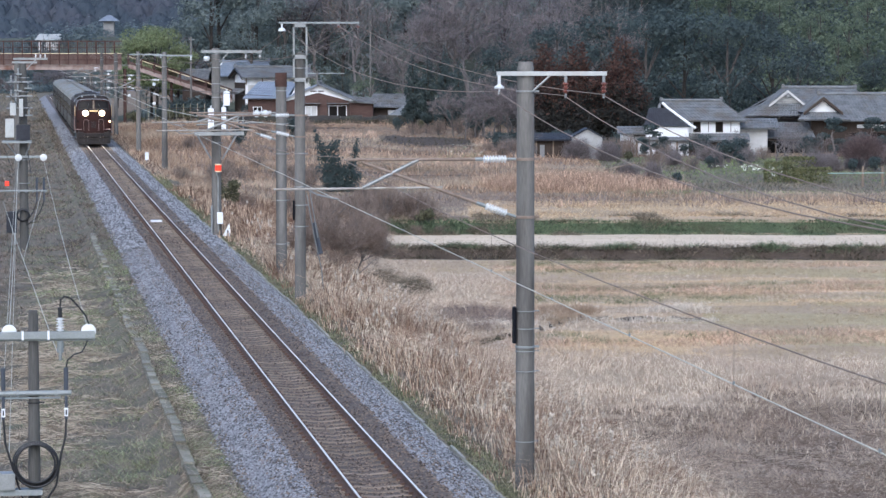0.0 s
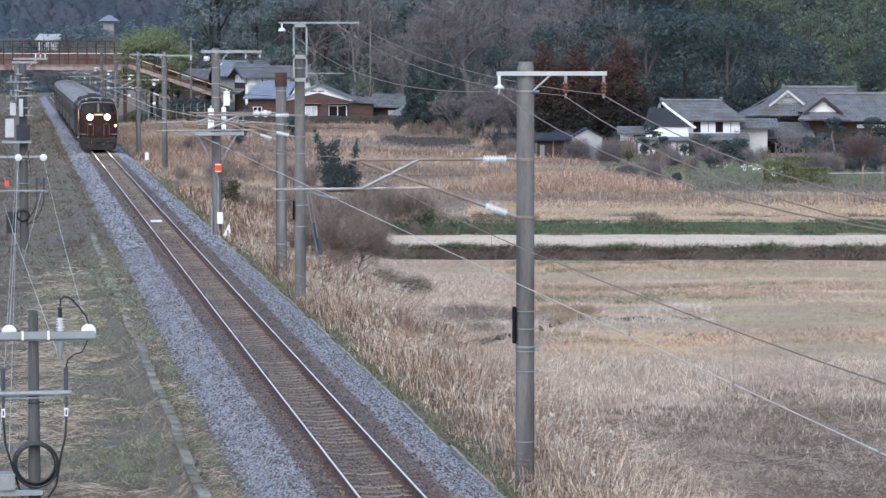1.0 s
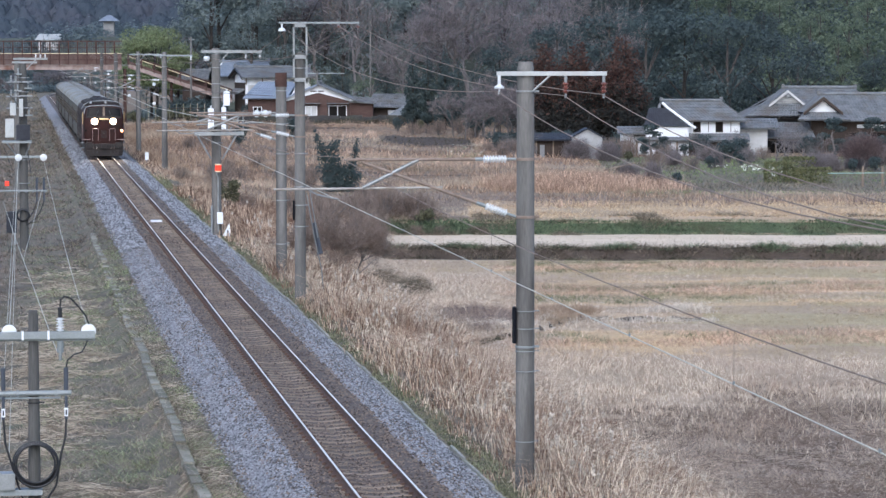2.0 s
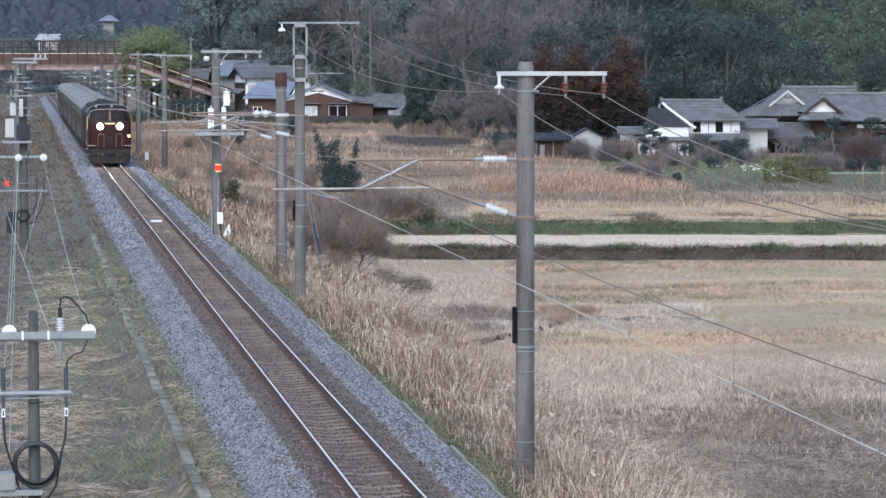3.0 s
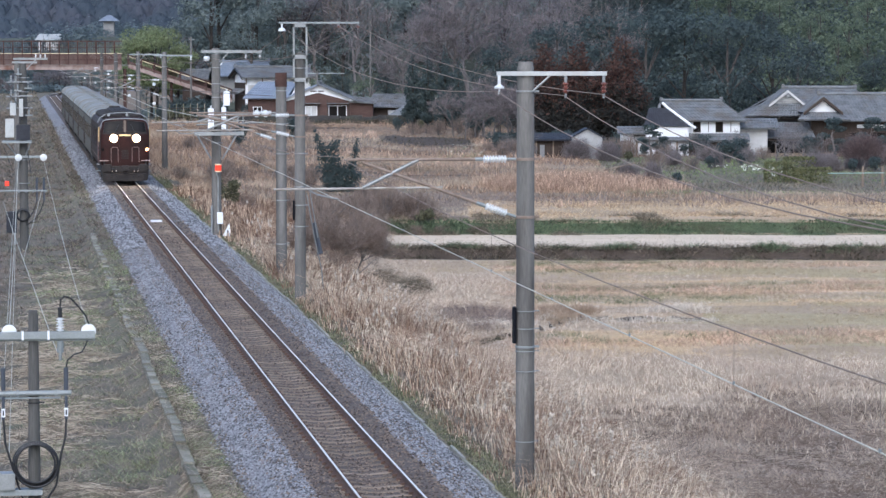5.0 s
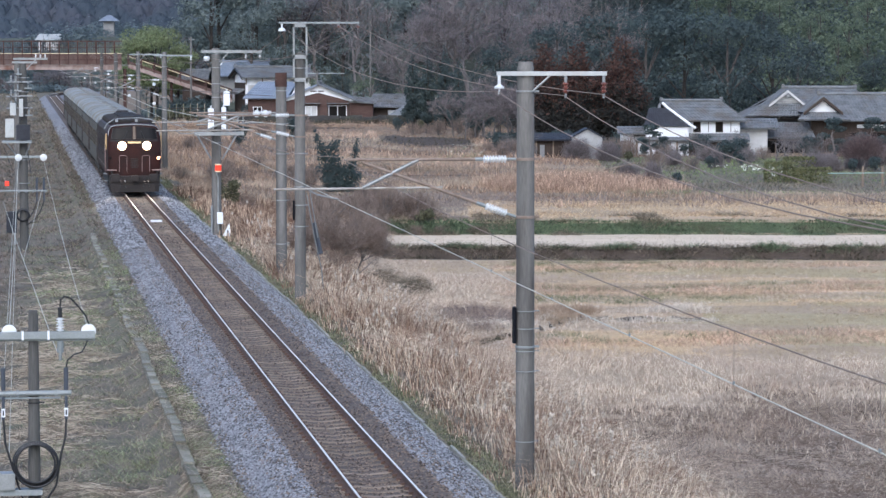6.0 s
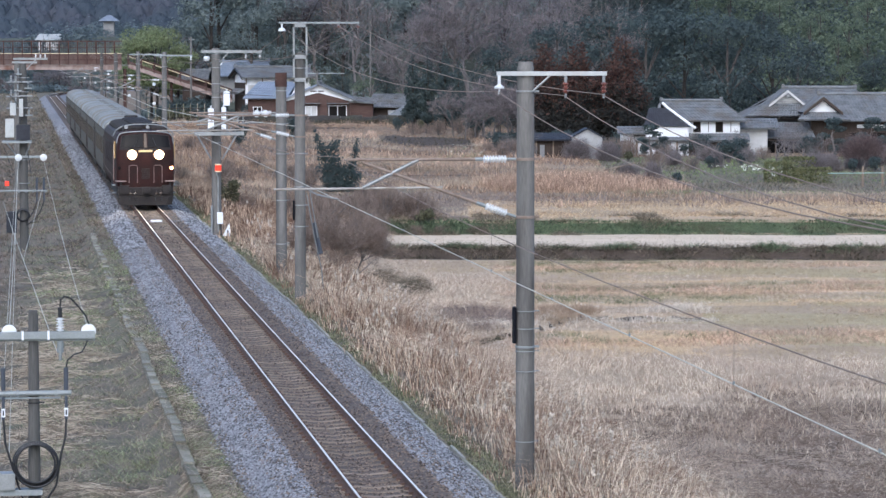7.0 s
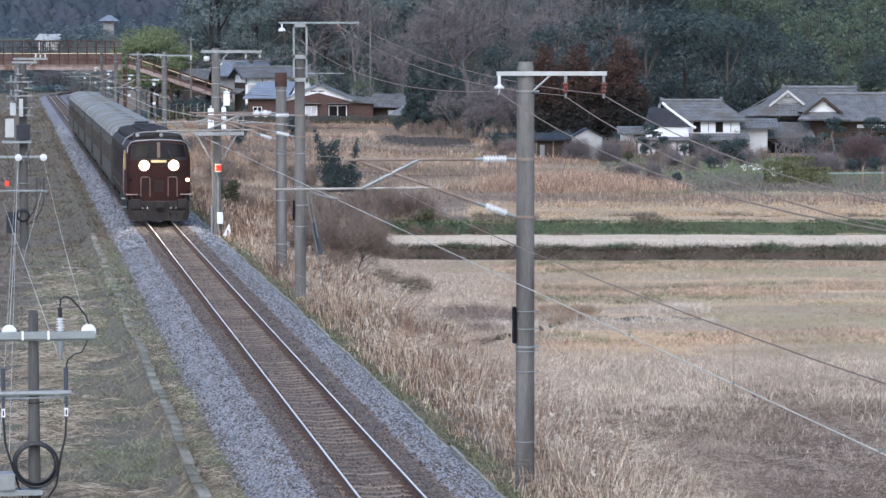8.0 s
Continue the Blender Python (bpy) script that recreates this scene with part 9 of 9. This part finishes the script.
blades("dead_weeds", x, y, 0.2 + 0.35 * r.rand(len(x)), 0.05, 0.6, "bank_straw", 174, "dark withered growth along the terrace edges", 0.6, False)
x, y, r = sow(7000, 325.6, 327.3, 176, lambda a, b, x, y: (b > -22.5) & (b < -3.5) & (ripple(x, y, 0.8, 177) > -0.6))
blades("wall_foot_weeds", x, y, 0.2 + 0.75 * r.rand(len(x)) * patchy(x, y, 0.7, 178, 1.2), 0.06, 0.6, "bank_straw", 179, "dark weeds along the foot of the stone wall", 0.6, False)
x, y, r = sow(1500, 256, 274, 161, lambda a, b, x, y: (b > -0.5) & (b < 3.6) & (ripple(x, y, 0.5, 162) > -0.3))
blades("flower_leaves", x, y, 0.2 + 0.3 * r.rand(len(x)), 0.06, 0.5, "verge_green", 163, "clumps of green leaves in the upper field", 0.5, False)
v, f = leaf_quads([(px, py, ground_z(px, py) + 0.4, 0.12, 0.1) for px, py in zip(x[:40], y[:40])], 90, 0.045, 164)
tagged(finish("daffodils", v, f, M["petal"]), "pale flowers in clumps at the field edge", "flowers", kind="stuff")


def verge(n, x0, x1, y0, y1, seed, power=1.6):
    r = np.random.RandomState(seed)
    return x0 + (x1 - x0) * r.rand(n), y0 + (y1 - y0) * r.rand(n) ** power, r


def strewn(name, x, y, length, w, heading, scatter, material, seed, label):
    """Long stems lying over the ground, each a shallow arch."""
    r = np.random.RandomState(seed)
    n = len(x)
    w = w + 0 * x
    z = height(x, y)
    a = heading + r.normal(size=n) * scatter + np.pi * (r.rand(n) > 0.5)
    ln = length * (0.4 + r.rand(n))
    top = 0.01 + 0.04 * r.rand(n) ** 2
    dx, dy = np.cos(a) * ln, np.sin(a) * ln
    bow = (r.rand(n) - 0.5) * 0.5
    mx, my = x + dx * 0.5 - dy * bow * 0.5, y + dy * 0.5 + dx * bow * 0.5
    p0 = np.stack([x, y, z + 0.3 * top], 1)
    p1 = np.stack([mx, my, height(mx, my) + top + 0.02], 1)
    p2 = np.stack([x + dx, y + dy, height(x + dx, y + dy) + 0.02], 1)
    up = np.stack([0 * x, 0 * x + 0.3 * w, 0.9 * w], 1)
    v = np.stack([p0 - up / 2, p0 + up / 2, p1 + up / 2, p1 - up / 2, p2], 1)
    k = 5 * np.arange(n)[:, None]
    f = np.concatenate([k + np.array([[0, 1, 2]]), k + np.array([[0, 2, 3]]), k + np.array([[3, 2, 4]])], 1).reshape(-1, 3)
    return tagged(finish(name, v.reshape(-1, 3), f, M[material]), label, "grass", kind="stuff")


# rank grass beside the bend far up the line
x, y, r = verge(26000, -75, -2.2, 200, 610, 101, 0.7)
blades("rank_grass", x, y, 0.15 + 0.4 * r.rand(len(x)), 0.12, 0.8, "rank", 102, "rank dry grass beside the far bend", 0.5, False)
# verges by the line: dry and flattened away from the track, greener towards the ballast
def green_share(x, y):
    return np.clip(0.6 + (x + 5.9 + 1.2 * ripple(x * 0, y, 0.12, 92)) / 1.3, 0.06, 0.8) * np.clip(0.55 + 1.4 * ripple(x, y, 0.9, 90), 0.12, 1) * np.clip((142 - y) / 25, 0.22, 1)


x, y, r = verge(15000, -9.0, -2.35, 48, 420, 91, 2.1)
big = np.repeat(np.clip(0.6 + 0.9 * r.rand(len(x)) ** 2, 0, 2), 8)
x, y = tufts(x, y, 8, 0.08, r)
on_lid = (x > -3.27) & (x < -3.03) & ((y < 84) | (y > 118))
x, y, big = x[~on_lid], y[~on_lid], big[~on_lid]
green = r.rand(len(x)) < green_share(x, y)
hh = big * (0.06 + 0.16 * np.clip(0.5 + 0.7 * ripple(x, y, 0.8, 92), 0, 1)) * (0.5 + r.rand(len(x)))
# further up, brown blades with the shade there worked into their colour
far_half = ~green & (y + 12 * ripple(x, y, 0.5, 189) > 104)
dry = ~green & ~far_half
blades("verge_grass", x[dry], y[dry], hh[dry], 0.008 + 0.00015 * y[dry], 1.1, "turf", 93, "flattened dry verge grass", 0.7, False)
blades("verge_grass", x[far_half], y[far_half], 1.3 * hh[far_half], 0.008 + 0.00015 * y[far_half], 1.0, "verge_brown", 193, "dull brown verge grass further up the line, shade coloured in", 0.7, False)
blades("verge_grass", x[green], y[green], hh[green], 0.008 + 0.00015 * y[green], 1.0, "verge_green", 94, "short muted green grass beside the ballast", 0.6, False)
x, y, r = verge(80000, -9.0, -2.5, 48, 125, 96, 1.5)
keep = (r.rand(len(x)) > 0.25 * green_share(x, y)) & (r.rand(len(x)) < np.clip((126 - y) / 40, 0, 1)) & (ripple(x, y, 1.5, 50) + 0.5 * ripple(x, y, 0.5, 51) > -0.06 + 0.4 * r.rand(len(x))) & ((x < -3.2) | (x > -2.98) | (r.rand(len(x)) < 0.15))
strewn("fallen_straw", x[keep], y[keep], 0.36, 0.0065 + 0.00006 * y[keep], 2.4 + 1.2 * ripple(x[keep], y[keep], 0.9, 98), 1.6, "turf_pale", 97, "bleached stems lying over the verge")
x, y, r = sow(24000, 66, 96, 49, lambda a, b, x, y: (x > 7.5) & (ripple(x, y, 0.8, 48) > -0.35), 1.0)
strewn("matted_stems", x, y, 0.4, 0.011, 0.0, 3.0, "straw_grey", 47, "grey-brown stems matted over the dark near field")
x, y, r = verge(64000, -6.0, -2.3, 48, 210, 46, 1.9)
keep = (r.rand(len(x)) < green_share(x, y)) & ((x < -3.27) | (x > -3.03) | ((y > 84) & (y < 118)))
blades("green_sward", x[keep], y[keep], 0.04 + 0.09 * r.rand(keep.sum()), 0.008 + 0.00016 * y[keep], 1.2, "verge_green", 45, "short green sward along the cable trough", 0.6, False)
x, y, r = verge(9000, -3.02, -2.86, 48, 90, 201, 1.2)
keep = ripple(x * 0, y, 0.9, 202) + 0.5 * r.normal(size=len(x)) > -0.1
blades("verge_grass", x[keep], y[keep], 0.12 + 0.14 * r.rand(keep.sum()), 0.011, 1.6, "turf", 203, "dry grass leaning over the edge of the cable trough", 0.9, False)
x, y, r = verge(24000, 2.46, 3.1, 48, 200, 94)
blades("verge_grass", x, y, 0.03 + 0.09 * r.rand(len(x)), 0.008 + 0.0002 * y, 1.3, "kerb_green", 95, "short green grass beside the ballast edging", 0.5)
x, y, r = verge(12000, 2.5, 4.8, 190, 420, 44, 0.9)
blades("rank_grass", x, y, 0.12 + 0.3 * r.rand(len(x)), 0.05, 0.7, "reed", 43, "dry grass beside the far ballast edge", 0.6, False)
x, y, r = sow(16000, 66, 98, 39, lambda a, b, x, y: (x > 7.5) & (ripple(x, y, 0.7, 38) > -0.2))
x, y = tufts(x, y, 5, 0.07, r)
hh = 0.1 + 0.25 * r.rand(len(x)) ** 2
for mat, m in (("straw_grey", r.rand(len(x)) < 0.6), ("straw", r.rand(len(x)) < 0.3)):
    blades("withered_tufts", x[m], y[m], hh[m], 0.014, 0.9, mat, 37, "thin withered tufts standing over the matted field", 0.8, False)


# ---- sleepers ----
def sleeper_mesh():
    bm = B()
    prof = [(-1.0, 0.0), (-0.75, 0.035), (-0.38, 0.035), (0.0, 0.0), (0.38, 0.035), (0.75, 0.035), (1.0, 0.0)]
    rows = []
    for x, z in prof:
        rows.append([bm.verts.new((x, -0.12, -0.16)), bm.verts.new((x, -0.07, -0.186 + z)), bm.verts.new((x, 0.07, -0.186 + z)), bm.verts.new((x, 0.12, -0.16))])
        rows[-1][0].co.z = rows[-1][3].co.z = -0.3
    for u, v in zip(rows, rows[1:]):
        for i in range(4):
            bm.faces.new((u[i], u[(i + 1) % 4], v[(i + 1) % 4], v[i]))
    bm.faces.new(rows[0][::-1])
    bm.faces.new(rows[-1])
    bmesh.ops.recalc_face_normals(bm, faces=bm.faces)
    return bm


PITCH_S = 0.58
sl = part("sleeper", sleeper_mesh(), M["sleeper"], track)
sl.location = (0, 48.0, 0)
for i in range(1, 290):
    k = sl.copy()
    scene.collection.objects.link(k)
    k.location = (0.012 * math.sin(i * 1.9), 48.0 + PITCH_S * i, 0.006 * math.sin(i * 0.7))
me = sl.data
base = np.array([tuple(v.co) for v in me.vertices])
fq = np.array([list(p.vertices) for p in me.polygons if len(p.vertices) == 4])
ys = [48 + PITCH_S * i for i in range(290, 780)]
far = finish("far_sleepers", np.concatenate([base + np.array([0, q, 0]) for q in ys]), np.concatenate([fq + len(base) * i for i in range(len(ys))]), M["bed"])
far.parent = track
tagged(far, "row of concrete sleepers far up the line", kind="stuff")
# rail fastenings
bm = B()
for s in (-0.566, 0.566):
    for d in (-0.1, 0.1):
        box(bm, s + d - 0.04, s + d + 0.04, -0.05, 0.05, -0.155, -0.11)
clip = bm
base = np.array([tuple(v.co) for v in clip.verts])
clip.verts.index_update()
fq = np.array([[v.index for v in f.verts] for f in clip.faces])
clip.free()
ys = [48 + PITCH_S * i for i in range(200)]
cl = finish("rail_clips", np.concatenate([base + np.array([0, q, 0]) for q in ys]), np.concatenate([fq + len(base) * i for i in range(len(ys))]), M["rail_side"])
cl.parent = track
tagged(cl, "rusty rail clips on the sleepers", kind="stuff")


# ---- what moves ----
def motions():
    """The train comes down the straight line towards the crossing at an even pace."""
    for ob, back in TRAIN:
        rows = []
        for t in (0.0, 2.0, 4.0, 6.0, 8.0):
            rows.append((t, pose(TRAIN_X, FRONT0 - SPEED * t + back, 0)))
        walk(ob, rows)


motions()
